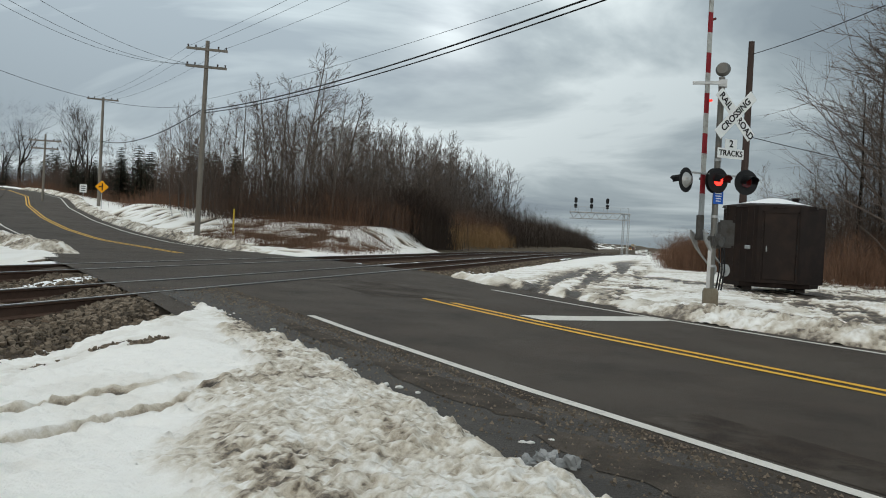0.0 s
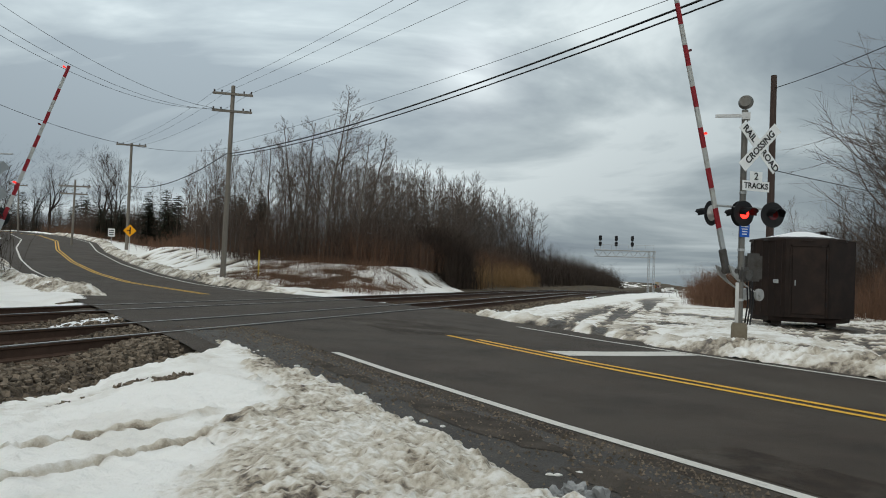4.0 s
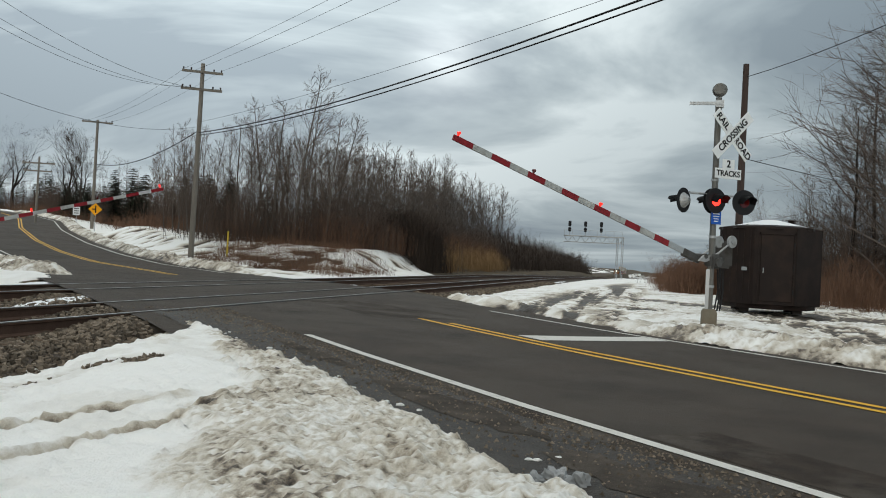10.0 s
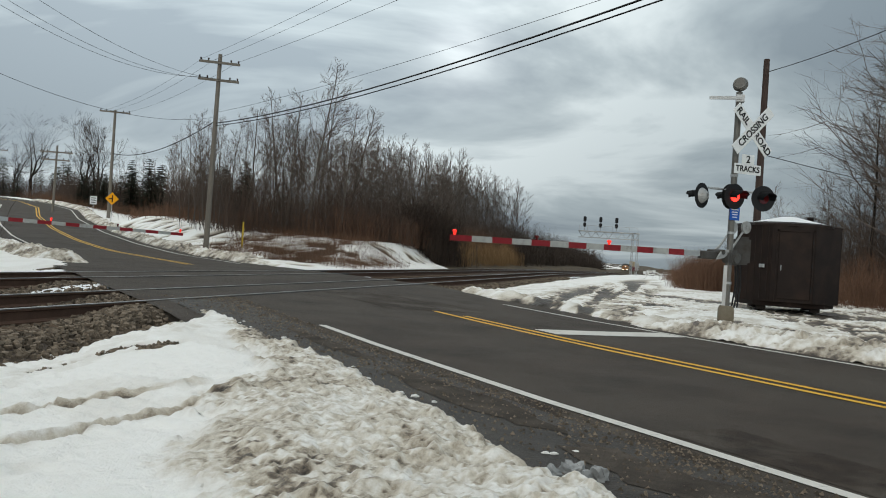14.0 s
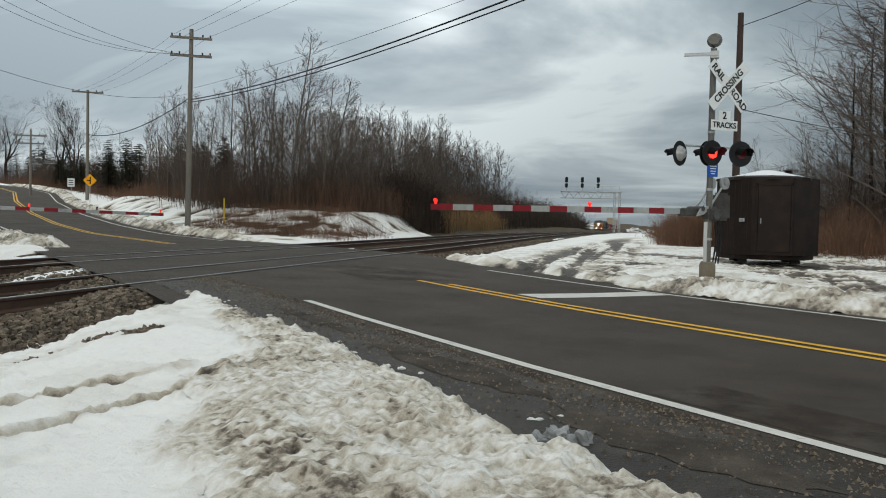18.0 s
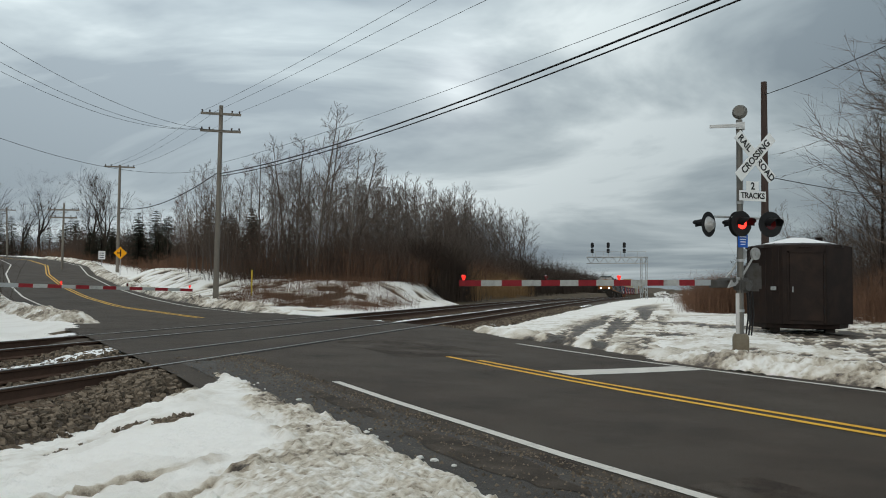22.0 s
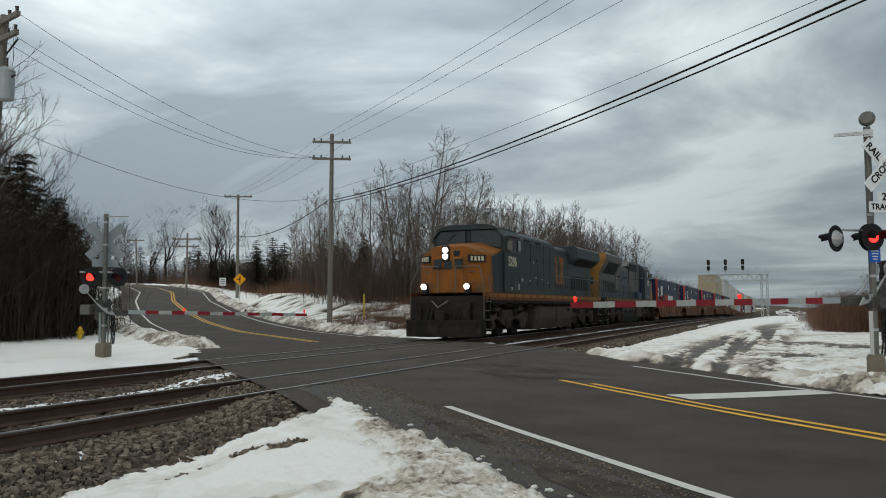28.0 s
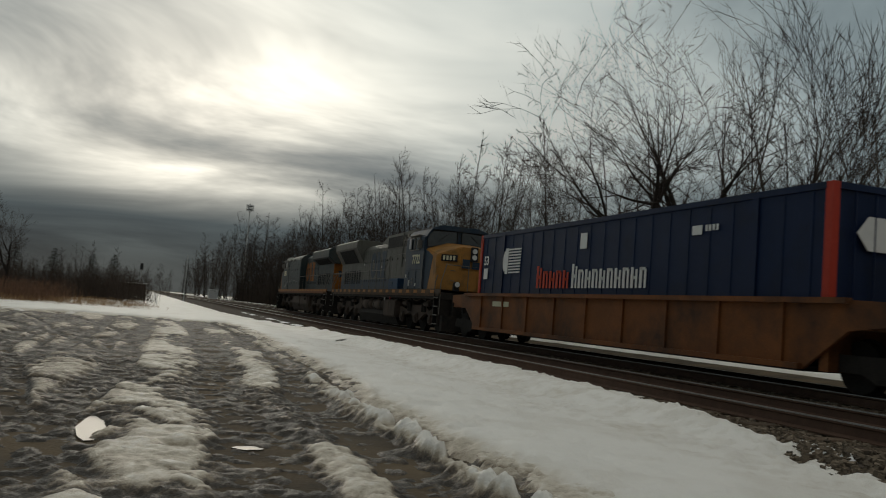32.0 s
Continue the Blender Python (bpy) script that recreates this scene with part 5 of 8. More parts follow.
    if near:
        text_part("lettering", "2", 0.2, SIGNBLACK, plate, pose(0, 0.19, 0.007))
        text_part("lettering", "TRACKS", 0.16, SIGNBLACK, plate, pose(0, 0, 0.007))
        bm = bmn()
        box(bm, (0, 0, 0), (0.24, 0.26, 0.01))
        blue = part("blue_plate", bm, BLUE_SIGN, sig, "small blue notice plate")
        blue.matrix_local = Matrix.Translation(Vector((0, 0, 2.16)) + facing * 0.08) @ base_m
        for i in range(4):
            bm = bmn()
            box(bm, (0, 0.08 - i * 0.05, 0.006), (0.17 - 0.02 * i, 0.018, 0.004))
            part("print_bar", bm, SIGNWHITE, blue)
    # crossarm with lamps
    cross = Vector((0, 0, 1)).cross(facing).normalized()
    zl = 2.50 if near else 2.06
    bm = bmn()
    rod(bm, cross * 0.62 + Vector((0, 0, zl + 0.13)), cross * -0.62 + Vector((0, 0, zl + 0.13)), 0.024)
    part("crossarm", bm, GALV, sig)
    toward = Vector((-0.25, -1, 0)).normalized() if near else Vector((0.6, -1, 0)).normalized()
    if near:
        flasher(sig, Vector((0.02, -0.12, zl)), Vector((0.62, -0.78, 0)), True)
        flasher(sig, Vector((-0.05, -0.02, zl)), Vector((-0.72, 0.7, 0)), False)
        flasher(sig, Vector((0.56, -0.10, zl - 0.02)), Vector((0.5, -1, 0)), False)
        flasher(sig, Vector((-0.60, -0.05, zl)), Vector((-0.80, 0.52, 0)), False, None, GALV)
        # bell on top and a side bracket
        bm = bmn()
        disc(bm, (0.0, -0.06, 4.76), (-0.2, -1, 0.1), 0.15, 0.10, 20, 0.11)
        disc(bm, (0.0, 0.03, 4.76), (-0.2, -1, 0.1), 0.10, 0.10, 16)
        part("bell", bm, ALU, sig, "round silver warning bell")
        bm = bmn()
        box(bm, (-0.26, -0.08, 4.47), (0.62, 0.05, 0.06)); box(bm, (-0.08, 0.06, 4.5), (0.36, 0.05, 0.06))
        box(bm, (0.02, 0, 4.47), (0.16, 0.18, 0.14))
        part("bracket", bm, GALV, sig)
    else:
        flasher(sig, cross * 0.34 + Vector((0, 0, zl)) + toward * 0.05, toward, True)
        flasher(sig, cross * -0.34 + Vector((0, 0, zl)) + toward * 0.05, toward, False)
        bm = bmn()
        rod(bm, (0, 0, 3.68), (0.75, 0.02, 3.66), 0.02)
        part("bracket", bm, GALV, sig)
        bm = bmn()
        box(bm, (0, 0, 0), (0.34, 0.3, 0.26)); bevel(bm, 0.02)
        cab = part("relay_box", bm, ALU, sig)
        cab.matrix_local = Matrix.Translation((-0.55, 0.0, 1.2))
    # the swinging arm with its counterweights is keyed as a part
    arm = new("gate_arm")
    arm.parent = sig
    tagged(arm, "red and white striped gate arm with small red lamps")
    return sig, arm, ang


sig_near, arm_near, ANG_NEAR = signal_mast(MAST, ARM_DIR, (U[0], U[1]), True)
sig_far, arm_far, ANG_FAR = signal_mast(FARMAST, -ARM_DIR, (-U[0], -U[1]), False)
for arm, length, deep in ((arm_near, 6.2, 0.115), (arm_far, 5.3, 0.10)):
    gate_arm(arm, length, True, deep)
    # the bent counterweight crank behind the arm
    for sy in (-1, 1):
        bm = bmn()
        pts = [(0.10, -0.02), (-0.10, 0.02), (-0.26, 0.14), (-0.46, 0.36), (-0.64, 0.58)]
        up = [(x - 0.06, z + 0.09) for x, z in pts]
        dn = [(x + 0.06, z - 0.08) for x, z in pts]
        prism(bm, dn + up[::-1], "y", sy * 0.15, sy * 0.19)
        rod(bm, (-0.64, sy * 0.145, 0.58), (-0.64, sy * 0.195, 0.58), 0.125, seg=18)
        rod(bm, (-0.64, sy * 0.19, 0.58), (-0.64, sy * 0.215, 0.58), 0.045, seg=12)
        part("counterweight", bm, CRANK, arm, "bent silver counterweight crank")
    bm = bmn()
    box(bm, (0.22, 0, -0.02), (0.5, 0.10, 0.16)); bevel(bm, 0.02)
    rod(bm, (0.0, -0.2, 0.05), (0.0, 0.2, 0.05), 0.05, seg=12)
    part("arm_clamp", bm, CASE, arm)


# ---- signal hut ----
def hut():
    h = thing("signal_hut", "dark brown steel signal hut with a snow-dusted shallow roof", "signal hut", Matrix.Translation((3.25, 26.2, -0.02)))
    n, r = 8, 1.42
    ring = [(r * math.cos(2 * math.pi * (i + 0.5) / n), r * math.sin(2 * math.pi * (i + 0.5) / n)) for i in range(n)]
    for i in range(n):
        a, b = Vector(ring[i]), Vector(ring[(i + 1) % n])
        mid, d = (a + b) / 2, (b - a)
        bm = bmn()
        box(bm, (0, 0, 0), (d.length - 0.01, 0.05, 2.15)); bevel(bm, 0.008)
        p = part("wall_panel", bm, HUT, h)
        p.matrix_local = Matrix.Translation((mid.x, mid.y, 1.3)) @ pose(0, 0, 0, 0, 0, math.degrees(math.atan2(d.y, d.x)))
        bm = bmn(); rod(bm, (a.x, a.y, 0.24), (a.x, a.y, 2.36), 0.03, seg=6); part("corner_seam", bm, HUT, h)
        if i in (3, 4):
            for k in range(5):
                q = a.lerp(b, (k + 0.5) / 5) * 1.015
                bm = bmn(); box(bm, (q.x, q.y, 1.3), (0.03, 0.03, 2.0)); part("wall_rib", bm, HUT, h)
    yd = -r * math.cos(math.pi / n) - 0.03
    bm = bmn(); box(bm, (0.05, yd, 1.25), (0.86, 0.03, 1.85)); bevel(bm, 0.01); dr = part("door", bm, HUT, h, "dark brown steel door")
    bm = bmn(); box(bm, (-0.41, yd - 0.01, 1.25), (0.04, 0.05, 1.95)); box(bm, (0.51, yd - 0.01, 1.25), (0.04, 0.05, 1.95)); box(bm, (0.05, yd - 0.01, 2.2), (0.96, 0.05, 0.05)); part("door_frame", bm, HUT, dr)
    for z in (0.6, 1.25, 1.9):
        bm = bmn(); rod(bm, (0.49, yd - 0.03, z - 0.06), (0.49, yd - 0.03, z + 0.06), 0.018, seg=8); part("hinge", bm, BLACK, dr)
    bm = bmn(); rod(bm, (-0.3, yd - 0.05, 1.1), (-0.3, yd - 0.05, 1.25), 0.015, seg=6); part("door_handle", bm, GALV, dr)
    bm = bmn(); rod(bm, (0, 0, 2.33), (0, 0, 2.40), 1.43, 1.40, n); part("eave", bm, HUT, h)
    bm = bmn(); rod(bm, (0, 0, 2.40), (0, 0, 2.60), 1.38, 0.2, n); roof = part("roof", bm, HUT, h)
    bm = bmn(); rod(bm, (0, 0, 2.455), (0, 0, 2.65), 1.04, 0.2, 22); bevel(bm, 0.02); part("roof_snow", bm, SNOW, roof, "thin snow on the roof")
    bm = bmn(); rod(bm, (0.6, 0.2, 2.5), (0.6, 0.2, 2.66), 0.10); rod(bm, (0.6, 0.2, 2.66), (0.6, 0.2, 2.70), 0.2, 0.06); part("vent", bm, HUT, h)
    bm = bmn(); box(bm, (0, 0, 0), (0.16, 0.06, 0.1)); bevel(bm, 0.01)
    l = part("lock", bm, GALV, h); l.matrix_local = Matrix.Translation((-0.78, -1.24, 1.2)) @ pose(0, 0, 0, 0, 0, -45)
    for i in range(4):
        bm = bmn(); box(bm, (1.0 * math.cos(i * 1.57 + .8), 1.0 * math.sin(i * 1.57 + .8), 0.11), (0.25, 0.25, 0.24)); part("footing", bm, UNDER, h)
    bm = bmn(); rod(bm, (0, 0, 0.10), (0, 0, 0.26), 1.31, 1.33, n); part("floor_plate", bm, HUT, h)


hut()


# ---- signal gantry over the tracks ----
def gantry():
    Y = 121.0
    g = thing("signal_gantry", "grey lattice cantilever signal gantry with three signal heads", "signal gantry", Matrix.Translation((0, Y, 0)))
    for px in (-4.4, -5.1):
        bm = bmn()
        for a, b in ((-.2, -.25), (.2, -.25), (-.2, .25), (.2, .25)):
            rod(bm, (px + a * 0.6, b, -0.5), (px + a * 0.6, b, 5.4), 0.035, seg=6)
        for i in range(10):
            z = -0.3 + i * 0.57
            rod(bm, (px - .12, -.25, z), (px + .12, -.25, z + 0.57), 0.02, seg=5)
            rod(bm, (px + .12, .25, z), (px - .12, .25, z + 0.57), 0.02, seg=5)
        part("post", bm, GALV, g)
    bm = bmn()
    for z in (4.55, 5.4):
        for yy in (-.4, .4):
            rod(bm, (-12.6, yy, z), (-4.2, yy, z), 0.045, seg=6)
    for i in range(14):
        x = -12.6 + i * 0.6
        rod(bm, (x, -.4, 4.55 if i % 2 else 5.4), (x + 0.6, -.4, 5.4 if i % 2 else 4.55), 0.025, seg=5)
        rod(bm, (x, .4, 4.55 if i % 2 else 5.4), (x + 0.6, .4, 5.4 if i % 2 else 4.55), 0.025, seg=5)
    part("truss", bm, GALV, g)
    bm = bmn()
    box(bm, (-8.4, 0, 5.46), (8.4, 1.0, 0.05))
    for i in range(8):
        rod(bm, (-12.5 + i * 1.15, -.5, 5.46), (-12.5 + i * 1.15, -.5, 6.2), 0.02, seg=5)
    rod(bm, (-12.5, -.5, 6.2), (-4.4, -.5, 6.2), 0.02, seg=5)
    part("walkway", bm, GALV, g)
    for x in (-11.8, -9.6, -7.4):
        bm = bmn()
        rod(bm, (x, -.1, 5.5), (x, -.1, 7.2), 0.05, seg=6)
        hd = part("signal_post", bm, GALV, g)
        for z in (7.1, 6.3):
            bm = bmn()
            box(bm, (x, -0.25, z), (0.42, 0.12, 0.75 if z > 7 else 0.6)); bevel(bm, 0.08, 2)
            for k in (-1, 0, 1):
                rod(bm, (x, -0.3, z + 0.2 * k), (x, -0.6, z + 0.2 * k - 0.02), 0.09, 0.11, 8)
            part("signal_head", bm, BLACK, hd, "black signal head")


gantry()


# ---- poles and wires ----
def pole(name, base, top, lean, arms, mats=WOODPOLE, r=0.16, label="weathered wooden utility pole with crossarms", arm_dir=(1, 0, 0), group="utility poles"):
    p = thing(name, label, "utility pole", Matrix.Translation(base), group)
    H = top - base[2]
    bm = bmn()
    rod(bm, (0, 0, -0.4), (lean, 0, H), r, r * 0.68, 14)
    part("shaft", bm, mats, p)
    d = Vector(arm_dir).normalized()
    for z, half in arms:
        bm = bmn()
        c = Vector((lean * z / H, 0, z)) + d.cross(Vector((0, 0, 1))) * 0.14
        ang = math.degrees(math.atan2(d.y, d.x))
        box(bm, c, (2 * half, 0.10, 0.13), pose(0, 0, 0, 0, 0, ang))
        a = part("crossarm", bm, mats, p)
        for k in (-0.92, -0.55, 0.55, 0.92):
            bm = bmn()
            q = c + d * (half * k)
            rod(bm, q + Vector((0, 0, 0.06)), q + Vector((0, 0, 0.2)), 0.035, 0.05, 8)
            part("insulator", bm, INSUL, a)
    return p


pole("utility_pole", (-24.9, 42.3, 0.25), 11.2, 0.12, ((10.45, 1.1), (9.48, 1.1)), arm_dir=(0.85, 0.5, 0))
pole("utility_pole", (-48.8, 66.0, 1.7), 11.9, 0.0, ((10.0, 1.3),), arm_dir=(0.85, 0.5, 0))
pole("utility_pole", (-53.9, 65.0, 1.8), 8.4, 0.05, ((6.0, 1.4), (5.3, 1.2)), arm_dir=(0.9, 0.4, 0), r=0.12)
pole("utility_pole", (-87.5, 95.0, 3.6), 11.4, -0.4, ((7.4, 1.2),), arm_dir=(0.9, 0.4, 0), r=0.14)
pole("utility_pole", (2.5, 27.5, -0.1), 7.5, 0.0, (), mats=DARKPOLE, r=0.13, label="dark creosoted pole beside the signal hut")
p3 = pole("utility_pole", (-20.2, 16.1, 0.0), 9.05, 0.69, ((8.80, 1.2), (8.32, 1.2)), label="grey wooden utility pole with two transformers", arm_dir=(0.95, -0.3, 0))
for k in (-0.57, 0.57):
    cx, cy = 0.54 + 0.95 * k, -0.3 * k - 0.06
    bm = bmn()
    rod(bm, (cx, cy, 6.66), (cx, cy, 7.40), 0.21, 0.21, 18); rod(bm, (cx, cy, 7.40), (cx, cy, 7.46), 0.225, 0.215, 18); rod(bm, (cx, cy, 7.46), (cx, cy, 7.54), 0.20, 0.10, 18)
    bevel(bm, 0.008)
    tr = part("transformer", bm, TRAFO, p3, "grey oil transformer can")
    bm = bmn(); rod(bm, (cx + 0.08, cy - 0.05, 7.5), (cx + 0.08, cy - 0.05, 7.76), 0.035, 0.028, 8); rod(bm, (cx + 0.2, cy, 7.25), (cx + 0.32, cy, 7.3), 0.03, seg=6); part("bushing", bm, INSUL, tr)
    bm = bmn(); rod(bm, (0.54, 0, 7.1), (cx, cy, 7.1), 0.04, seg=6); rod(bm, (0.53, 0, 6.9), (cx, cy, 6.9), 0.04, seg=6); part("bracket", bm, DARK_STEEL, tr)
for k in (-0.7, 0.7):
    bm = bmn(); rod(bm, (0.60, 0.12, 8.0), (0.63 + 0.95 * k, -0.3 * k + 0.12, 8.30), 0.025, seg=6); part("brace", bm, DARK_STEEL, p3)
pole("utility_pole", (-30.0, 18.1, 0.2), 12.1, 0.0, ((11.4, 1.4), (10.8, 1.2)), arm_dir=(0.7, 0.7, 0), label="wooden utility pole with many insulators")
pole("utility_pole", (14.0, 3.0, -0.3), 11.2, 0.0, ((10.6, 1.2),), arm_dir=(0.7, 0.7, 0), r=0.16)
pole("utility_pole", (-33.0, -26.6, 0.0), 8.4, 0.0, ((8.0, 0.6),), mats=DARKPOLE, r=0.15, label="dark wooden pole with a short crossarm")


def wire(a, b, sag, r=0.008, name="overhead_wire", label="thin black overhead wire"):
    n = 22
    a, b = Vector(a), Vector(b)
    V, F = [], []
    d = (b - a).normalized()
    side = d.cross(Vector((0, 0, 1))).normalized()
    for i in range(n + 1):
        t = i / n
        p = a.lerp(b, t) - Vector((0, 0, sag * 4 * t * (1 - t)))
        for k in range(4):
            q = p + side * (r * math.cos(k * math.pi / 2)) + Vector((0, 0, r * math.sin(k * math.pi / 2)))
            V.append(tuple(q))
    for i in range(n):
        for k in range(4):
            F.append((i * 4 + k, i * 4 + (k + 1) % 4, i * 4 + 4 + (k + 1) % 4, i * 4 + 4 + k))
    ob = new(name, mesh_from(name, V, F, WIRE))
    return tagged(ob, label, "wire", "overhead wires", "structure")


P0, P1, P2, P3, P4 = Vector((14.0, 3.0, 9.1)), Vector((-24.8, 42.3, 10.85)), Vector((-48.8, 66, 11.8)), Vector((-19.55, 16.1, 8.85)), Vector((-30, 18.1, 11.7))
d1 = Vector((0.85, 0.5, 0)).normalized()
for k in (-0.95, -0.3, 0.95):
    wire(P1 + d1 * k, P0 + Vector((0.7, 0.7, 0)) * k, 0.45)
    wire(P1 + d1 * k, P2 + d1 * k, 0.4)
    wire(P1 + d1 * k + Vector((0, 0, -1)), P3 + Vector((k, -0.3 * k, 0)), 1.15)
wire(P1 + Vector((0, 0, -2.9)), P0 + Vector((0, 0, -2.2)), 0.55, 0.007)
wire((-24.8, 42.3, 7.36), (14.0, 3.0, 7.5), 1.0, 0.026, "overhead_cable", "thick black overhead cable")
wire((-24.8, 42.3, 7.22), (14.0, 3.0, 7.36), 1.02, 0.02, "overhead_cable", "thick black overhead cable")
wire((-24.8, 42.3, 7.5), (-48.8, 66, 8.0), 0.8, 0.03, "overhead_cable", "thick black overhead cable")
wire((-24.8, 42.3, 7.7), (-19.7, 16.1, 6.2), 1.1, 0.008)
wire(P3 + Vector((-1, 0.3, 0)), P4, 0.3)
wire(P3 + Vector((0.9, -0.3, 0)), P4 + Vector((0.8, 0.8, 0)), 0.3)
wire((2.5, 27.5, 7.1), (14.0, 3.0, 11.0), 1.25, 0.012)
wire((2.5, 27.5, 4.6), (30, 60, 6), 0.8, 0.012)


# ---- road signs, marker post, hydrant ----
def road_sign(base, h, diamond):
    s = thing("road_sign", "yellow diamond side-road warning sign on a steel post" if diamond else "small white rectangular road sign on a post", "road sign", Matrix.Translation(base))
    bm = bmn(); rod(bm, (0, 0.03, -0.2), (0, 0.03, h + 0.3), 0.03, seg=8); part("post", bm, GALV, s)
    M = Vector((0.6, -0.8, 0)).to_track_quat("Z", "Y").to_matrix().to_4x4()
    bm = bmn()
    if diamond:
        box(bm, (0, 0, 0), (0.76, 0.76, 0.008), pose(0, 0, 0, 0, 0, 45))
    else:
        box(bm, (0, 0, 0), (0.6, 0.76, 0.008))
    b = part("sign_plate", bm, SIGNYELLOW if diamond else SIGNWHITE, s)
    b.matrix_local = Matrix.Translation((0, 0, h)) @ M
    bm = bmn()
    if diamond:
        box(bm, (0.03, 0, 0.008), (0.09, 0.6, 0.006)); box(bm, (-0.12, 0.0, 0.008), (0.24, 0.09, 0.006))
    else:
        for i in range(3):
            box(bm, (0, 0.2 - 0.2 * i, 0.008), (0.4, 0.07, 0.006))
    part("symbol", bm, SIGNBLACK, b)


road_sign((-45.6, 62.0, 1.9), 1.85, True)
road_sign((-52.0, 68.0, 2.1), 1.7, False)
mk = thing("marker_post", "thin yellow plastic marker post in the snow", "marker post", Matrix.Translation((-23.6, 44.0, 0.2)))
bm = bmn(); box(bm, (0, 0, 0.8), (0.09, 0.04, 2.0)); bevel(bm, 0.01); part("post", bm, POST_YELLOW, mk)
hy = thing("fire_hydrant", "yellow fire hydrant standing in the snow", "fire hydrant", Matrix.Translation((-26.4, 25.6, -0.1)))
bm = bmn(); rod(bm, (0, 0, 0), (0, 0, 0.5), 0.09, seg=12); rod(bm, (0, 0, 0.5), (0, 0, 0.62), 0.11, 0.03, 12); rod(bm, (-0.17, 0, 0.38), (0.17, 0, 0.38), 0.055, seg=10); rod(bm, (0, 0, 0), (0, 0, 0.04), 0.14, seg=12)
part("body", bm, HYDRANT, hy)
sh = thing("trackside_shed", "low dark flat-roofed shed far down the line", "shed", Matrix.Translation((1.4, -122, -0.5)))
bm = bmn(); box(bm, (0, 0, 1.0), (3.0, 2.6, 2.0)); part("wall", bm, SHED, sh)
bm = bmn(); box(bm, (0, 0, 2.06), (3.4, 3.0, 0.14)); bevel(bm, 0.03); part("roof", bm, SNOW, sh, "snow-dusted flat roof")
bm = bmn(); box(bm, (0.4, 1.31, 0.95), (0.9, 0.05, 1.8)); part("door", bm, BLACK, sh)
ss_ = thing("trackside_signal", "slim dark signal post far down the line", "signal", Matrix.Translation((0.7, -128, -0.4)))
bm = bmn(); rod(bm, (0, 0, 0), (0, 0, 4.6), 0.07, seg=8); part("post", bm, GALV, ss_)
bm = bmn(); box(bm, (0, 0.1, 4.4), (0.4, 0.2, 0.9)); bevel(bm, 0.05); part("signal_head", bm, BLACK, ss_)
rb = thing("relay_cabinet", "small grey trackside cabinet on a post", "trackside cabinet", Matrix.Translation((-15.9, -215, -0.3)))
bm = bmn(); box(bm, (0, 0, 1.2), (2.2, 1.8, 2.4)); bevel(bm, 0.04); part("body", bm, GALV, rb)
tw = thing("antenna_tower", "slim grey antenna tower rising behind the trees", "tower", Matrix.Translation((-23.2, -219, 0)))
bm = bmn(); rod(bm, (0, 0, -0.4), (0, 0, 24.5), 0.24, 0.12, 10); part("shaft", bm, GALV, tw)
for k in range(6):
    a = k * math.pi / 3
    bm = bmn(); box(bm, (0.8 * math.cos(a), 0.8 * math.sin(a), 23.4), (0.2, 0.2, 1.7)); bevel(bm, 0.04); part("antenna", bm, GALV, tw)
bm = bmn(); rod(bm, (0, 0, 22.9), (0, 0, 23.0), 0.85, seg=14); rod(bm, (0, 0, 23.8), (0, 0, 23.9), 0.85, seg=14); part("platform", bm, DARK_STEEL, tw)
ms = thing("signal_mast", "slim trackside mast with a ladder far down the line", "signal mast", Matrix.Translation((-5.4, -128, -0.4)))
bm = bmn(); rod(bm, (0, 0, 0), (0, 0, 6.6), 0.08, seg=8); part("post", bm, GALV, ms)
bm = bmn()
for k in (-0.2, 0.2):
    rod(bm, (k, 0.3, 0), (k, 0.3, 6.0), 0.025, seg=5)
for k in range(16):
    rod(bm, (-0.2, 0.3, 0.4 + 0.36 * k), (0.2, 0.3, 0.4 + 0.36 * k), 0.02, seg=5)
part("ladder", bm, DARK_STEEL, ms)

# ---- trees ----
def tube(V, F, pts, rads, seg=4):
    """Adds a tapered tube along pts to the lists."""
    base = len(V)
    n = len(pts)
    for i, (p, r) in enumerate(zip(pts, rads)):
        d = (pts[min(i + 1, n - 1)] - pts[max(i - 1, 0)]).normalized()
        u = d.orthogonal().normalized()
        w = d.cross(u)
        for k in range(seg):
            a = 2 * math.pi * k / seg
            q = p + u * (r * math.cos(a)) + w * (r * math.sin(a))
            V.append((q.x, q.y, q.z))
    for i in range(n - 1):
        for k in range(seg):
            a = base + i * seg + k
            b = base + i * seg + (k + 1) % seg
            F.append((a, b, b + seg, a + seg))


def strip(V, F, pts, rads):
    """Adds a thin tapering strip along pts to the lists, for twigs."""
    base = len(V)
    u = (pts[-1] - pts[0]).orthogonal().normalized()
    for p, r in zip(pts, rads):
        for q in (p - u * r, p + u * r):
            V.append((q.x, q.y, q.z))
    for i in range(len(pts) - 1):
        a = base + 2 * i
        F.append((a, a + 1, a + 3, a + 2))


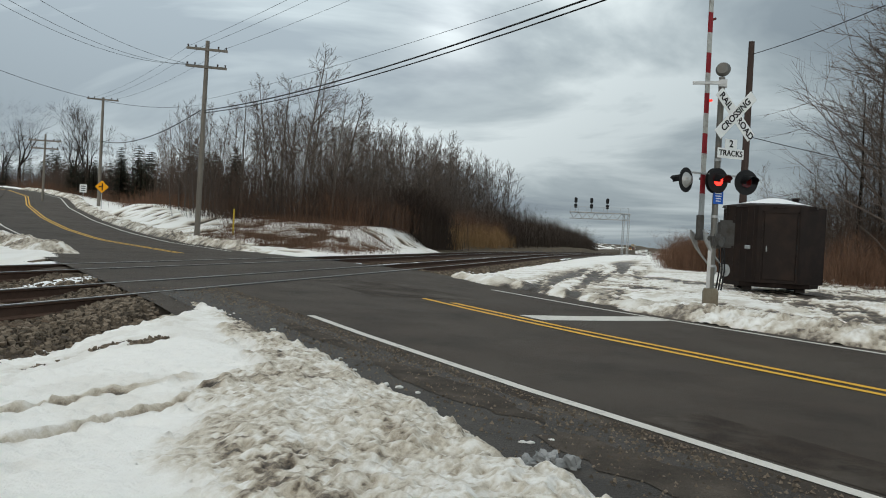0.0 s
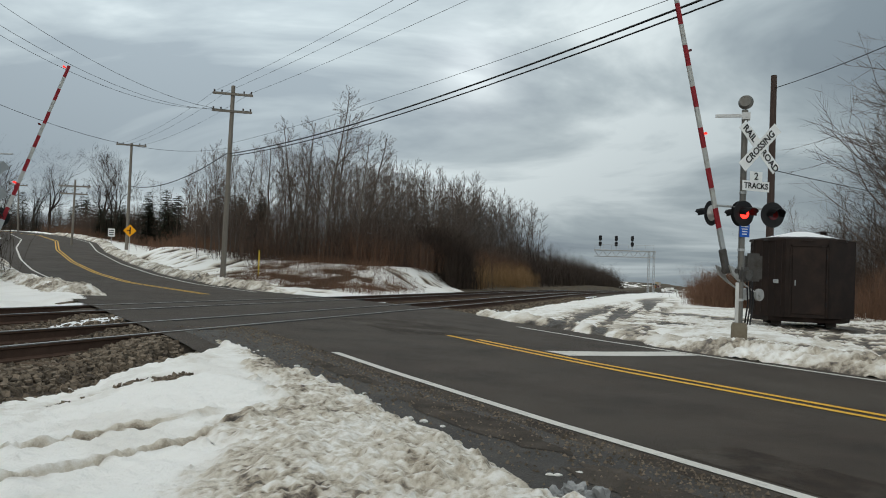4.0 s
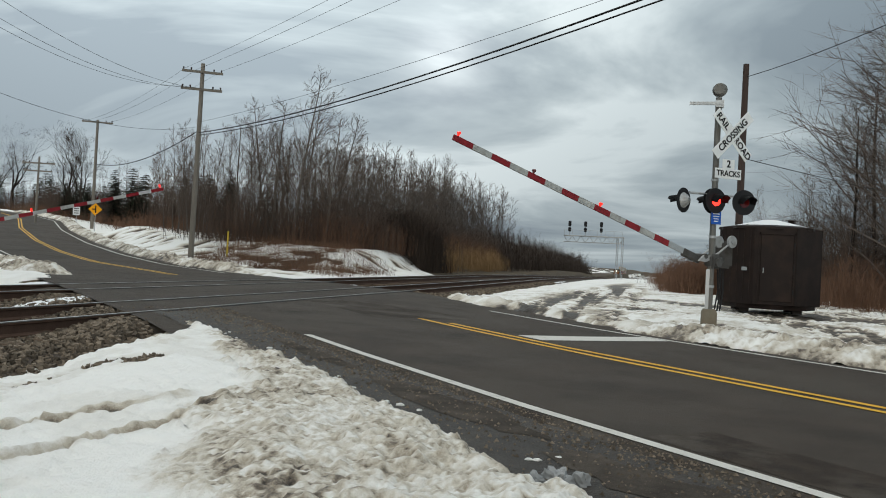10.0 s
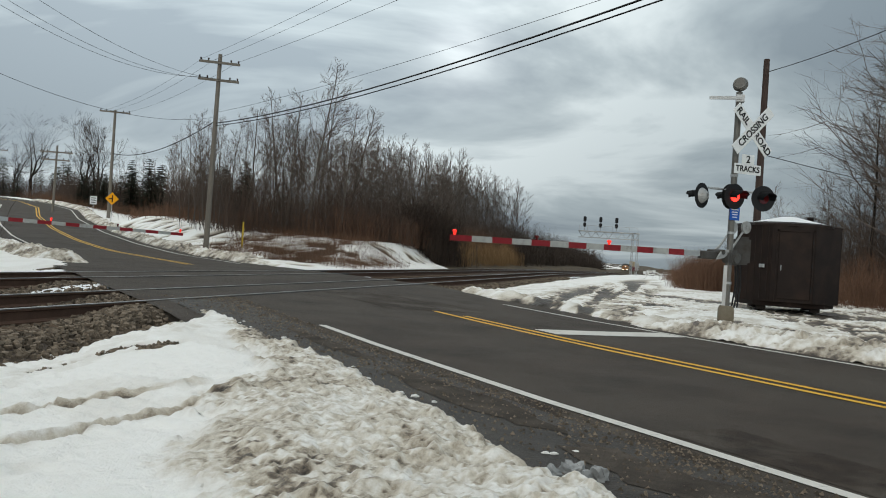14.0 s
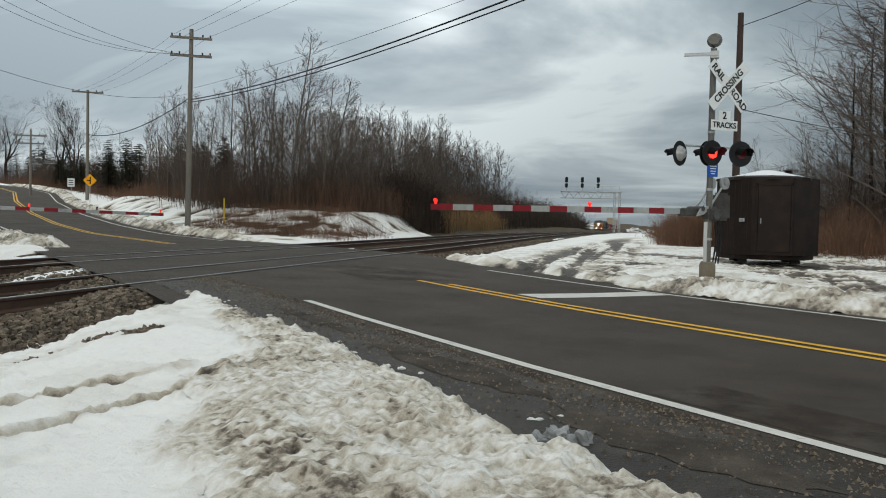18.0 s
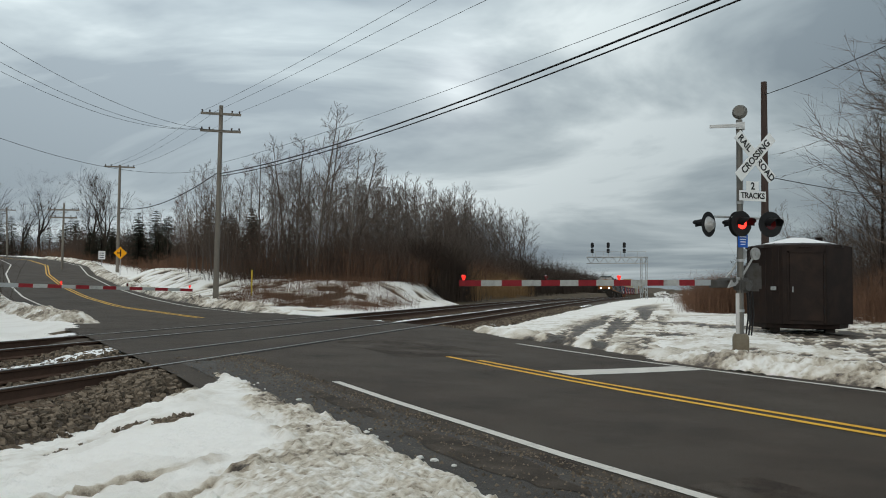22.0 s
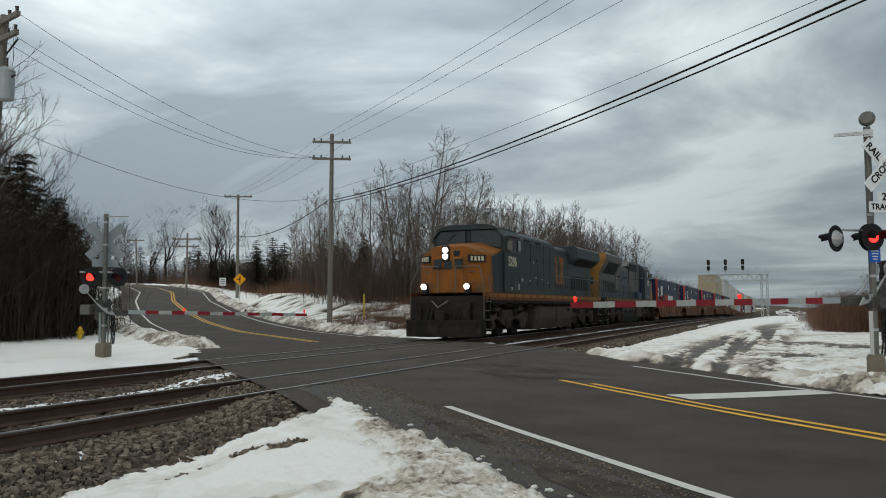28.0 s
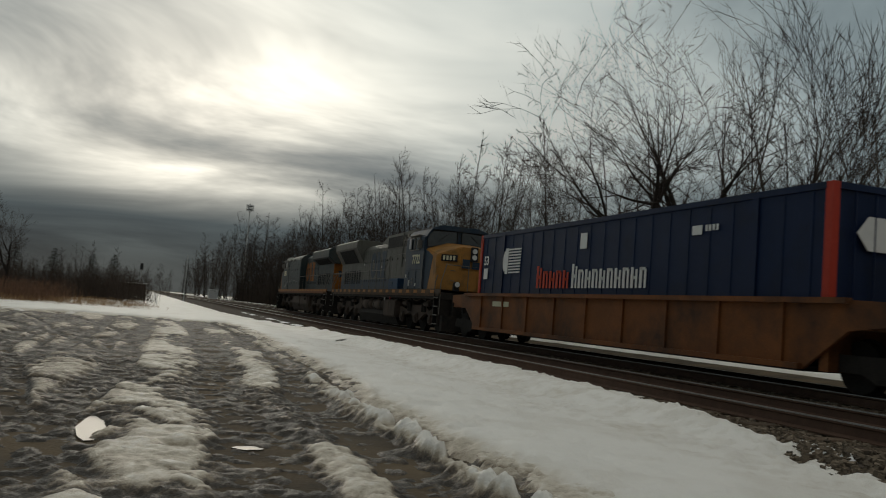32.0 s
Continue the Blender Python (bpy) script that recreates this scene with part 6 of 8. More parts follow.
def forked_tree(seed, clear, leaders, forks, angle, shrink, twig_r, trunk_r, side=0.6, rise=0.10, wob=0.10, levels=7, bole=2.2):
    """Meshes of a leafless hardwood 10 m high: a short trunk that parts into leaders, each forking on into fine twigs."""
    rnd = random.Random(seed)
    TV, TF, CV, CF = [], [], [], []

    def tilt(d, ang):
        u = d.orthogonal().normalized()
        w = d.cross(u)
        az = rnd.uniform(0, 6.283)
        return (d * math.cos(ang) + (u * math.cos(az) + w * math.sin(az)) * math.sin(ang)).normalized()

    def grow(p, d, length, r, level):
        n = 5 if level == 0 else 4 if level < 3 else 2
        end = r * (0.8 if level == 0 else 0.62)
        pts, rads = [p.copy()], [r]
        for i in range(n):
            d = (d + Vector((rnd.gauss(0, wob), rnd.gauss(0, wob), rnd.gauss(0, wob * 0.6) + rise * (level > 0)))).normalized()
            p = p + d * (length / n)
            pts.append(p.copy()); rads.append(r + (end - r) * (i + 1) / n)
        if level >= levels:
            w_ = d.orthogonal().normalized() * twig_r
            q = len(CV)
            for v in (pts[0] - w_, pts[0] + w_, pts[1] + w_ * 0.7, pts[1] - w_ * 0.7, pts[2]):
                CV.append((v.x, v.y, v.z))
            CF.append((q, q + 1, q + 2, q + 3)); CF.append((q + 3, q + 2, q + 4))
            return
        if level < 5:
            tube(TV if level < 3 else CV, TF if level < 3 else CF, pts, [max(twig_r, x) for x in rads], 7 if level == 0 else 5 if level < 3 else 3)
        else:
            strip(CV, CF, pts, [max(twig_r, x) for x in rads])
        for c in range(leaders if level == 0 else forks):
            a = radians(angle) * rnd.uniform(0.55, 1.25) * (0.35 if c == 0 and level > 0 else 1.0)
            grow(p, tilt(d, a), length * shrink * rnd.uniform(0.8, 1.15) * (clear if level == 0 else 1.0), end * rnd.uniform(0.68, 0.9) * (1 if c == 0 else 0.85), level + 1)
        if level > 0:
            for i in range(1, n):
                if rnd.random() < side:
                    grow(pts[i], tilt(d, radians(rnd.uniform(35, 65))), length * rnd.uniform(0.4, 0.62), max(twig_r, rads[i] * 0.42), min(level + 2, levels))

    grow(Vector((0, 0, 0)), Vector((rnd.gauss(0, .04), rnd.gauss(0, .04), 1)).normalized(), bole, trunk_r, 0)
    top = max(v[2] for v in CV)
    k = 10.0 / top
    return ([(x * k, y * k, z * k - 0.1) for x, y, z in TV], TF), ([(x * k, y * k, z * k - 0.1) for x, y, z in CV], CF)


def slim_tree(seed, boughs, trunk_r, low, reach_out, twig_r, lift=42, sub=6, fine=5):
    """Meshes of a slender leafless tree 10 m high: one leader with ascending boughs that bear short curved twigs."""
    rnd = random.Random(seed)
    TV, TF, CV, CF = [], [], [], []

    def run(p, d, length, r, n, up, wob):
        pts, rads = [p.copy()], [r]
        for i in range(n):
            d = (d + Vector((rnd.gauss(0, wob), rnd.gauss(0, wob), up + rnd.gauss(0, wob * 0.5)))).normalized()
            p = p + d * (length / n)
            pts.append(p.copy()); rads.append(max(twig_r * 0.5, r * (1 - 0.8 * (i + 1) / n)))
        return pts, rads

    def along(pts, t):
        n = len(pts) - 1
        i = min(int(t * n), n - 1)
        return pts[i].lerp(pts[i + 1], t * n - i), (pts[i + 1] - pts[i]).normalized()

    def turned(d, ang):
        u = d.orthogonal().normalized()
        w = d.cross(u)
        az = rnd.uniform(0, 6.283)
        return (d * math.cos(ang) + (u * math.cos(az) + w * math.sin(az)) * math.sin(ang)).normalized()

    stem, srad = run(Vector((0, 0, -0.1)), Vector((rnd.gauss(0, .04), rnd.gauss(0, .04), 1)), 10.0, trunk_r, 9, 0.02, 0.035)
    tube(TV, TF, stem, srad, 6)
    for b in range(boughs):
        t = low + (0.97 - low) * ((b + rnd.random()) / boughs) ** 0.9
        p, ax = along(stem, t)
        ln = reach_out * (1.15 - t) * rnd.uniform(0.6, 1.25) + 0.35
        pts, rads = run(p, turned(ax, radians(lift * rnd.uniform(0.7, 1.35))), ln, max(twig_r * 1.3, trunk_r * (1 - t) * 0.5), 5, 0.07, 0.10)
        tube(CV, CF, pts, rads, 4 if b < 6 else 3)
        for c in range(sub):
            t2 = 0.2 + 0.8 * (c + rnd.random()) / sub
            q, a2 = along(pts, t2)
            l2 = ln * rnd.uniform(0.28, 0.55) * (1.2 - 0.5 * t2)
            p2, r2 = run(q, turned(a2, radians(rnd.uniform(25, 55))), l2, twig_r * 1.1, 3, 0.06, 0.13)
            strip(CV, CF, p2, [r * 1.15 for r in r2])
            for e in range(fine):
                q3, a3 = along(p2, rnd.uniform(0.15, 1.0))
                end = q3 + turned(a3, radians(rnd.uniform(20, 60))) * (l2 * rnd.uniform(0.3, 0.6))
                w = a3.orthogonal().normalized() * twig_r * 0.8
                k = len(CV)
                for v in (q3 - w, q3 + w, end):
                    CV.append((v.x, v.y, v.z))
                CF.append((k, k + 1, k + 2))
    return (TV, TF), (CV, CF)


def tree_thing(label, meshes, bark, twig, group=""):
    (tv, tf), (cv, cf) = meshes
    t = thing("bare_tree", label, "tree", None, group)
    a = new("trunk", mesh_from("trunk", tv, tf, bark, True)); a.parent = t
    b = new("crown", mesh_from("crown", cv, cf, twig)); b.parent = t
    return t


def conifer(seed, height, radius):
    rnd = random.Random(seed)
    t = thing("conifer", "dark green conifer with ragged boughs", "tree", None, "conifers")
    bm = bmn(); rod(bm, (0, 0, -0.2), (0, 0, height), 0.16, 0.02, 7); part("trunk", bm, BARK, t)
    V, F = [], []
    z = height * 0.12
    while z < height * 0.99:
        k = 1 - z / height
        for b in range(rnd.randint(9, 12)):
            az = rnd.uniform(0, 6.283)
            ln = radius * (k ** 0.6) * rnd.uniform(0.55, 1.15) + 0.15
            d = Vector((math.cos(az), math.sin(az), rnd.uniform(-0.25, 0.12)))
            n = max(3, int(ln * 7))
            for i in range(n):
                f = (i + 0.6) / n
                c = Vector((0, 0, z)) + d * (ln * f) + Vector((0, 0, -0.12 * ln * f * f))
                for j in range(4):
                    a2 = az + rnd.choice((-1, 1)) * rnd.uniform(0.3, 1.1)
                    e = Vector((math.cos(a2), math.sin(a2), rnd.uniform(-0.3, 0.25))) * rnd.uniform(0.26, 0.58)
                    w = Vector((-e.y, e.x, rnd.uniform(-.3, .3) * e.length)) * 0.20
                    q = len(V)
                    for p in (c - w, c + e * 0.5 + w * 0.3, c + e, c + w):
                        V.append((p.x, p.y, p.z))
                    F.append((q, q + 1, q + 2, q + 3))
        z += height * 0.035 * rnd.uniform(0.7, 1.3)
    c = new("crown", mesh_from("crown", V, F, NEEDLE)); c.parent = t
    return t


def place(templates, spots, rnd, smin=0.92, smax=1.08, wide=1.0):
    """Sets copies at (x, y, height): each is scaled to that height."""
    for x, y, h in spots:
        src = rnd.choice(templates)
        k = h / 10.0 * rnd.uniform(smin, smax)
        z = float(ground_z(x, y)) - 0.05
        ob = copy_thing(src, pose(x, y, z, rnd.uniform(-3, 3), rnd.uniform(-3, 3), rnd.uniform(0, 360)))
        w = (k if h < 8 else k * 0.92) * wide
        ob.scale = (w, w, k)


def thicket(name, label, templates, spots, rnd, mats=(BARKPALE, TWIG)):
    """One joined stand of trees, each scaled to its height, for those too far back to count."""
    VV, LL, MM, n0 = [], [], [], 0
    for x, y, h in spots:
        (tv, tf), (cv, cf) = rnd.choice(templates)
        k = h / 10.0 * rnd.uniform(0.92, 1.08)
        a = rnd.uniform(0, 6.283)
        P = np.array(tv + cv)
        Q = np.stack([(P[:, 0] * math.cos(a) - P[:, 1] * math.sin(a)) * k + x, (P[:, 0] * math.sin(a) + P[:, 1] * math.cos(a)) * k + y, P[:, 2] * k + float(ground_z(x, y)) - 0.05], -1)
        nt = len(tv)
        LL += [tuple(i + n0 for i in f) for f in tf] + [tuple(i + n0 + nt for i in f) for f in cf]
        MM += [0] * len(tf) + [1] * len(cf)
        VV.append(Q)
        n0 += len(P)
    me = bpy.data.meshes.new(name)
    me.from_pydata(np.concatenate(VV).tolist(), [], LL)
    me.materials.append(mats[0]); me.materials.append(mats[1])
    me.polygons.foreach_set("material_index", MM)
    me.update()
    return tagged(new(name, me), label, "trees", kind="stuff")


rt = random.Random(11)
POPLAR = [tree_thing("slender leafless young tree of the wood", slim_tree(sd, 26, 0.055, 0.16, 2.3, 0.009), BARKPALE, TWIG, "trees of the wood") for sd in (1, 2, 3, 4)]
TALL = [tree_thing("tall leafless tree with fine ascending branches", slim_tree(sd, 30, 0.10, 0.22, 3.3, 0.0085, 46, 8, 6), BARKPALE, TWIG, "tall poplars") for sd in (5, 6, 12)]
BROAD = [tree_thing("broad leafless hardwood with a spreading crown of fine twigs", forked_tree(sd, 1.0, 3, 2, 30, 0.80, 0.007, 0.20, side=0.75, rise=0.06, wob=0.12, levels=8), BARK, TWIG_SILHOUETTE, "broad bare trees") for sd in (7, 8, 9)]
EAST = [tree_thing("dark leafless tree with arching branches and long twigs", slim_tree(sd, 30, 0.11, 0.10, 4.4, 0.0085, 58, 9, 7), BARK, TWIG, "trees behind the hut") for sd in (41, 42, 43)]
PINE = [conifer(s, 10.0, 2.5) for s in (21, 22, 23)]
BIG = [tree_thing("great spreading leafless hardwood with a dense fan of fine twigs", forked_tree(sd, cl, ld, 2, an, 0.81, 0.0085, 0.25, side=0.85, rise=rs_, wob=0.10, levels=8, bole=bo), BARK, TWIG_SILHOUETTE, "great bare trees")
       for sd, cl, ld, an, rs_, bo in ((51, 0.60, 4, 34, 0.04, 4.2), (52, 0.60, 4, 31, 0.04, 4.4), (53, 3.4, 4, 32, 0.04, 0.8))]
ALL_T = POPLAR + TALL + BROAD + EAST + BIG + PINE


def reach(x, y):
    return math.hypot(x, y)


# the wood beyond the line, between the road and the tracks
def wood_edge(y):
    """The wood's border towards the tracks."""
    return float(np.interp(y, [46, 49, 51, 57, 70, 95, 120, 300], [-28, -25.0, -20.8, -18.8, -18.6, -19.4, -20, -26]))


def outline(x, y):
    """Height of the tops, falling away to the north."""
    b = math.degrees(math.atan2(-x, y))
    return reach(x, y) * math.tan(radians(float(np.interp(b, [0, 6, 9, 12, 16, 20, 24, 28, 33, 38, 45], [2.6, 3.4, 4.8, 5.6, 6.1, 6.7, 7.4, 7.2, 6.6, 5.6, 4.6]))))


SPARSE = [slim_tree(sd, 24, 0.06, 0.06, 2.4, 0.011, 46, 5, 5) for sd in (31, 32, 33, 34, 35)]
wood = []
for i in range(330):
    y = rt.uniform(48, 125)
    x = wood_edge(y) - abs(rt.gauss(0, 8)) - rt.uniform(0.6, 3)
    if float(off_road(x, y)) < 8:
        continue
    wood.append((x, y, min(13.0, outline(x, y) * rt.uniform(0.74, 1.06) + 0.5)))
for i in range(80):
    y = rt.uniform(118, 300)
    wood.append((float(bend(y)) - 19 - rt.uniform(0, 12), y, rt.uniform(4.5, 8.0)))
wood.sort(key=lambda p: reach(p[0], p[1]))
place(POPLAR, wood[:85], rt)
thicket("wood", "hazy grey-brown leafless wood behind the front trees", SPARSE, wood[85:], rt)
place(TALL, [(-23.0, 51.4, 12.0), (-20.9, 52.0, 9.0), (-23.6, 54.0, 10.6), (-25.2, 53.0, 9.9), (-26.6, 55.0, 9.9), (-22.3, 56.5, 9.6), (-28.4, 54, 8.4)], rt, 0.98, 1.02, 1.15)
place(BROAD, [(-79, 104, 15.5), (-82.5, 105, 14), (-98, 113, 14.5), (-104, 116, 13), (-110, 116, 13)], rt)
place(POPLAR, [(-36 - 2.0 * i + rt.uniform(-2, 2), 62 + 2.0 * i + rt.uniform(-2, 5), rt.uniform(6, 8.2)) for i in range(16)], rt)
place(PINE, [(-34 - 2.6 * i + rt.uniform(-1, 1), 62 + 2.2 * i + rt.uniform(0, 4), rt.uniform(4.2, 6.2)) for i in range(28)], rt)
place(PINE, [(-33 - 2.4 * i + rt.uniform(-1, 1), 59 + 2.0 * i + rt.uniform(0, 3), rt.uniform(3.5, 5.2)) for i in range(18)], rt)
place(PINE, [(-29.5, 55, 4.6), (-27.5, 57, 4.0), (-44, 78, 6.2), (-46.5, 82, 6.5), (-90, 101, 5.5), (-94, 103, 6.2), (-99, 106, 5.8), (-103, 107, 5.4)], rt)
# trees by the hut and along the eastern side
place(BROAD, [(8.6, 60, 6.5), (4.2, 74, 4.6)], rt)
place(POPLAR, [(7.4, 45, 6.5), (8.0, 49, 7.5), (6.6, 53, 6.0), (16.5, 43, 13), (12.9, 50, 12)], rt)
place(EAST, [(9.6, 39.5, 10.6), (11.2, 41.5, 12.6), (12.4, 39.0, 14.6), (13.8, 42.0, 16.5), (10.4, 44.5, 10.8), (14.6, 39.5, 16.5), (8.9, 43.0, 8.6), (12.0, 46.0, 12.6), (15.8, 42.0, 16.5), (13.2, 36.6, 14.6), (11.6, 37.0, 12.0), (17.0, 39.0, 16.0), (11.4, 34.6, 11.6), (12.6, 41.0, 15.0)], rt, 0.97, 1.05, 1.25)
thicket("east_wood", "dense grey-brown bare trees behind the hut", SPARSE, [(9.5 + rt.uniform(0, 15) + 0.12 * (y0 - 42), y0, rt.uniform(7, 11)) for y0 in [rt.uniform(44, 66) for i in range(36)]], rt, (BARK, TWIG_SILHOUETTE))
# the near western verge south of the road
place(PINE, [(-33.5, 14.5, 10.0), (-35.5, 12.2, 11.6), (-34.8, 19.5, 9.5), (-38, 12.5, 12.3), (-37.5, 17, 12)], rt)
place(PINE, [(-31.5, 24.6, 9.6), (-30.9, 25.4, 9.2), (-30.6, 26.0, 8.0), (-29.9, 26.8, 6.4), (-29.6, 27.3, 5.2), (-29.2, 27.6, 4.2), (-32.6, 22.4, 9.8)], rt)
place(BROAD, [(-30.2, 25.6, 9.0), (-29.0, 27.0, 7.4), (-31.4, 23.6, 10.4), (-29.6, 24.6, 8.0), (-28.6, 20.4, 8.6), (-30.2, 27.6, 6.2), (-30.6, 28.6, 6.4), (-31.2, 29.6, 5.6), (-33.0, 31.0, 6.2)], rt)
place(PINE, [(-31.6, 29.2, 5.4), (-31.0, 28.4, 6.2), (-33.2, 30.4, 6.6), (-32.4, 27.6, 8.0), (-31.6, 30.6, 5.4), (-32.6, 31.2, 5.8), (-30.6, 29.8, 4.4), (-30.2, 28.0, 6.6), (-30.0, 25.6, 8.4)], rt)
place(EAST, [(-30.0, 25.0, 8.2), (-29.4, 26.4, 6.8), (-28.8, 22.6, 8.4)], rt)
place(POPLAR, [(-26.5, 17, 8), (-31, 27, 8), (-24.8, 12, 7), (-27, 5, 9), (-29, 2, 9)], rt)
place(TALL, [(-30, 22.6, 14.2), (-44, 9, 16.8), (-41, 5, 13)], rt)
# the row south of the crossing, along the far side of the line
place(BROAD, [(-19.2, -40.8, 11.5), (-18.8, -48, 10.5), (-27.5, -12.2, 12.5), (-28.8, -9, 12.5), (-19.5, -57, 10.0), (-21, -36, 9.5)], rt)
place([BIG[0]], [(-19.3, -29.4, 14.6)], rt, 1.0, 1.03, 1.0)
place([BIG[1]], [(-20.3, -29.1, 14.8)], rt, 1.0, 1.03, 1.0)
place([BIG[2]], [(-22.4, -28.0, 16.4), (-23.6, -27.0, 15.0)], rt, 1.0, 1.03, 0.9)
place(TALL, [(-26.7, -25.7, 11.0)], rt)
south = []
for i in range(120):
    y = -rt.uniform(30, 190)
    south.append((-18.0 - abs(rt.gauss(0, 4)) - max(0, (y + 40) * 0.5), y, rt.uniform(9.5, 13.5)))
for i in range(70):
    south.append((-16.5 - abs(rt.gauss(0, 5)), -rt.uniform(150, 420), rt.uniform(12, 18)))
# coloured dark to stand as a silhouette against the bright southern sky
thicket("south_wood", "dark leafless trees receding along the line", SPARSE, south, rt, (BARK, TWIG_SILHOUETTE))
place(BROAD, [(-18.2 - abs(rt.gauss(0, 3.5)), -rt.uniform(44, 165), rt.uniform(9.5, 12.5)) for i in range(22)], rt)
place(POPLAR, [(-29.5, -23.5, 9.4), (-31, -21.5, 9.0), (-33, -20, 8.6), (-30, -27, 8.4), (-33, -15, 8.5)], rt)
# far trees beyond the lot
thicket("distant_trees", "low dark bare trees beyond the lot", SPARSE, [(3 + rt.uniform(0, 50), -rt.uniform(92, 118), rt.uniform(4.5, 6.6)) for i in range(62)] + [(-5 + rt.uniform(0, 9), -rt.uniform(150, 190), rt.uniform(4, 6)) for i in range(22)], rt, (BARK, TWIG_SILHOUETTE))
place(PINE, [(3.2, -97, 4.6), (5.6, -101, 4.4), (9.5, -99, 5.0), (14, -104, 5.4)], rt)
place(BROAD, [(8.3, -59.4, 7.8)], rt)
for src in ALL_T:
    for o in (*src.children_recursive, src):
        bpy.data.objects.remove(o)


# ---- brush and reeds ----
def brush(name, label, spots, material, hmin, hmax, stems, spread, thick=0.012, fan=0.45):
    rnd = random.Random(len(spots) * 7 + stems)
    V, F = [], []
    for x, y, k in spots:
        z0 = float(ground_z(x, y))
        for i in range(stems):
            bx, by_ = x + rnd.gauss(0, spread), y + rnd.gauss(0, spread)
            h = rnd.uniform(hmin, hmax) * k
            a = rnd.uniform(0, 6.283)
            lean = abs(rnd.gauss(0, fan)) * h
            tip = Vector((bx + math.cos(a) * lean, by_ + math.sin(a) * lean, z0 + h))
            p = Vector((bx, by_, z0 - 0.05))
            mid = p.lerp(tip, 0.5) + Vector((rnd.gauss(0, .08), rnd.gauss(0, .08), 0.08 * h))
            w = Vector((math.sin(a), -math.cos(a), 0)) * thick
            q = len(V)
            for v in (p - w, p + w, mid + w * 0.7, mid - w * 0.7, tip):
                V.append((v.x, v.y, v.z))
            F.append((q, q + 1, q + 2, q + 3)); F.append((q + 3, q + 2, q + 4))
            for s in range(4):
                e = mid.lerp(tip, rnd.uniform(0, .6))
                a2 = rnd.uniform(0, 6.283)
                t2 = e + Vector((math.cos(a2), math.sin(a2), rnd.uniform(.3, 1.2))) * (h * 0.25)
                q = len(V)
                for v in (e - w * 0.6, e + w * 0.6, t2):
                    V.append((v.x, v.y, v.z))
                F.append((q, q + 1, q + 2))
    ob = new(name, mesh_from(name, V, F, material))
    return tagged(ob, label, "brush", kind="stuff")


rb2 = random.Random(5)
sp = []
for i in range(520):
    y = rb2.uniform(48, 190)
    if y < 120:
        x = wood_edge(y) - abs(rb2.gauss(0, 3.5))
    else:
        x = float(bend(y)) - 18.5 - abs(rb2.gauss(0, 4))
    if float(off_road(x, y)) > 8:
        sp.append((x, y, rb2.uniform(0.6, 1.2)))
brush("undergrowth", "tangled grey-brown leafless undergrowth below the wood", sp, THICKET, 0.9, 3.8, 76, 0.9, 0.010)
sp = [(wood_edge(y0 := rb2.uniform(49, 105)) + rb2.uniform(-2.4, 0.8), y0, rb2.uniform(0.5, 1.2)) for i in range(230)]
brush("brush", "reddish-brown bushes at the foot of the wood", sp, BRUSH, 0.6, 2.4, 80, 0.6, 0.008)
sp = [(float(bend(y0)) - 15.6 - abs(rb2.gauss(0, 2.5)), y0, rb2.uniform(0.7, 1.3)) for y0 in [rb2.uniform(96, 260) for i in range(230)]]
brush("undergrowth", "low dark brush running on beside the line", sp, THICKET_DARK, 0.8, 3.2, 50, 1.1, 0.018)
sp = [(float(bend(y0)) - 17.5 - abs(rb2.gauss(0, 4)), y0, rb2.uniform(0.7, 1.1)) for y0 in [rb2.uniform(105, 270) for i in range(120)]]
brush("undergrowth", "grey-brown scrub trees receding beside the line", sp, THICKET_DARK, 2.0, 6.2, 60, 1.6, 0.022, 0.25)
sp = [(-17.6 + rb2.gauss(0, 0.8), 61.5 + rb2.gauss(0, 0.8), rb2.uniform(0.75, 1.1)) for i in range(34)]
brush("dark_bush", "round dense dark bush at the end of the wood", sp, THICKET_DARK, 0.8, 4.3, 110, 0.7, 0.014, 0.35)
sp = [(float(bend(y0)) - 15.9 - rb2.uniform(0, 2.4), y0, rb2.uniform(0.7, 1.1)) for y0 in [rb2.uniform(64, 98) for i in range(110)]]
brush("reeds", "dry tan reeds beside the tracks", sp, REED, 0.9, 1.9, 60, 0.5, 0.012, 0.12)
sp = []
for i in range(260):
    s0, off = rb2.uniform(62, 135), 8.5 + abs(rb2.gauss(0, 4))
    x, y = road_xy(s0, off)
    sp.append((float(x), float(y), rb2.uniform(0.5, 1.0)))
sp2 = []
for i in range(260):
    s0, off = rb2.uniform(64, 165), 10.5 + abs(rb2.gauss(0, 5))
    x, y = road_xy(s0, off)
    sp2.append((float(x), float(y), rb2.uniform(0.5, 1.2)))
brush("undergrowth", "dense brown thicket behind the roadside brush", sp2, THICKET, 1.2, 4.6, 64, 1.1, 0.014, 0.3)
brush("hedgerow", "low reddish-brown brush along the road", sp, BRUSH, 0.5, 1.6, 50, 0.9, 0.012)
sp = [(rb2.uniform(0.9, 5.0) + 0.03 * (y0 - 44), y0, rb2.uniform(0.35, 1.05)) for y0 in [rb2.uniform(43, 58) for i in range(150)]]
brush("brush", "dense reddish-brown bush mass beside the signal mast", sp, BRUSH, 0.8, 2.4, 110, 0.55, 0.008)
sp = [(0.3 + rb2.uniform(0, 4.0) + 0.02 * (y0 - 60), y0, rb2.uniform(0.6, 1.0)) for y0 in [rb2.uniform(60, 120) for i in range(70)]]
brush("brush", "low brown scrub receding beside the line", sp, BRUSH, 0.6, 1.8, 60, 0.8, 0.012)
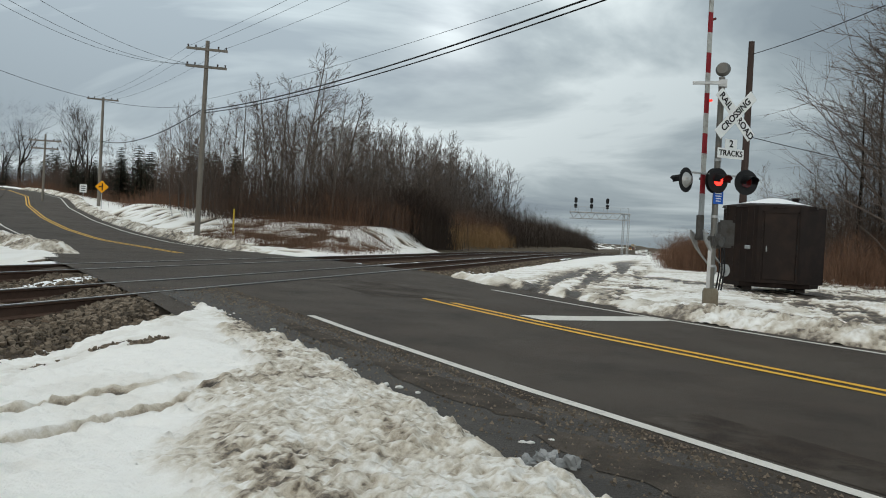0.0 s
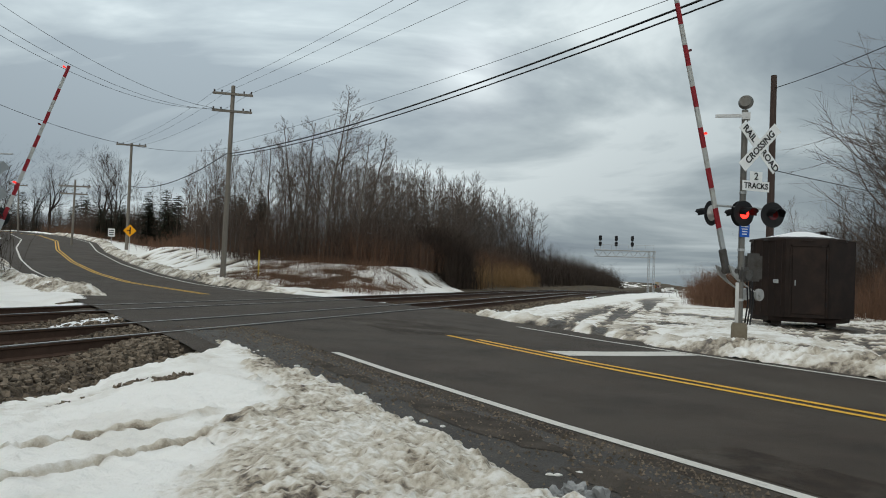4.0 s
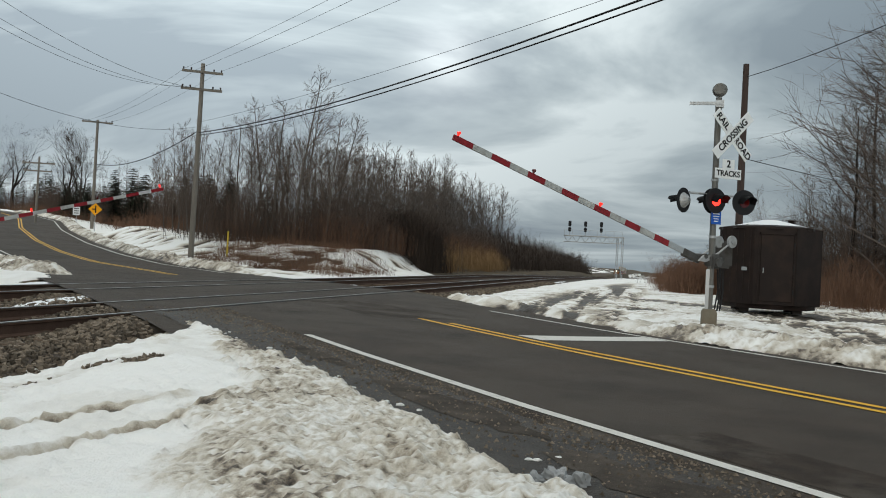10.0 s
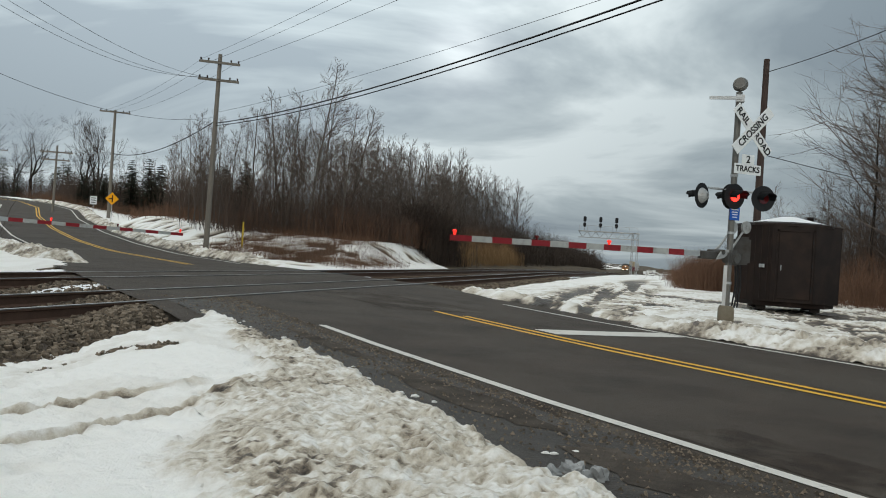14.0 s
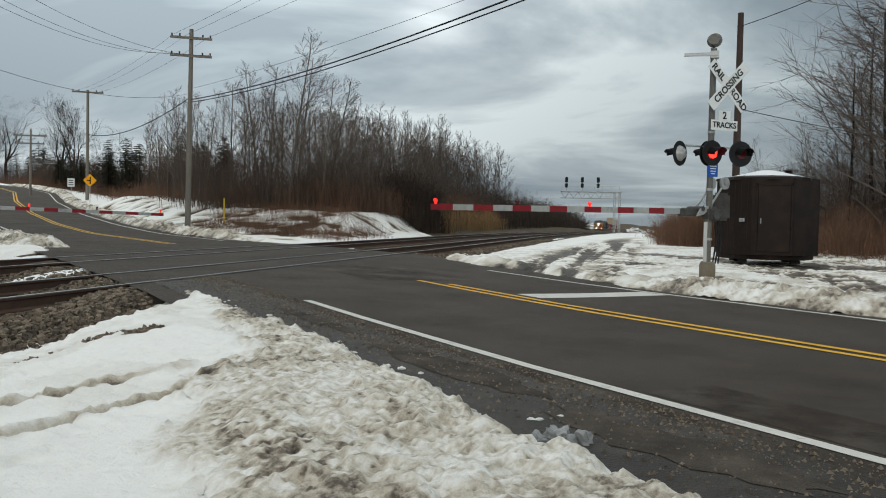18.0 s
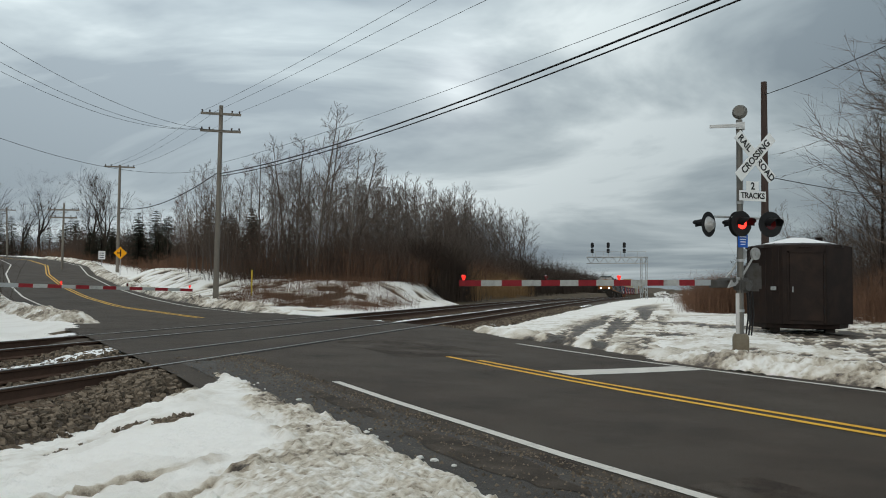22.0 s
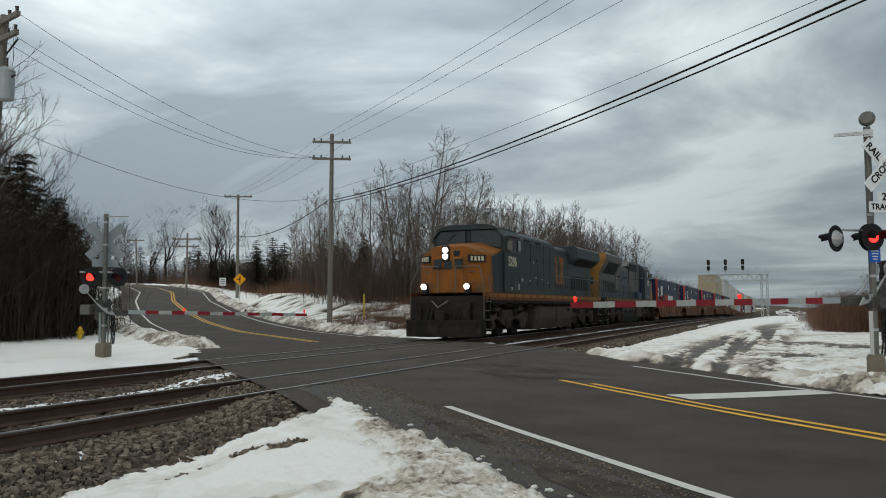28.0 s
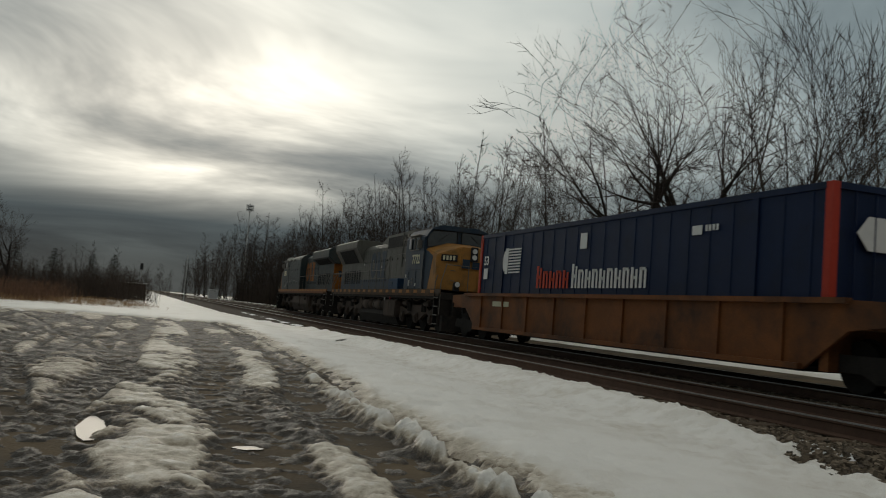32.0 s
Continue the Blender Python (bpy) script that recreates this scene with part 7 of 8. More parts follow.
sp = [(7 + rb2.uniform(0, 20), rb2.uniform(42, 62), rb2.uniform(0.5, 1.1)) for i in range(190)]
brush("undergrowth", "tall grey-brown saplings under the bare trees", sp, THICKET, 1.5, 6.0, 60, 0.9, 0.010, 0.25)
sp = [(6.6 + rb2.uniform(0, 15), rb2.uniform(35, 60), rb2.uniform(0.3, 1.0)) for i in range(300)]
brush("brush", "reddish-brown bushes under the bare trees", sp, BRUSH, 0.7, 2.6, 80, 0.7, 0.008)
sp = [(5.6 + rb2.uniform(0, 9), rb2.uniform(27, 38), rb2.uniform(0.3, 0.8)) for i in range(60)]
brush("dead_weeds", "dead brown weeds in thin snow behind the hut", sp, BRUSH, 0.2, 0.8, 30, 0.5, 0.005, 0.4)
sp = [(-27.6 - abs(rb2.gauss(0, 6)), rb2.uniform(-5, 33), rb2.uniform(0.6, 1.3)) for i in range(470)]
sp = [q for q in sp if q[1] < 5 or math.degrees(math.atan2(-q[0], q[1])) > 45.4]
brush("undergrowth", "dense dark brown thicket beside the far signal", sp, THICKET_DARK, 0.8, 5.2, 72, 0.9, 0.012, 0.5)
sp = []
for i in range(330):
    y = -rb2.uniform(10, 190)
    sp.append((-19.0 - abs(rb2.gauss(0, 5)) - max(0, (y + 40) * 0.5), y, rb2.uniform(0.5, 1.1)))
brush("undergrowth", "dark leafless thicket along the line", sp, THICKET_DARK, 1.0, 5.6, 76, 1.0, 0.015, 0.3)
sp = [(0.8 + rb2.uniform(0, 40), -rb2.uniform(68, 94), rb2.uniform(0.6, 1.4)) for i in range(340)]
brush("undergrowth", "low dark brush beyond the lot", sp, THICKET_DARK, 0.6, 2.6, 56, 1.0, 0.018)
sp = [(4.6 + rb2.uniform(0, 16), -rb2.uniform(50, 66), rb2.uniform(0.5, 1.1)) for i in range(130)]
brush("brush", "reddish-brown low brush at the far edge of the lot", sp, BRUSH, 0.4, 1.5, 56, 0.9, 0.012)
sp = [(0.2 + rb2.uniform(0, 12), -rb2.uniform(46, 66), rb2.uniform(0.5, 1.0)) for i in range(180)]
brush("dry_grass", "pale tan dead grass at the edge of the lot", sp, REED, 0.12, 0.5, 46, 0.7, 0.010, 0.5)
sp = [(x0, 46 + (x0 + 18) * -0.3 + rb2.uniform(-6, 5), rb2.uniform(0.4, 1)) for x0 in [rb2.uniform(-25, -15.6) for i in range(430)]]
brush("dead_weeds", "dead brown weeds poking through the snow", sp, BRUSH, 0.2, 0.8, 30, 0.5, 0.006, 0.45)


# ---- the train ----
def wheelset(parent, y, r=0.53):
    bm = bmn()
    for sx in (-1, 1):
        rod(bm, (sx * 0.72, y, r), (sx * 0.86, y, r), r, r * 0.97, 24)
        rod(bm, (sx * 0.66, y, r), (sx * 0.72, y, r), r + 0.03, r + 0.03, 24)
    rod(bm, (-0.7, y, r), (0.7, y, r), 0.09)
    part("wheelset", bm, UNDER, parent)


def six_wheel_truck(parent, yc):
    tr = new("truck"); tr.parent = parent
    tagged(tr, "dusty brown three-axle truck")
    for k in (-1, 0, 1):
        wheelset(tr, yc + k * 2.0)
    bm = bmn(); box(bm, (0, yc, 0.72), (1.3, 5.4, 0.62)); bevel(bm, 0.05); part("bolster", bm, UNDER, tr)
    for sx in (-1, 1):
        bm = bmn()
        out = []
        for y, z in ((-3.0, 0.62), (-2.7, 0.45), (-2.3, 0.45), (-1.7, 0.62), (-1.2, 0.75), (-0.7, 0.62), (-0.3, 0.45), (0.3, 0.45), (0.7, 0.62), (1.2, 0.75),
                     (1.7, 0.62), (2.3, 0.45), (2.7, 0.45), (3.0, 0.62), (3.0, 0.95), (2.4, 1.0), (1.6, 0.86), (1.0, 1.08), (-1.0, 1.08), (-1.6, 0.86), (-2.4, 1.0), (-3.0, 0.95)):
            out.append((yc + y, z))
        prism(bm, out, "x", sx * 1.0, sx * 1.16)
        sf = part("side_frame", bm, RUST, tr)
        for k in (-1, 0, 1):
            bm = bmn()
            box(bm, (sx * 1.2, yc + k * 2.0, 0.53), (0.16, 0.42, 0.46)); bevel(bm, 0.06, 2)
            rod(bm, (sx * 1.28, yc + k * 2.0, 0.53), (sx * 1.31, yc + k * 2.0, 0.53), 0.11, seg=12)
            part("axle_box", bm, RUST, sf)
        for k in (-1, 1):
            for j in (-0.12, 0.12):
                bm = bmn(); rod(bm, (sx * 1.2, yc + k * 1.0 + j, 0.8), (sx * 1.2, yc + k * 1.0 + j, 1.15), 0.07, seg=8); part("spring", bm, UNDER, sf)
            bm = bmn(); rod(bm, (sx * 1.22, yc + k * 1.5 - 0.3, 1.12), (sx * 1.22, yc + k * 1.5 + 0.3, 1.12), 0.09, seg=10); part("brake_cylinder", bm, RUST, sf)


def coupler(parent, y0, y1):
    bm = bmn()
    box(bm, (0, (y0 + y1) / 2, 0.88), (0.22, abs(y1 - y0), 0.26))
    box(bm, (0.03, y1, 0.88), (0.34, 0.24, 0.34)); bevel(bm, 0.03)
    part("coupler", bm, UNDER, parent)


def handrail(parent, sx, y0, y1, z=2.72, x=1.46, n=9, rise=None):
    bm = bmn()
    rod(bm, (sx * x, y0, z), (sx * x, y1, z), 0.016, seg=6)
    for i in range(n):
        y = y0 + (y1 - y0) * i / (n - 1)
        rod(bm, (sx * x, y, 1.72), (sx * x, y, z), 0.015, seg=6)
    part("handrail", bm, STEEL, parent)


def end_rails(parent, ye, s):
    """Grab rails and steps at one end; s is the sign of that end's direction."""
    for sx in (-1, 1):
        for k in range(4):
            bm = bmn(); box(bm, (sx * 1.25, ye - s * 0.35, 0.38 + 0.34 * k), (0.55, 0.5, 0.04)); part("step", bm, STEEL, parent)
        for e in (-0.62, -0.08):
            bm = bmn(); box(bm, (sx * 1.25, ye + s * e * 1.0, 0.95), (0.5, 0.03, 1.3)); part("step_side", bm, UNDER, parent)
        for e in (-0.72, -0.02):
            bm = bmn()
            rod(bm, (sx * 1.46, ye + s * e, 0.75), (sx * 1.46, ye + s * e, 2.0), 0.018, seg=6)
            rod(bm, (sx * 1.46, ye + s * e, 2.0), (sx * 1.2, ye + s * (e - 0.2), 2.75), 0.018, seg=6)
            part("grab_rail", bm, STEEL, parent)
        bm = bmn()
        rod(bm, (sx * 0.35, ye - s * 0.03, 2.7), (sx * 1.2, ye - s * 0.03, 2.7), 0.018, seg=6)
        rod(bm, (sx * 0.35, ye - s * 0.03, 1.7), (sx * 0.35, ye - s * 0.03, 2.7), 0.018, seg=6)
        part("front_rail", bm, STEEL, parent)


def emblem(parent, sx, x, y0, y1, z0, z1, material, label="painted emblem of plain shapes"):
    """A painted mark on a side: a thick ring, a stack of bars and two wedges that meet, lying on the plane at x."""
    w = (y1 - y0) / 3.0
    zc, hz = (z0 + z1) / 2, (z1 - z0) / 2
    xa, xb = sx * x, sx * (x + 0.006)
    order = (0, 1, 2) if sx > 0 else (2, 1, 0)
    bm = bmn()
    yc, n = y0 + w * (order[0] + 0.5), 24
    rings = []
    for xx in (xa, xb):
        for f in (1.0, 0.50):
            rings.append([bm.verts.new((xx, yc + math.cos(6.2832 * k / n) * w * 0.54 * f, zc + math.sin(6.2832 * k / n) * hz * f)) for k in range(n)])
    for a, b in ((2, 3), (0, 2), (1, 3), (0, 1)):
        for k in range(n):
            bm.faces.new((rings[a][k], rings[a][(k + 1) % n], rings[b][(k + 1) % n], rings[b][k]))
    part("emblem_ring", bm, material, parent, label)
    bm = bmn()
    yc, f = y0 + w * (order[1] + 0.5), (1 if sx > 0 else -1)
    pr = [(yc - f * w * 0.42, zc + hz), (yc + f * w * 0.1, zc + hz), (yc + f * w * 0.46, zc - hz), (yc - f * w * 0.06, zc - hz)]
    prism(bm, pr, "x", min(xa, xb), max(xa, xb))
    part("emblem_band", bm, material, parent)
    for up in (-1, 1):
        bm = bmn()
        ya, yb = y0 + w * (order[2] + 0.04), y0 + w * (order[2] + 0.98)
        pr = [(ya, zc + up * hz), (yb, zc + up * hz), (yb - w * 0.28, zc), (ya + w * 0.28, zc)]
        prism(bm, pr, "x", min(xa, xb), max(xa, xb))
        part("emblem_wedge", bm, material, parent)


def emblem_end(parent, y, s, z0, z1, half, material):
    """The same mark across an end, facing s along y."""
    bm = bmn()
    for k in (-1, 0, 1):
        box(bm, (k * half * 0.68, y + s * 0.006, (z0 + z1) / 2), (half * 0.5, 0.012, (z1 - z0) * (1.0 if k else 0.55)))
        box(bm, (k * half * 0.68, y + s * 0.006, z0 + (z1 - z0) * (0.9 if k > 0 else 0.1)), (half * 0.6, 0.012, (z1 - z0) * 0.2))
    part("emblem", bm, material, parent, "dark emblem shapes")


def locomotive(newer, label, number):
    """A diesel locomotive, its cab towards -y. Origin on the rail top at its middle."""
    L = thing("locomotive", label, "locomotive", None, "locomotives")
    hood_m, cab_m, nose_m = (LOCO_BLUE, LOCO_BLUE, LOCO_YELLOW) if newer else (LOCO_GREY, LOCO_NAVY, LOCO_CREAM)
    HW = 1.0
    FRONT, CAB0, CAB1 = -9.95, -7.8, -5.2
    # deck, sills and the stripes along them
    bm = bmn(); box(bm, (0, 0, 1.48), (2.86, 20.3, 0.26)); box(bm, (0, 0, 1.2), (1.4, 19.5, 0.4)); part("frame", bm, UNDER, L)
    for sx in (-1, 1):
        bm = bmn(); box(bm, (sx * 1.46, 0, 1.64), (0.05, 20.3, 0.2)); box(bm, (sx * 1.44, 0, 1.50), (0.04, 20.2, 0.08)); sill = part("side_sill", bm, SILL_ORANGE if newer else SILL_DUSTY, L)
        for i in range(18):
            bm = bmn(); box(bm, (sx * 1.489, -9.2 + i * 18.8 / 17, 1.64), (0.008, 0.9 if newer else 0.46, 0.13))
            part("reflective_stripe", bm, STRIPE, sill, "orange stripe along the sill")
        for i in range(9):
            bm = bmn(); box(bm, (sx * 1.36, -8.2 + i * 2.05, 1.34), (0.08, 0.10, 0.2)); part("jacking_lug", bm, UNDER, sill)
        V, F = [], []
        tube(V, F, [Vector((sx * (1.32 + 0.02 * (k % 2)), -9.0 + k * 0.75, 1.36 - 0.13 * (k % 2))) for k in range(25)], [0.022] * 25, 5)
        bp_ = new("brake_pipe", mesh_from("brake_pipe", V, F, RUST)); bp_.parent = L
    # ends: pilots, couplers, steps, hoses
    for s in (-1, 1):
        bm = bmn()
        prism(bm, [(-1.0, 1.35), (1.0, 1.35), (1.0, 0.75), (1.2, 0.22), (-1.2, 0.22), (-1.0, 0.75)], "y", s * 10.15, s * 10.32)
        if s < 0:
            prism(bm, [(-1.45, -10.3), (-1.45, -10.55), (-0.25, -11.0), (0.25, -11.0), (1.45, -10.55), (1.45, -10.3)], "z", 0.12, 0.72)
            box(bm, (0, -10.2, 1.0), (1.9, 0.16, 0.5))
            for k in (-0.95, -0.5, 0.5, 0.95):
                box(bm, (k, -10.36, 0.92), (0.10, 0.14, 0.42))
        part("pilot", bm, PLOUGH, L, "grimy dark plough pilot" if s < 0 else "")
        coupler(L, s * 10.2, s * 10.85)
        end_rails(L, s * 10.15, s)
        for k in (-0.6, -0.42, 0.42, 0.6):
            bm = bmn(); rod(bm, (k, s * 10.33, 1.2), (k * 1.1, s * 10.58, 0.8), 0.025, seg=6); rod(bm, (k * 1.1, s * 10.58, 0.8), (k * 0.9, s * 10.66, 0.62), 0.025, seg=6); part("air_hose", bm, BLACK, L)
        bm = bmn(); rod(bm, (-0.5, s * 10.36, 1.42), (-0.2, s * 10.5, 1.18), 0.03, seg=6); rod(bm, (-0.2, s * 10.5, 1.18), (0.2, s * 10.5, 1.42), 0.03, seg=6); part("jumper_cable", bm, STEEL, L)
    # nose: a flat middle with swept corners, its top falling to both sides
    w = 1.42
    bm = bmn()
    low_r = [bm.verts.new(p) for p in ((-w, CAB0, 1.72), (-w, -9.35, 1.72), (-0.66, FRONT, 1.72), (0.66, FRONT, 1.72), (w, -9.35, 1.72), (w, CAB0, 1.72))]
    top_r = [bm.verts.new(p) for p in ((-w, CAB0, 3.42), (-w, -9.25, 3.12), (-0.62, FRONT + 0.06, 3.46), (0.62, FRONT + 0.06, 3.46), (w, -9.25, 3.12), (w, CAB0, 3.42))]
    crest = [bm.verts.new((-0.5, CAB0, 3.74)), bm.verts.new((0.5, CAB0, 3.74))]
    for i in range(5):
        bm.faces.new((low_r[i], low_r[i + 1], top_r[i + 1], top_r[i]))
    bm.faces.new((low_r[5], low_r[0], top_r[0], crest[0], crest[1], top_r[5]))
    bm.faces.new(low_r[::-1])
    bm.faces.new((top_r[2], top_r[3], crest[1], crest[0]))
    bm.faces.new((top_r[0], top_r[1], top_r[2], crest[0]))
    bm.faces.new((top_r[3], top_r[4], top_r[5], crest[1]))
    bmesh.ops.recalc_face_normals(bm, faces=bm.faces[:])
    bevel(bm, 0.035, 2)
    nose = part("nose", bm, nose_m, L, "orange-yellow nose")
    for sx in (-1, 1):   # the cab's blue runs forward along the side of the nose
        bm = bmn(); prism(bm, [(CAB0, 1.74), (-8.9 if newer else -8.3, 1.74), (-9.1 if newer else -8.8, 3.08), (CAB0, 3.40)], "x", sx * w, sx * (w + 0.006)); part("blue_side", bm, cab_m, nose)
    bm = bmn(); box(bm, (0.34, FRONT, 2.45), (0.5, 0.03, 1.4)); bevel(bm, 0.012); door = part("nose_door", bm, nose_m, nose)
    bm = bmn(); box(bm, (0.34, FRONT, 3.18), (0.24, 0.05, 0.24)); bevel(bm, 0.02); part("door_window", bm, GLASS, door)
    emblem_end(nose, FRONT - 0.018, -1, 2.62, 2.98, 0.62, LOCO_BLUE if newer else LOCO_NAVY)
    for k in (-0.9, 0.9):
        for z in (2.1, 2.5):
            bm = bmn(); rod(bm, (k - 0.1, -9.83, z), (k + 0.1, -9.83, z), 0.015, seg=6); part("grab_iron", bm, STEEL, nose)
    bm = bmn(); box(bm, (-0.10, FRONT - 0.01, 3.2), (0.30, 0.08, 0.58)); bevel(bm, 0.02)
    part("headlight_housing", bm, BLACK, nose)
    lights_on = newer
    for z in (3.32, 3.08):
        bm = bmn(); rod(bm, (-0.10, FRONT - 0.05, z), (-0.10, FRONT - 0.07, z), 0.10, seg=16); part("headlight", bm, HEADLIGHT if lights_on else LENS_BACK, nose)
    for sx in (-1, 1):
        bm = bmn(); rod(bm, (sx * 0.85, -10.1, 1.95), (sx * 0.85, -10.3, 1.95), 0.12, seg=14); box(bm, (sx * 0.85, -10.15, 1.8), (0.2, 0.2, 0.2)); dl = part("ditch_light", bm, BLACK, L)
        bm = bmn(); rod(bm, (sx * 0.85, -10.3, 1.95), (sx * 0.85, -10.32, 1.95), 0.10, seg=14); part("lens", bm, HEADLIGHT if lights_on else LENS_BACK, dl)
        bm = bmn(); box(bm, (0, 0, 0), (0.66, 0.06, 0.26)); nb = part("number_board", bm, BLACK, nose)
        nb.matrix_local = Matrix.Translation((sx * 1.03, -9.66, 3.0)) @ pose(0, 0, 0, 0, 0, sx * 38)
        for i in range(4):
            bm = bmn(); box(bm, (-0.21 + 0.14 * i, -0.034, 0), (0.085, 0.008, 0.17)); part("print_bar", bm, INK_PALE, nb)
    # cab: raked windshields under a brow, roof with broken edges
    bm = bmn()
    prism(bm, [(-1.5, 1.72), (1.5, 1.72), (1.5, 3.95), (1.22, 4.30), (0.8, 4.44), (-0.8, 4.44), (-1.22, 4.30), (-1.5, 3.95)], "y", CAB0, CAB1)
    bevel(bm, 0.04, 2)
    cab = part("cab", bm, cab_m, L, "dark blue wide cab")
    bm = bmn(); prism(bm, [(-1.24, 4.31), (1.24, 4.31), (0.8, 4.46), (-0.8, 4.46)], "y", CAB0 + 0.1, CAB1); part("cab_roof", bm, ROOF_DUST, cab, "pale dusty cab roof")
    bm = bmn(); prism(bm, [(-1.5, 3.93), (-1.22, 4.31), (-0.8, 4.45), (0.8, 4.45), (1.22, 4.31), (1.5, 3.93), (1.44, 3.93), (1.18, 4.25), (-1.18, 4.25), (-1.44, 3.93)], "y", CAB0 - 0.14, CAB0 + 0.02); part("brow", bm, cab_m, cab)
    for sx in (-1, 1):
        bm = bmn(); prism(bm, [(sx * 0.10, 3.74), (sx * 1.36, 3.50), (sx * 1.40, 3.86), (sx * 1.16, 4.20), (sx * 0.10, 4.24)], "y", CAB0 - 0.03, CAB0); part("windshield", bm, WINDSHIELD, cab)
        bm = bmn()
        rod(bm, (sx * 0.10, CAB0 - 0.035, 3.74), (sx * 1.36, CAB0 - 0.035, 3.50), 0.022, seg=5); rod(bm, (sx * 0.10, CAB0 - 0.035, 4.24), (sx * 1.16, CAB0 - 0.035, 4.20), 0.022, seg=5)
        rod(bm, (sx * 0.10, CAB0 - 0.035, 3.74), (sx * 0.10, CAB0 - 0.035, 4.24), 0.022, seg=5); rod(bm, (sx * 1.36, CAB0 - 0.035, 3.50), (sx * 1.40, CAB0 - 0.035, 3.86), 0.022, seg=5)
        part("window_gasket", bm, BLACK, cab)
        bm = bmn(); box(bm, (sx * 0.7, CAB0 - 0.05, 3.95), (0.5, 0.02, 0.025), pose(0, 0, 0, 0, sx * 40, 0)); part("wiper", bm, BLACK, cab)
        for y0, y1 in ((-7.2, -6.62), (-6.5, -5.9)):
            bm = bmn(); box(bm, (sx * 1.5, (y0 + y1) / 2, 3.66), (0.03, y1 - y0, 0.52)); sw = part("side_window", bm, GLASS, cab)
            bm = bmn()
            for za in (3.39, 3.93):
                box(bm, (sx * 1.51, (y0 + y1) / 2, za), (0.05, y1 - y0 + 0.06, 0.045))
            for ya in (y0, y1):
                box(bm, (sx * 1.51, ya, 3.66), (0.05, 0.045, 0.56))
            part("window_frame", bm, STEEL, sw)
        bm = bmn(); prism(bm, [(-7.3, 3.98), (-5.8, 3.98), (-5.8, 4.02), (-7.3, 4.02)], "x", sx * 1.44, sx * 1.62); part("sun_shade", bm, STEEL, cab)
        bm = bmn(); box(bm, (sx * 1.56, -6.05, 3.66), (0.06, 0.26, 0.42)); bevel(bm, 0.02); part("arm_rest", bm, SIGNBACK, cab)
        bm = bmn(); box(bm, (sx * 1.62, -7.5, 3.6), (0.2, 0.05, 0.35)); part("mirror", bm, STEEL, cab)
        for yy, zz, hh in ((-6.0, 2.0, 0.25), (-6.9, 1.92, 0.12), (-5.5, 2.3, 0.14)):
            bm = bmn(); box(bm, (sx * 1.51, yy, zz), (0.02, 0.16, hh)); part("notice", bm, INK_GREY, cab)
        bm = bmn(); box(bm, (sx * 1.505, -6.5, 2.55), (0.012, 2.3, 0.012)); box(bm, (sx * 1.505, -5.9, 2.1), (0.012, 0.012, 0.75)); box(bm, (sx * 1.505, -6.9, 2.1), (0.012, 0.012, 0.75)); part("panel_seam", bm, BLACK, cab)
        bm = bmn()
        for k in range(5):
            box(bm, (sx * 1.51, -6.4, 1.95 + 0.06 * k), (0.02, 0.22, 0.025))
        part("louvre", bm, STEEL, cab)
        text_part("road_number", number, 0.54, INK_PALE, cab, Matrix.Translation((sx * 1.508, -6.8, 2.98)) @ pose(0, 0, 0, 90, 0, 90 * sx), "pale painted road number")
    # the hood behind the cab
    if newer:
        seg = [(CAB1, -0.1, 1.46, 4.34, 0.30, "equipment_hood"), (-0.1, 4.6, HW, 4.24, 0.12, "engine_hood"), (4.6, 9.6, HW, 4.1, 0.0, "radiator_cab")]
    else:
        seg = [(CAB1, -0.62, 1.06, 4.05, 0.02, "equipment_hood"), (-0.62, 4.3, HW, 4.16, 0.22, "engine_hood"), (4.3, 9.6, HW, 4.0, 0.0, "radiator_cab")]
    for y0, y1, hw, zt, ch, nm in seg:
        bm = bmn()
        prism(bm, [(-hw, 1.67), (hw, 1.67), (hw, zt - 0.12 - ch), (hw - 0.06 - ch * 0.3, zt - 0.06 - ch * 0.35), (hw - 0.16 - ch, zt), (-hw + 0.16 + ch, zt), (-hw + 0.06 + ch * 0.3, zt - 0.06 - ch * 0.35), (-hw, zt - 0.12 - ch)], "y", y0, y1)
        h = part(nm, bm, hood_m, L)
        tall = 1.95 if nm == "equipment_hood" else 1.72 if nm == "engine_hood" else 0.74
        zd = 2.35 + tall / 2 if nm != "radiator_cab" else 2.45
        for sx in (-1, 1):
            n = max(3, round((y1 - y0) / (0.98 if nm == "equipment_hood" else 0.46 if nm == "engine_hood" else 0.58)))
            w = (y1 - y0) / n
            for i in range(n):
                bm = bmn(); box(bm, (sx * (hw + 0.010), y0 + (i + 0.5) * w, zd - (0.35 if nm == "equipment_hood" else 0.2 if nm == "engine_hood" else 0)), (0.022, w - 0.03, tall - 0.02)); bevel(bm, 0.006)
                d = part("hood_door", bm, hood_m, h)
                if nm != "radiator_cab":
                    for zl in (2.2, 3.2):
                        bm = bmn(); box(bm, (sx * (hw + 0.03), y0 + (i + 0.86) * w, zl), (0.03, 0.028, 0.11)); part("latch", bm, DARK_STEEL, d)
                    if (i * 7 + len(nm)) % 4 == 1:
                        bm = bmn(); box(bm, (sx * (hw + 0.026), y0 + (i + 0.45) * w, 3.3 - 0.2 * (i % 3)), (0.006, 0.13, 0.11)); part("notice", bm, INK_GREY, d)
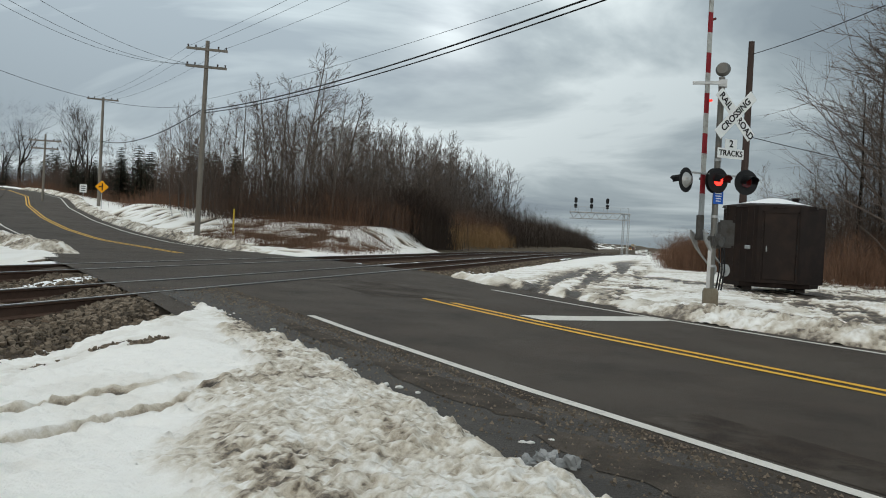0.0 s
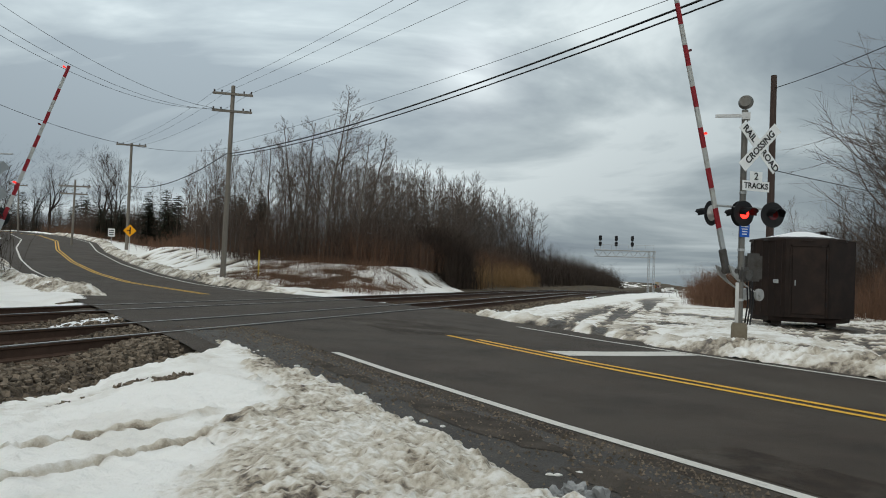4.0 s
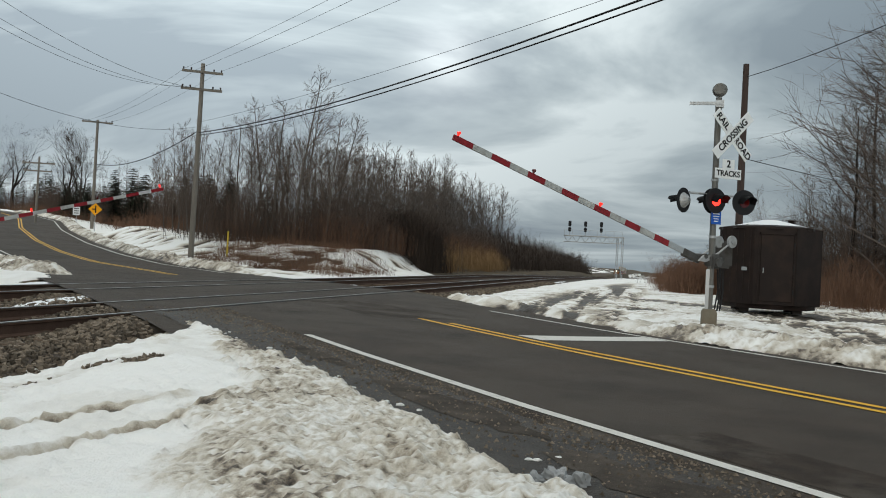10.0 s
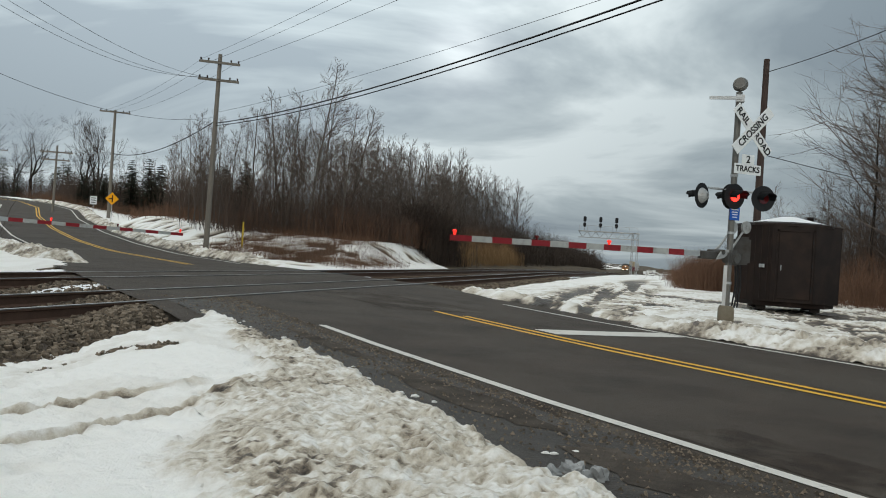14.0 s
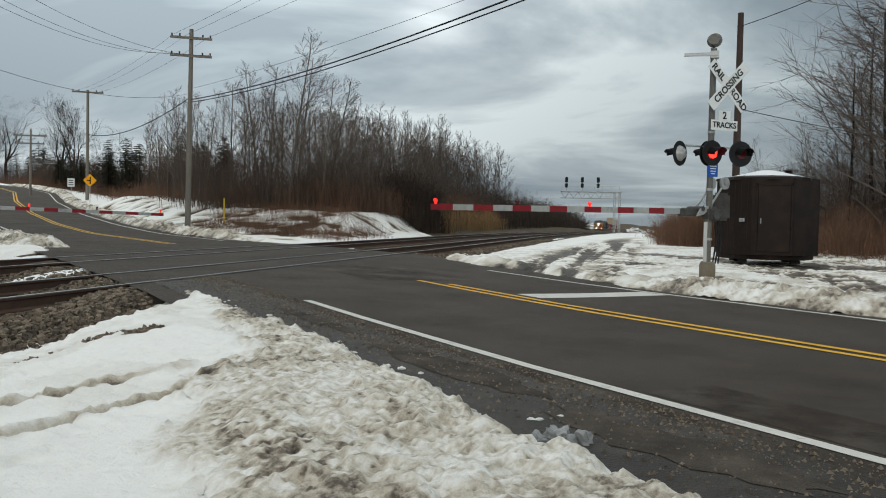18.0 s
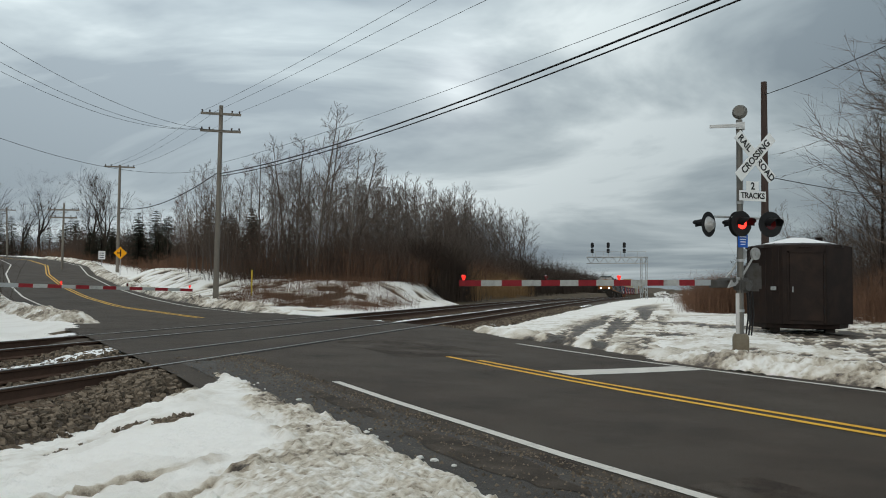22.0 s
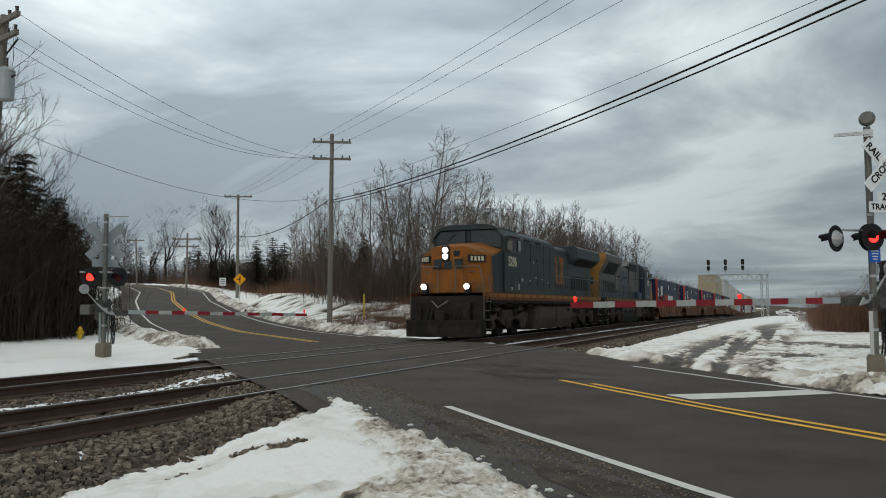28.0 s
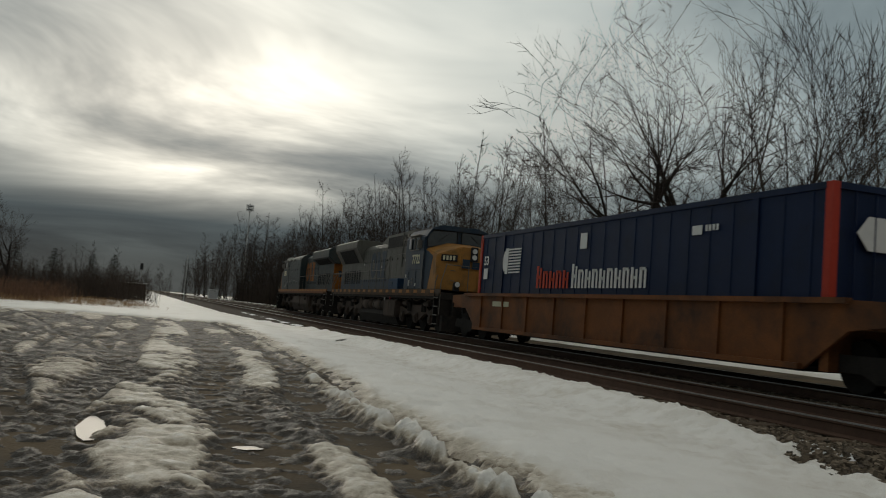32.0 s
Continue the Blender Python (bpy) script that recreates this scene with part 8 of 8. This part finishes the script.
            bm = bmn(); box(bm, (sx * (hw + 0.012), (y0 + y1) / 2, zt - 0.62 if nm != "radiator_cab" else 2.98), (0.03, y1 - y0 - 0.02, 0.025)); part("door_rail", bm, hood_m, h)
            if not newer:
                bm = bmn(); box(bm, (sx * (hw + 0.024), (y0 + y1) / 2, 1.98), (0.008, (y1 - y0) - 0.02, 0.60)); part("blue_band", bm, LOCO_NAVY, h, "dark blue band along the hood foot")
    # radiator wings
    R0 = 4.4 if newer else 4.3
    R1 = 10.0 if newer else 9.7
    zl, zs, zt = (3.40, 3.78, 4.26) if newer else (3.22, 4.02, 4.36)
    bm = bmn()
    prism(bm, [(-1.0, zl), (1.0, zl), (1.48, zs), (1.48, zt), (1.32, zt + 0.1), (-1.32, zt + 0.1), (-1.48, zt), (-1.48, zs)], "y", R0, R1)
    bevel(bm, 0.02)
    rad = part("radiator_wing", bm, hood_m, L, "overhanging radiator wing")
    for sx in (-1, 1):
        d = Vector((0.48, 0, zs - zl)).normalized()
        nrm = Vector((d.z, 0, -d.x))
        a, b = Vector((1.0, 0, zl)) + d * 0.05, Vector((1.0, 0, zl)) + d * (math.hypot(0.48, zs - zl) - 0.10)
        bm = bmn(); prism(bm, [(sx * (p + nrm * o).x, (p + nrm * o).z) for p, o in ((a, 0.004), (b, 0.004), (b, 0.03), (a, 0.03))], "y", 5.3, 8.6 if not newer else 9.2); gr = part("intake_grille", bm, GRILLE, rad, "black radiator intake mesh")
        for i in range(8):
            y = 5.3 + i * (3.3 if not newer else 3.9) / 7
            p, q = a + nrm * 0.035, b + nrm * 0.035
            bm = bmn(); rod(bm, (sx * p.x, y, p.z), (sx * q.x, y, q.z), 0.014, seg=5); part("grille_bar", bm, DARK_STEEL, gr)
        for i in range(7):
            y = 4.99 + i * 0.58
            bm = bmn(); box(bm, (sx * (HW + 0.026), y, 2.44), (0.02, 0.34, 0.72)); lv = part("louvre", bm, GRILLE, L, "dark louvred door")
            bm = bmn()
            for k in range(6):
                box(bm, (sx * (HW + 0.04), y, 2.16 + 0.11 * k), (0.012, 0.31, 0.03), pose(0, 0, 0, 0, sx * 25, 0))
            part("louvre_slat", bm, DARK_STEEL, lv)
    if newer:
        for sx in (-1, 1):
            for y0 in (-4.98, -3.3):
                bm = bmn(); box(bm, (sx * 1.455, y0 + 0.36, 3.86), (0.03, 0.72, 0.34)); bg_ = part("blower_grille", bm, GRILLE_RUST, L, "rusty blower grille")
                for k in range(6):
                    bm = bmn(); box(bm, (sx * 1.475, y0 + 0.06 + 0.12 * k, 3.86), (0.02, 0.02, 0.34)); part("grille_bar", bm, DARK_STEEL, bg_)
            bm = bmn(); box(bm, (sx * 1.47, -2.65, 4.02), (0.03, 5.0, 0.03)); part("drip_rail", bm, LOCO_BLUE, L)
            bm = bmn(); box(bm, (sx * 1.485, -2.7, 2.55), (0.012, 5.1, 0.02)); box(bm, (sx * 1.485, -4.3, 2.1), (0.02, 0.5, 0.02)); part("panel_seam", bm, BLACK, L)
            for yy in (-4.3, -3.4, -2.4, -1.4):
                bm = bmn(); box(bm, (sx * 1.487, yy, 2.35 + 0.1 * math.sin(yy * 5)), (0.012, 0.2, 0.05)); part("notice", bm, INK_GREY, L)
    else:
        bm = bmn()
        prism(bm, [(CAB1, 3.62), (-0.66, 3.62), (-0.66, 4.0), (0.45, 4.06), (-0.62, 4.40), (CAB1, 4.44)], "x", -1.08, 1.08)
        hs = part("brake_housing", bm, LOCO_GREY, L, "raised dynamic brake housing")
        for sx in (-1, 1):
            bm = bmn(); box(bm, (sx * 1.085, -1.95, 4.02), (0.03, 2.45, 0.52)); gr = part("brake_grille", bm, GRILLE, hs, "black dynamic brake grille")
            bm = bmn(); box(bm, (sx * 1.085, -3.85, 4.02), (0.03, 0.85, 0.52))
            part("brake_grille", bm, GRILLE, hs)
            for k in range(7):
                bm = bmn(); box(bm, (sx * 1.105, -4.2 + 0.12 * k, 4.02), (0.02, 0.03, 0.52)); part("grille_bar", bm, STEEL, hs)
            bm = bmn(); box(bm, (sx * 1.108, -3.85, 4.02), (0.02, 0.85, 0.03)); part("grille_bar", bm, STEEL, hs)
            bm = bmn(); box(bm, (sx * 1.09, -2.9, 3.70), (0.03, 4.5, 0.04)); box(bm, (sx * 1.09, -3.3, 3.6), (0.04, 0.06, 1.6)); part("housing_trim", bm, LOCO_GREY, hs)
            bm = bmn(); prism(bm, [(CAB1, 1.72), (-4.55, 1.72), (CAB1, 3.3)], "x", sx * 1.086, sx * 1.094); part("blue_flash", bm, LOCO_NAVY, cab)
    bm = bmn(); rod(bm, (0, 3.5, 4.1), (0, 3.5, 4.26), 0.42, 0.40, 18); rod(bm, (0, 3.5, 4.26), (0, 3.5, 4.31), 0.46, 0.34, 18); part("exhaust_stack", bm, BLACK, L)
    yh = 2.1 if not newer else -0.4
    zh = 4.40 if not newer else 4.5
    bm = bmn(); rod(bm, (0, yh, 4.1), (0, yh, zh), 0.04); box(bm, (0, yh, zh), (0.40, 0.06, 0.06)); horn = part("air_horn", bm, BLACK, L)
    for k in (-0.16, 0, 0.16):
        for e_ in (-0.4, 0.3):
            bm = bmn(); rod(bm, (k, yh, zh), (k * 1.6, yh + e_, zh + 0.02), 0.03, 0.085, 10); part("horn_bell", bm, BLACK, horn)
    for sx in (-1, 1):
        emblem(L, sx, HW + 0.028, 0.1 if newer else -0.45, 3.4 if newer else 2.6, 2.33, 3.68, LOCO_YELLOW if newer else LOCO_NAVY)
    # rear end: the hood's end with the wings' shape above it
    bm = bmn()
    prism(bm, [(-1.0, 1.72), (1.0, 1.72), (1.0, zl), (1.46, zs), (1.46, zt), (1.32, zt + 0.09), (-1.32, zt + 0.09), (-1.46, zt), (-1.46, zs), (-1.0, zl)] if not newer else [(-1.0, 1.72), (1.0, 1.72), (1.0, 3.4), (-1.0, 3.4)], "y", 9.6 if newer else 9.7, 9.66 if newer else 9.76)
    rear = part("rear_panel", bm, LOCO_YELLOW if newer else LOCO_CREAM, L, "yellow rear panel")
    yr = 9.66 if newer else 9.76
    emblem_end(rear, yr, 1, 2.55, 2.95, 0.72, LOCO_NAVY)
    bm = bmn(); box(bm, (0.62, yr + 0.01, 3.62), (0.5, 0.02, 0.2)); part("number_board", bm, BLACK, rear)
    bm = bmn(); box(bm, (0, yr + 0.03, 3.85), (0.26, 0.06, 0.62)); bevel(bm, 0.02); part("headlight_housing", bm, BLACK, rear)
    for z in (3.98, 3.74):
        bm = bmn(); rod(bm, (0, yr + 0.05, z), (0, yr + 0.08, z), 0.085, seg=12); part("headlight", bm, LENS_BACK, rear)
    for k in range(4):
        bm = bmn(); rod(bm, (-0.75, yr + 0.05, 1.95 + 0.4 * k), (-0.45, yr + 0.05, 1.95 + 0.4 * k), 0.016, seg=6); part("ladder_rung", bm, STEEL, rear)
    # tank and gear between the trucks
    if newer:
        bm = bmn(); prism(bm, [(-1.35, 1.22), (1.35, 1.22), (1.42, 0.70), (1.22, 0.2), (-1.22, 0.2), (-1.42, 0.70)], "y", -3.2, 3.8); bevel(bm, 0.05, 2)
        tk = part("fuel_tank", bm, RUST, L, "dusty brown fuel tank")
        for sx in (-1, 1):
            for yy in (-2.9, 0.3, 3.5):
                bm = bmn(); box(bm, (sx * 1.40, yy, 0.85), (0.05, 0.07, 0.75)); part("tank_strap", bm, RUST, tk)
            bm = bmn(); rod(bm, (sx * 1.38, 2.6, 1.05), (sx * 1.46, 2.6, 1.05), 0.08, seg=10); part("filler_cap", bm, UNDER, tk)
    else:
        bm = bmn(); prism(bm, [(-1.2, 0.8), (1.2, 0.8), (1.3, 0.55), (1.1, 0.12), (-1.1, 0.12), (-1.3, 0.55)], "y", -3.6, 3.4); part("fuel_tank", bm, UNDER, L)
        for sx in (-1, 1):
            bm = bmn(); box(bm, (sx * 1.05, -2.85, 0.86), (0.72, 2.0, 0.78)); bevel(bm, 0.05, 2); bb = part("battery_box", bm, RUST, L, "dusty brown equipment box")
            bm = bmn(); box(bm, (sx * 1.415, -2.5, 0.92), (0.02, 0.5, 0.5)); part("box_door", bm, RUST, bb)
            bm = bmn(); box(bm, (sx * 1.0, 3.2, 0.98), (0.6, 0.5, 0.6)); bevel(bm, 0.03); part("end_bracket", bm, RUST, L)
            for yc in (-0.52, 1.85):
                bm = bmn()
                rod(bm, (sx * 1.12, yc - 0.82, 1.0), (sx * 1.12, yc + 0.82, 1.0), 0.27, seg=24)
                rod(bm, (sx * 1.12, yc - 0.94, 1.0), (sx * 1.12, yc - 0.82, 1.0), 0.16, 0.27, 24)
                rod(bm, (sx * 1.12, yc + 0.82, 1.0), (sx * 1.12, yc + 0.94, 1.0), 0.27, 0.16, 24)
                rv = part("air_reservoir", bm, RUST, L, "dusty brown air reservoir", True)
                for dy in (-0.6, 0.6):
                    bm = bmn(); rod(bm, (sx * 1.12, yc + dy - 0.03, 1.0), (sx * 1.12, yc + dy + 0.03, 1.0), 0.285, seg=24); part("strap", bm, UNDER, rv)
            bm = bmn(); box(bm, (sx * 1.2, -3.2, 1.98), (0.44, 1.5, 0.5)); bevel(bm, 0.02); lk_ = part("blue_locker", bm, LOCKER_BLUE, L, "faded blue locker")
            bm = bmn()
            for k in range(5):
                box(bm, (sx * 1.428, -2.95, 1.88 + 0.055 * k), (0.02, 0.5, 0.02))
            part("louvre_slat", bm, LOCO_NAVY, lk_)
            bm = bmn(); rod(bm, (sx * 1.40, -2.95, 1.32), (sx * 1.44, -2.95, 1.32), 0.06, seg=10); part("fuel_cutoff", bm, GATE_RED, L, "small red fuel cut-off button")
            bm = bmn(); box(bm, (sx * 1.40, -1.95, 1.32), (0.02, 0.24, 0.18)); part("notice", bm, INK_GREY, L)
    tc = 6.6 if newer else 6.45
    six_wheel_truck(L, -tc)
    six_wheel_truck(L, tc)
    for sx in (-1, 1):
        if newer:
            handrail(L, sx, 0.0, 9.6, z=2.66, n=8)
        else:
            handrail(L, sx, -1.75, 9.6, z=2.66, n=9)
            bm = bmn()
            rod(bm, (sx * 1.46, -1.75, 2.66), (sx * 1.40, -2.35, 3.30), 0.018, seg=6); rod(bm, (sx * 1.40, -2.35, 3.30), (sx * 1.40, -5.1, 3.34), 0.018, seg=6)
            rod(bm, (sx * 1.40, -2.35, 2.2), (sx * 1.40, -2.35, 3.30), 0.016, seg=6)
            part("handrail", bm, STEEL, L)
    return L


def container(name, length, body, post, label, parent_group="containers on the train", logo=False):
    c = thing(name, label, "shipping container", None, parent_group)
    W, H = 2.55, 2.9
    bm = bmn(); box(bm, (0, 0, H / 2), (W - 0.06, length - 0.1, H - 0.08)); part("body", bm, body, c)
    n = int(length / 0.72)
    bm = bmn(); box(bm, (0, 0, H / 2), (0.03, 0.06, H - 0.3))
    rib = finish(bm, "side_rib", body)
    for sx in (-1, 1):
        for i in range(n):
            o = new("side_rib", rib)
            o.parent = c
            o.matrix_local = Matrix.Translation((sx * (W / 2 - 0.033), -length / 2 + 0.5 + (length - 1.0) * i / (n - 1), 0))
    for sx in (-1, 1):
        for sy in (-1, 1):
            bm = bmn(); box(bm, (sx * (W / 2 - 0.07), sy * (length / 2 - 0.08), H / 2), (0.15, 0.17, H)); part("corner_post", bm, post, c)
    for sx in (-1, 1):
        for yy in (-6.1, 6.1):
            bm = bmn(); box(bm, (sx * (W / 2 - 0.03), yy, H / 2), (0.08, 0.2, H - 0.02)); part("inner_post", bm, body, c)
    for z in (0.06, H - 0.06):
        for sx in (-1, 1):
            bm = bmn(); box(bm, (sx * (W / 2 - 0.05), 0, z), (0.11, length - 0.3, 0.12)); part("side_rail", bm, body, c)
        for sy in (-1, 1):
            bm = bmn(); box(bm, (0, sy * (length / 2 - 0.06), z), (W - 0.3, 0.12, 0.12)); part("end_rail", bm, body, c)
    for sy in (-1, 1):
        for k in (-0.8, -0.35, 0.35, 0.8):
            bm = bmn(); rod(bm, (k, sy * (length / 2 + 0.02), 0.15), (k, sy * (length / 2 + 0.02), H - 0.15), 0.022, seg=6); part("door_bar", bm, body, c)
    if logo:
        for sx in (-1, 1):
            x = sx * (W / 2 + 0.004)
            f = -1   # forward end lies at -y
            text_part("size_mark", "53", 0.42, INK_WHITE, c, Matrix.Translation((x, -length / 2 + 0.62, 1.98)) @ pose(0, 0, 0, 90, 0, 90 * sx))
            bm = bmn(); box(bm, (x, -length / 2 + 0.62, 1.55), (0.012, 0.34, 0.36)); part("notice", bm, INK_WHITE, c)
            bm = bmn()
            for i in range(9):
                z = 1.56 + i * 0.092
                hw = 0.22 * math.sqrt(max(0.05, 1 - ((i - 4) / 4.6) ** 2))
                box(bm, (x, -5.62 - hw, z), (0.012, 2 * hw, 0.092)); box(bm, (x, -5.12, z), (0.012, 0.86 + 0.012 * i, 0.05))
            part("striped_emblem", bm, INK_WHITE, c, "round white striped emblem")
            y0 = -3.44
            for word, m2, wd in ((5, INK_RED, 0.42), (10, INK_WHITE, 0.375)):
                for i in range(word):
                    h = 0.66 if i == 0 else 0.50
                    bm = bmn()
                    box(bm, (x, y0 + wd * 0.22, 1.05 + h / 2), (0.012, wd * 0.3, h)); box(bm, (x, y0 + wd * 0.72, 1.05 + h * 0.45), (0.012, wd * 0.22, h * 0.9))
                    box(bm, (x, y0 + wd * 0.45, 1.05 + h * (0.92 if i % 2 else 0.5)), (0.012, wd * 0.5, h * 0.14))
                    part("print_bar", bm, m2, c); y0 += wd
                y0 += 0.1
            bm = bmn(); box(bm, (x, -0.66, 2.32), (0.012, 0.36, 0.42)); part("notice", bm, INK_WHITE, c)
            bm = bmn(); box(bm, (x, 4.3, 2.28), (0.012, 0.34, 0.2)); part("notice", bm, INK_WHITE, c)
            for k in range(4):
                bm = bmn(); box(bm, (x, 4.62 + 0.12 * k, 2.31), (0.012, 0.07, 0.13)); part("print_bar", bm, INK_WHITE, c)
        for sy in (-1, 1):
            ye = sy * (length / 2 + 0.02)
            bm = bmn(); prism(bm, [(-0.75, 2.05), (-0.5, 2.35), (0.5, 2.35), (0.75, 2.05), (0.5, 1.75), (-0.5, 1.75)], "y", min(ye, ye + sy * 0.012), max(ye, ye + sy * 0.012)); hx = part("hexagon_mark", bm, INK_WHITE, c, "white hexagonal mark on the container end")
            bm = bmn(); box(bm, (0, ye + sy * 0.014, 2.05), (0.08, 0.012, 0.5)); box(bm, (-0.3, ye + sy * 0.014, 2.05), (0.12, 0.012, 0.28)); part("print_bar", bm, SIGNBLACK, hx)
            bm = bmn(); box(bm, (0.7, ye, 0.62), (0.6, 0.02, 0.4)); part("notice", bm, INK_WHITE, c)
    return c


def well_car():
    """A low well car, 21 m between couplers, origin on the rail top at its middle."""
    w = thing("well_car", "rusty orange steel container well car", "railway car", None, "well cars")
    for sx in (-1, 1):
        bm = bmn()
        prism(bm, [(-10.1, 1.25), (-8.7, 1.05), (-7.7, 0.36), (7.7, 0.36), (8.7, 1.05), (10.1, 1.2), (10.1, 1.5), (8.6, 1.56), (-8.6, 1.56), (-10.1, 1.5)], "x", sx * 1.36, sx * 1.44)
        s = part("side_sill", bm, CAR_ORANGE, w)
        bm = bmn(); box(bm, (sx * 1.47, 0, 1.54), (0.16, 17.4, 0.1)); box(bm, (sx * 1.47, 0, 0.40), (0.16, 15.4, 0.1))
        for i in range(9):
            box(bm, (sx * 1.46, -7.2 + i * 1.8, 0.97), (0.06, 0.08, 1.1))
        part("flange", bm, CAR_ORANGE, s)
        bm = bmn(); box(bm, (sx * 1.445, -5.6, 1.25), (0.012, 1.3, 0.16)); part("print_bar", bm, INK_PALE, s)
    for s in (-1, 1):
        bm = bmn(); box(bm, (0, s * 9.2, 1.3), (2.7, 1.9, 0.45)); box(bm, (0, s * 8.1, 0.9), (2.7, 0.2, 1.1)); part("end_deck", bm, CAR_ORANGE, w)
        coupler(w, s * 10.0, s * 10.7)
        tr = new("truck"); tr.parent = w
        for k in (-0.9, 0.9):
            wheelset(tr, s * 9.3 + k, 0.46)
        for sx in (-1, 1):
            bm = bmn(); prism(bm, [(s * 9.3 - 1.25, 0.36), (s * 9.3 - 0.6, 0.36), (s * 9.3 - 0.3, 0.22), (s * 9.3 + 0.3, 0.22), (s * 9.3 + 0.6, 0.36), (s * 9.3 + 1.25, 0.36), (s * 9.3 + 1.1, 0.66), (s * 9.3 - 1.1, 0.66)], "x", sx * 0.98, sx * 1.12)
            part("side_frame", bm, UNDER, tr)
    bm = bmn(); box(bm, (0, 0, 0.36), (2.7, 15.2, 0.1)); part("well_floor", bm, UNDER, w)
    return w


# where the leading coupler stands, second by second
HEAD_T = [0, 26.5, 28.0, 28.6, 29.0, 29.2, 30.0, 31.0, 32.0]
HEAD_Y = [715.0, 64.5, 28.4, 14.2, 3.4, -2.3, -22.4, -47.5, -73.6]
lead = locomotive(True, "dark blue diesel locomotive with an orange-yellow nose and lit headlights", "5296")
second = locomotive(False, "dusty grey and navy diesel locomotive running cab last", "7722")
cars = [(lead, 10.9, 0), (second, 21.75 + 10.9, 180)]
y = 43.6
car0 = well_car()
boxb = container("container", 16.15, BOX_BLUE, BOX_RED, "blue container with red corner posts and white lettering", logo=True)
boxw = container("container", 14.95, BOX_WHITE, BOX_WHITE, "off-white container on the second tier")
boxt = container("container", 14.95, BOX_TAN, BOX_TAN, "tan container on the second tier")
loads = [("b",), ("b",), ("b",), ("b", "t"), ("b", "w"), ("t", "w"), ("w", "w"), ("b", "t"), ("w", "w"), ("w", "t"), ("b", "w"), ("w", "w")]
src = {"b": boxb, "w": boxw, "t": boxt}
for i, ld in enumerate(loads):
    mid = y + 10.7
    cars.append((car0 if i == 0 else copy_thing(car0, Matrix()), mid, 0))
    for k, c in enumerate(ld):
        ob = copy_thing(src[c], Matrix())
        cars.append((ob, mid, 0, 0.72 + 2.92 * k))
    y += 21.3
for o in (boxb, boxw, boxt):
    for q in (*o.children_recursive, o):
        bpy.data.objects.remove(q)


def train_pose(d, t, turn, dz=0.0):
    """The pose of a car whose middle lies d behind the leading coupler."""
    yy = float(np.interp(t, HEAD_T, HEAD_Y)) + d
    slope = (float(bend(yy + 5)) - float(bend(yy - 5))) / 10
    tip = math.degrees(math.atan((float(grade(yy + 8)) - float(grade(yy - 8))) / 16)) * (1 if turn == 0 else -1)
    return pose(TRACK_FAR + float(bend(yy)), yy, dz + float(grade(yy)), tip, 0, turn - math.degrees(math.atan(slope)))


GATE_NEAR = [(0, 0.5), (2.6, 1), (3.2, 6), (3.8, 14), (4.5, 24), (5, 29.4), (5.5, 34.5), (6, 39.5), (6.5, 44.5), (7, 49), (7.5, 53.3), (8, 57.8), (8.5, 62), (9, 66.3), (9.5, 70),
             (10, 73.6), (10.5, 77.2), (11, 80.5), (11.5, 84.4), (12, 88.1), (12.5, 89.6), (13, 90.7), (14, 90.6), (32, 90.7)]
GATE_FAR = [(0, 0.5), (2.2, 2.5), (3.2, 9), (4.5, 24), (5, 29.3), (5.5, 34.6), (6, 40), (7, 50), (8, 58.8), (9, 67), (10, 74.2), (11, 81), (12, 88), (13, 91.2), (32, 91.4)]


def motions():
    for c in cars:
        ob, d, turn = c[:3]
        dz = c[3] if len(c) > 3 else 0.0
        walk(ob, [(t, train_pose(d, t, turn, dz)) for t in (0, 4, 8, 12, 14, 16, 17, 18, 18.5, 19, 19.5, 20, 20.5, 21, 21.5, 22, 22.5, 23, 23.5, 24, 24.5, 25, 25.5, 26, 26.5, 27, 27.5, 28, 28.3, 28.6, 29.0, 29.2, 29.6, 30, 30.5, 31, 31.5, 32)])
    for arm, ang, rows, off, zp in ((arm_near, ANG_NEAR, GATE_NEAR, -0.26, 1.33), (arm_far, ANG_FAR, GATE_FAR, 0.22, 1.14)):
        walk(arm, [(t, Matrix.Translation((off, -0.04, zp)) @ pose(0, 0, 0, 0, 0, math.degrees(ang)) @ pose(0, 0, 0, 0, v - 90, 0)) for t, v in rows])


motions()
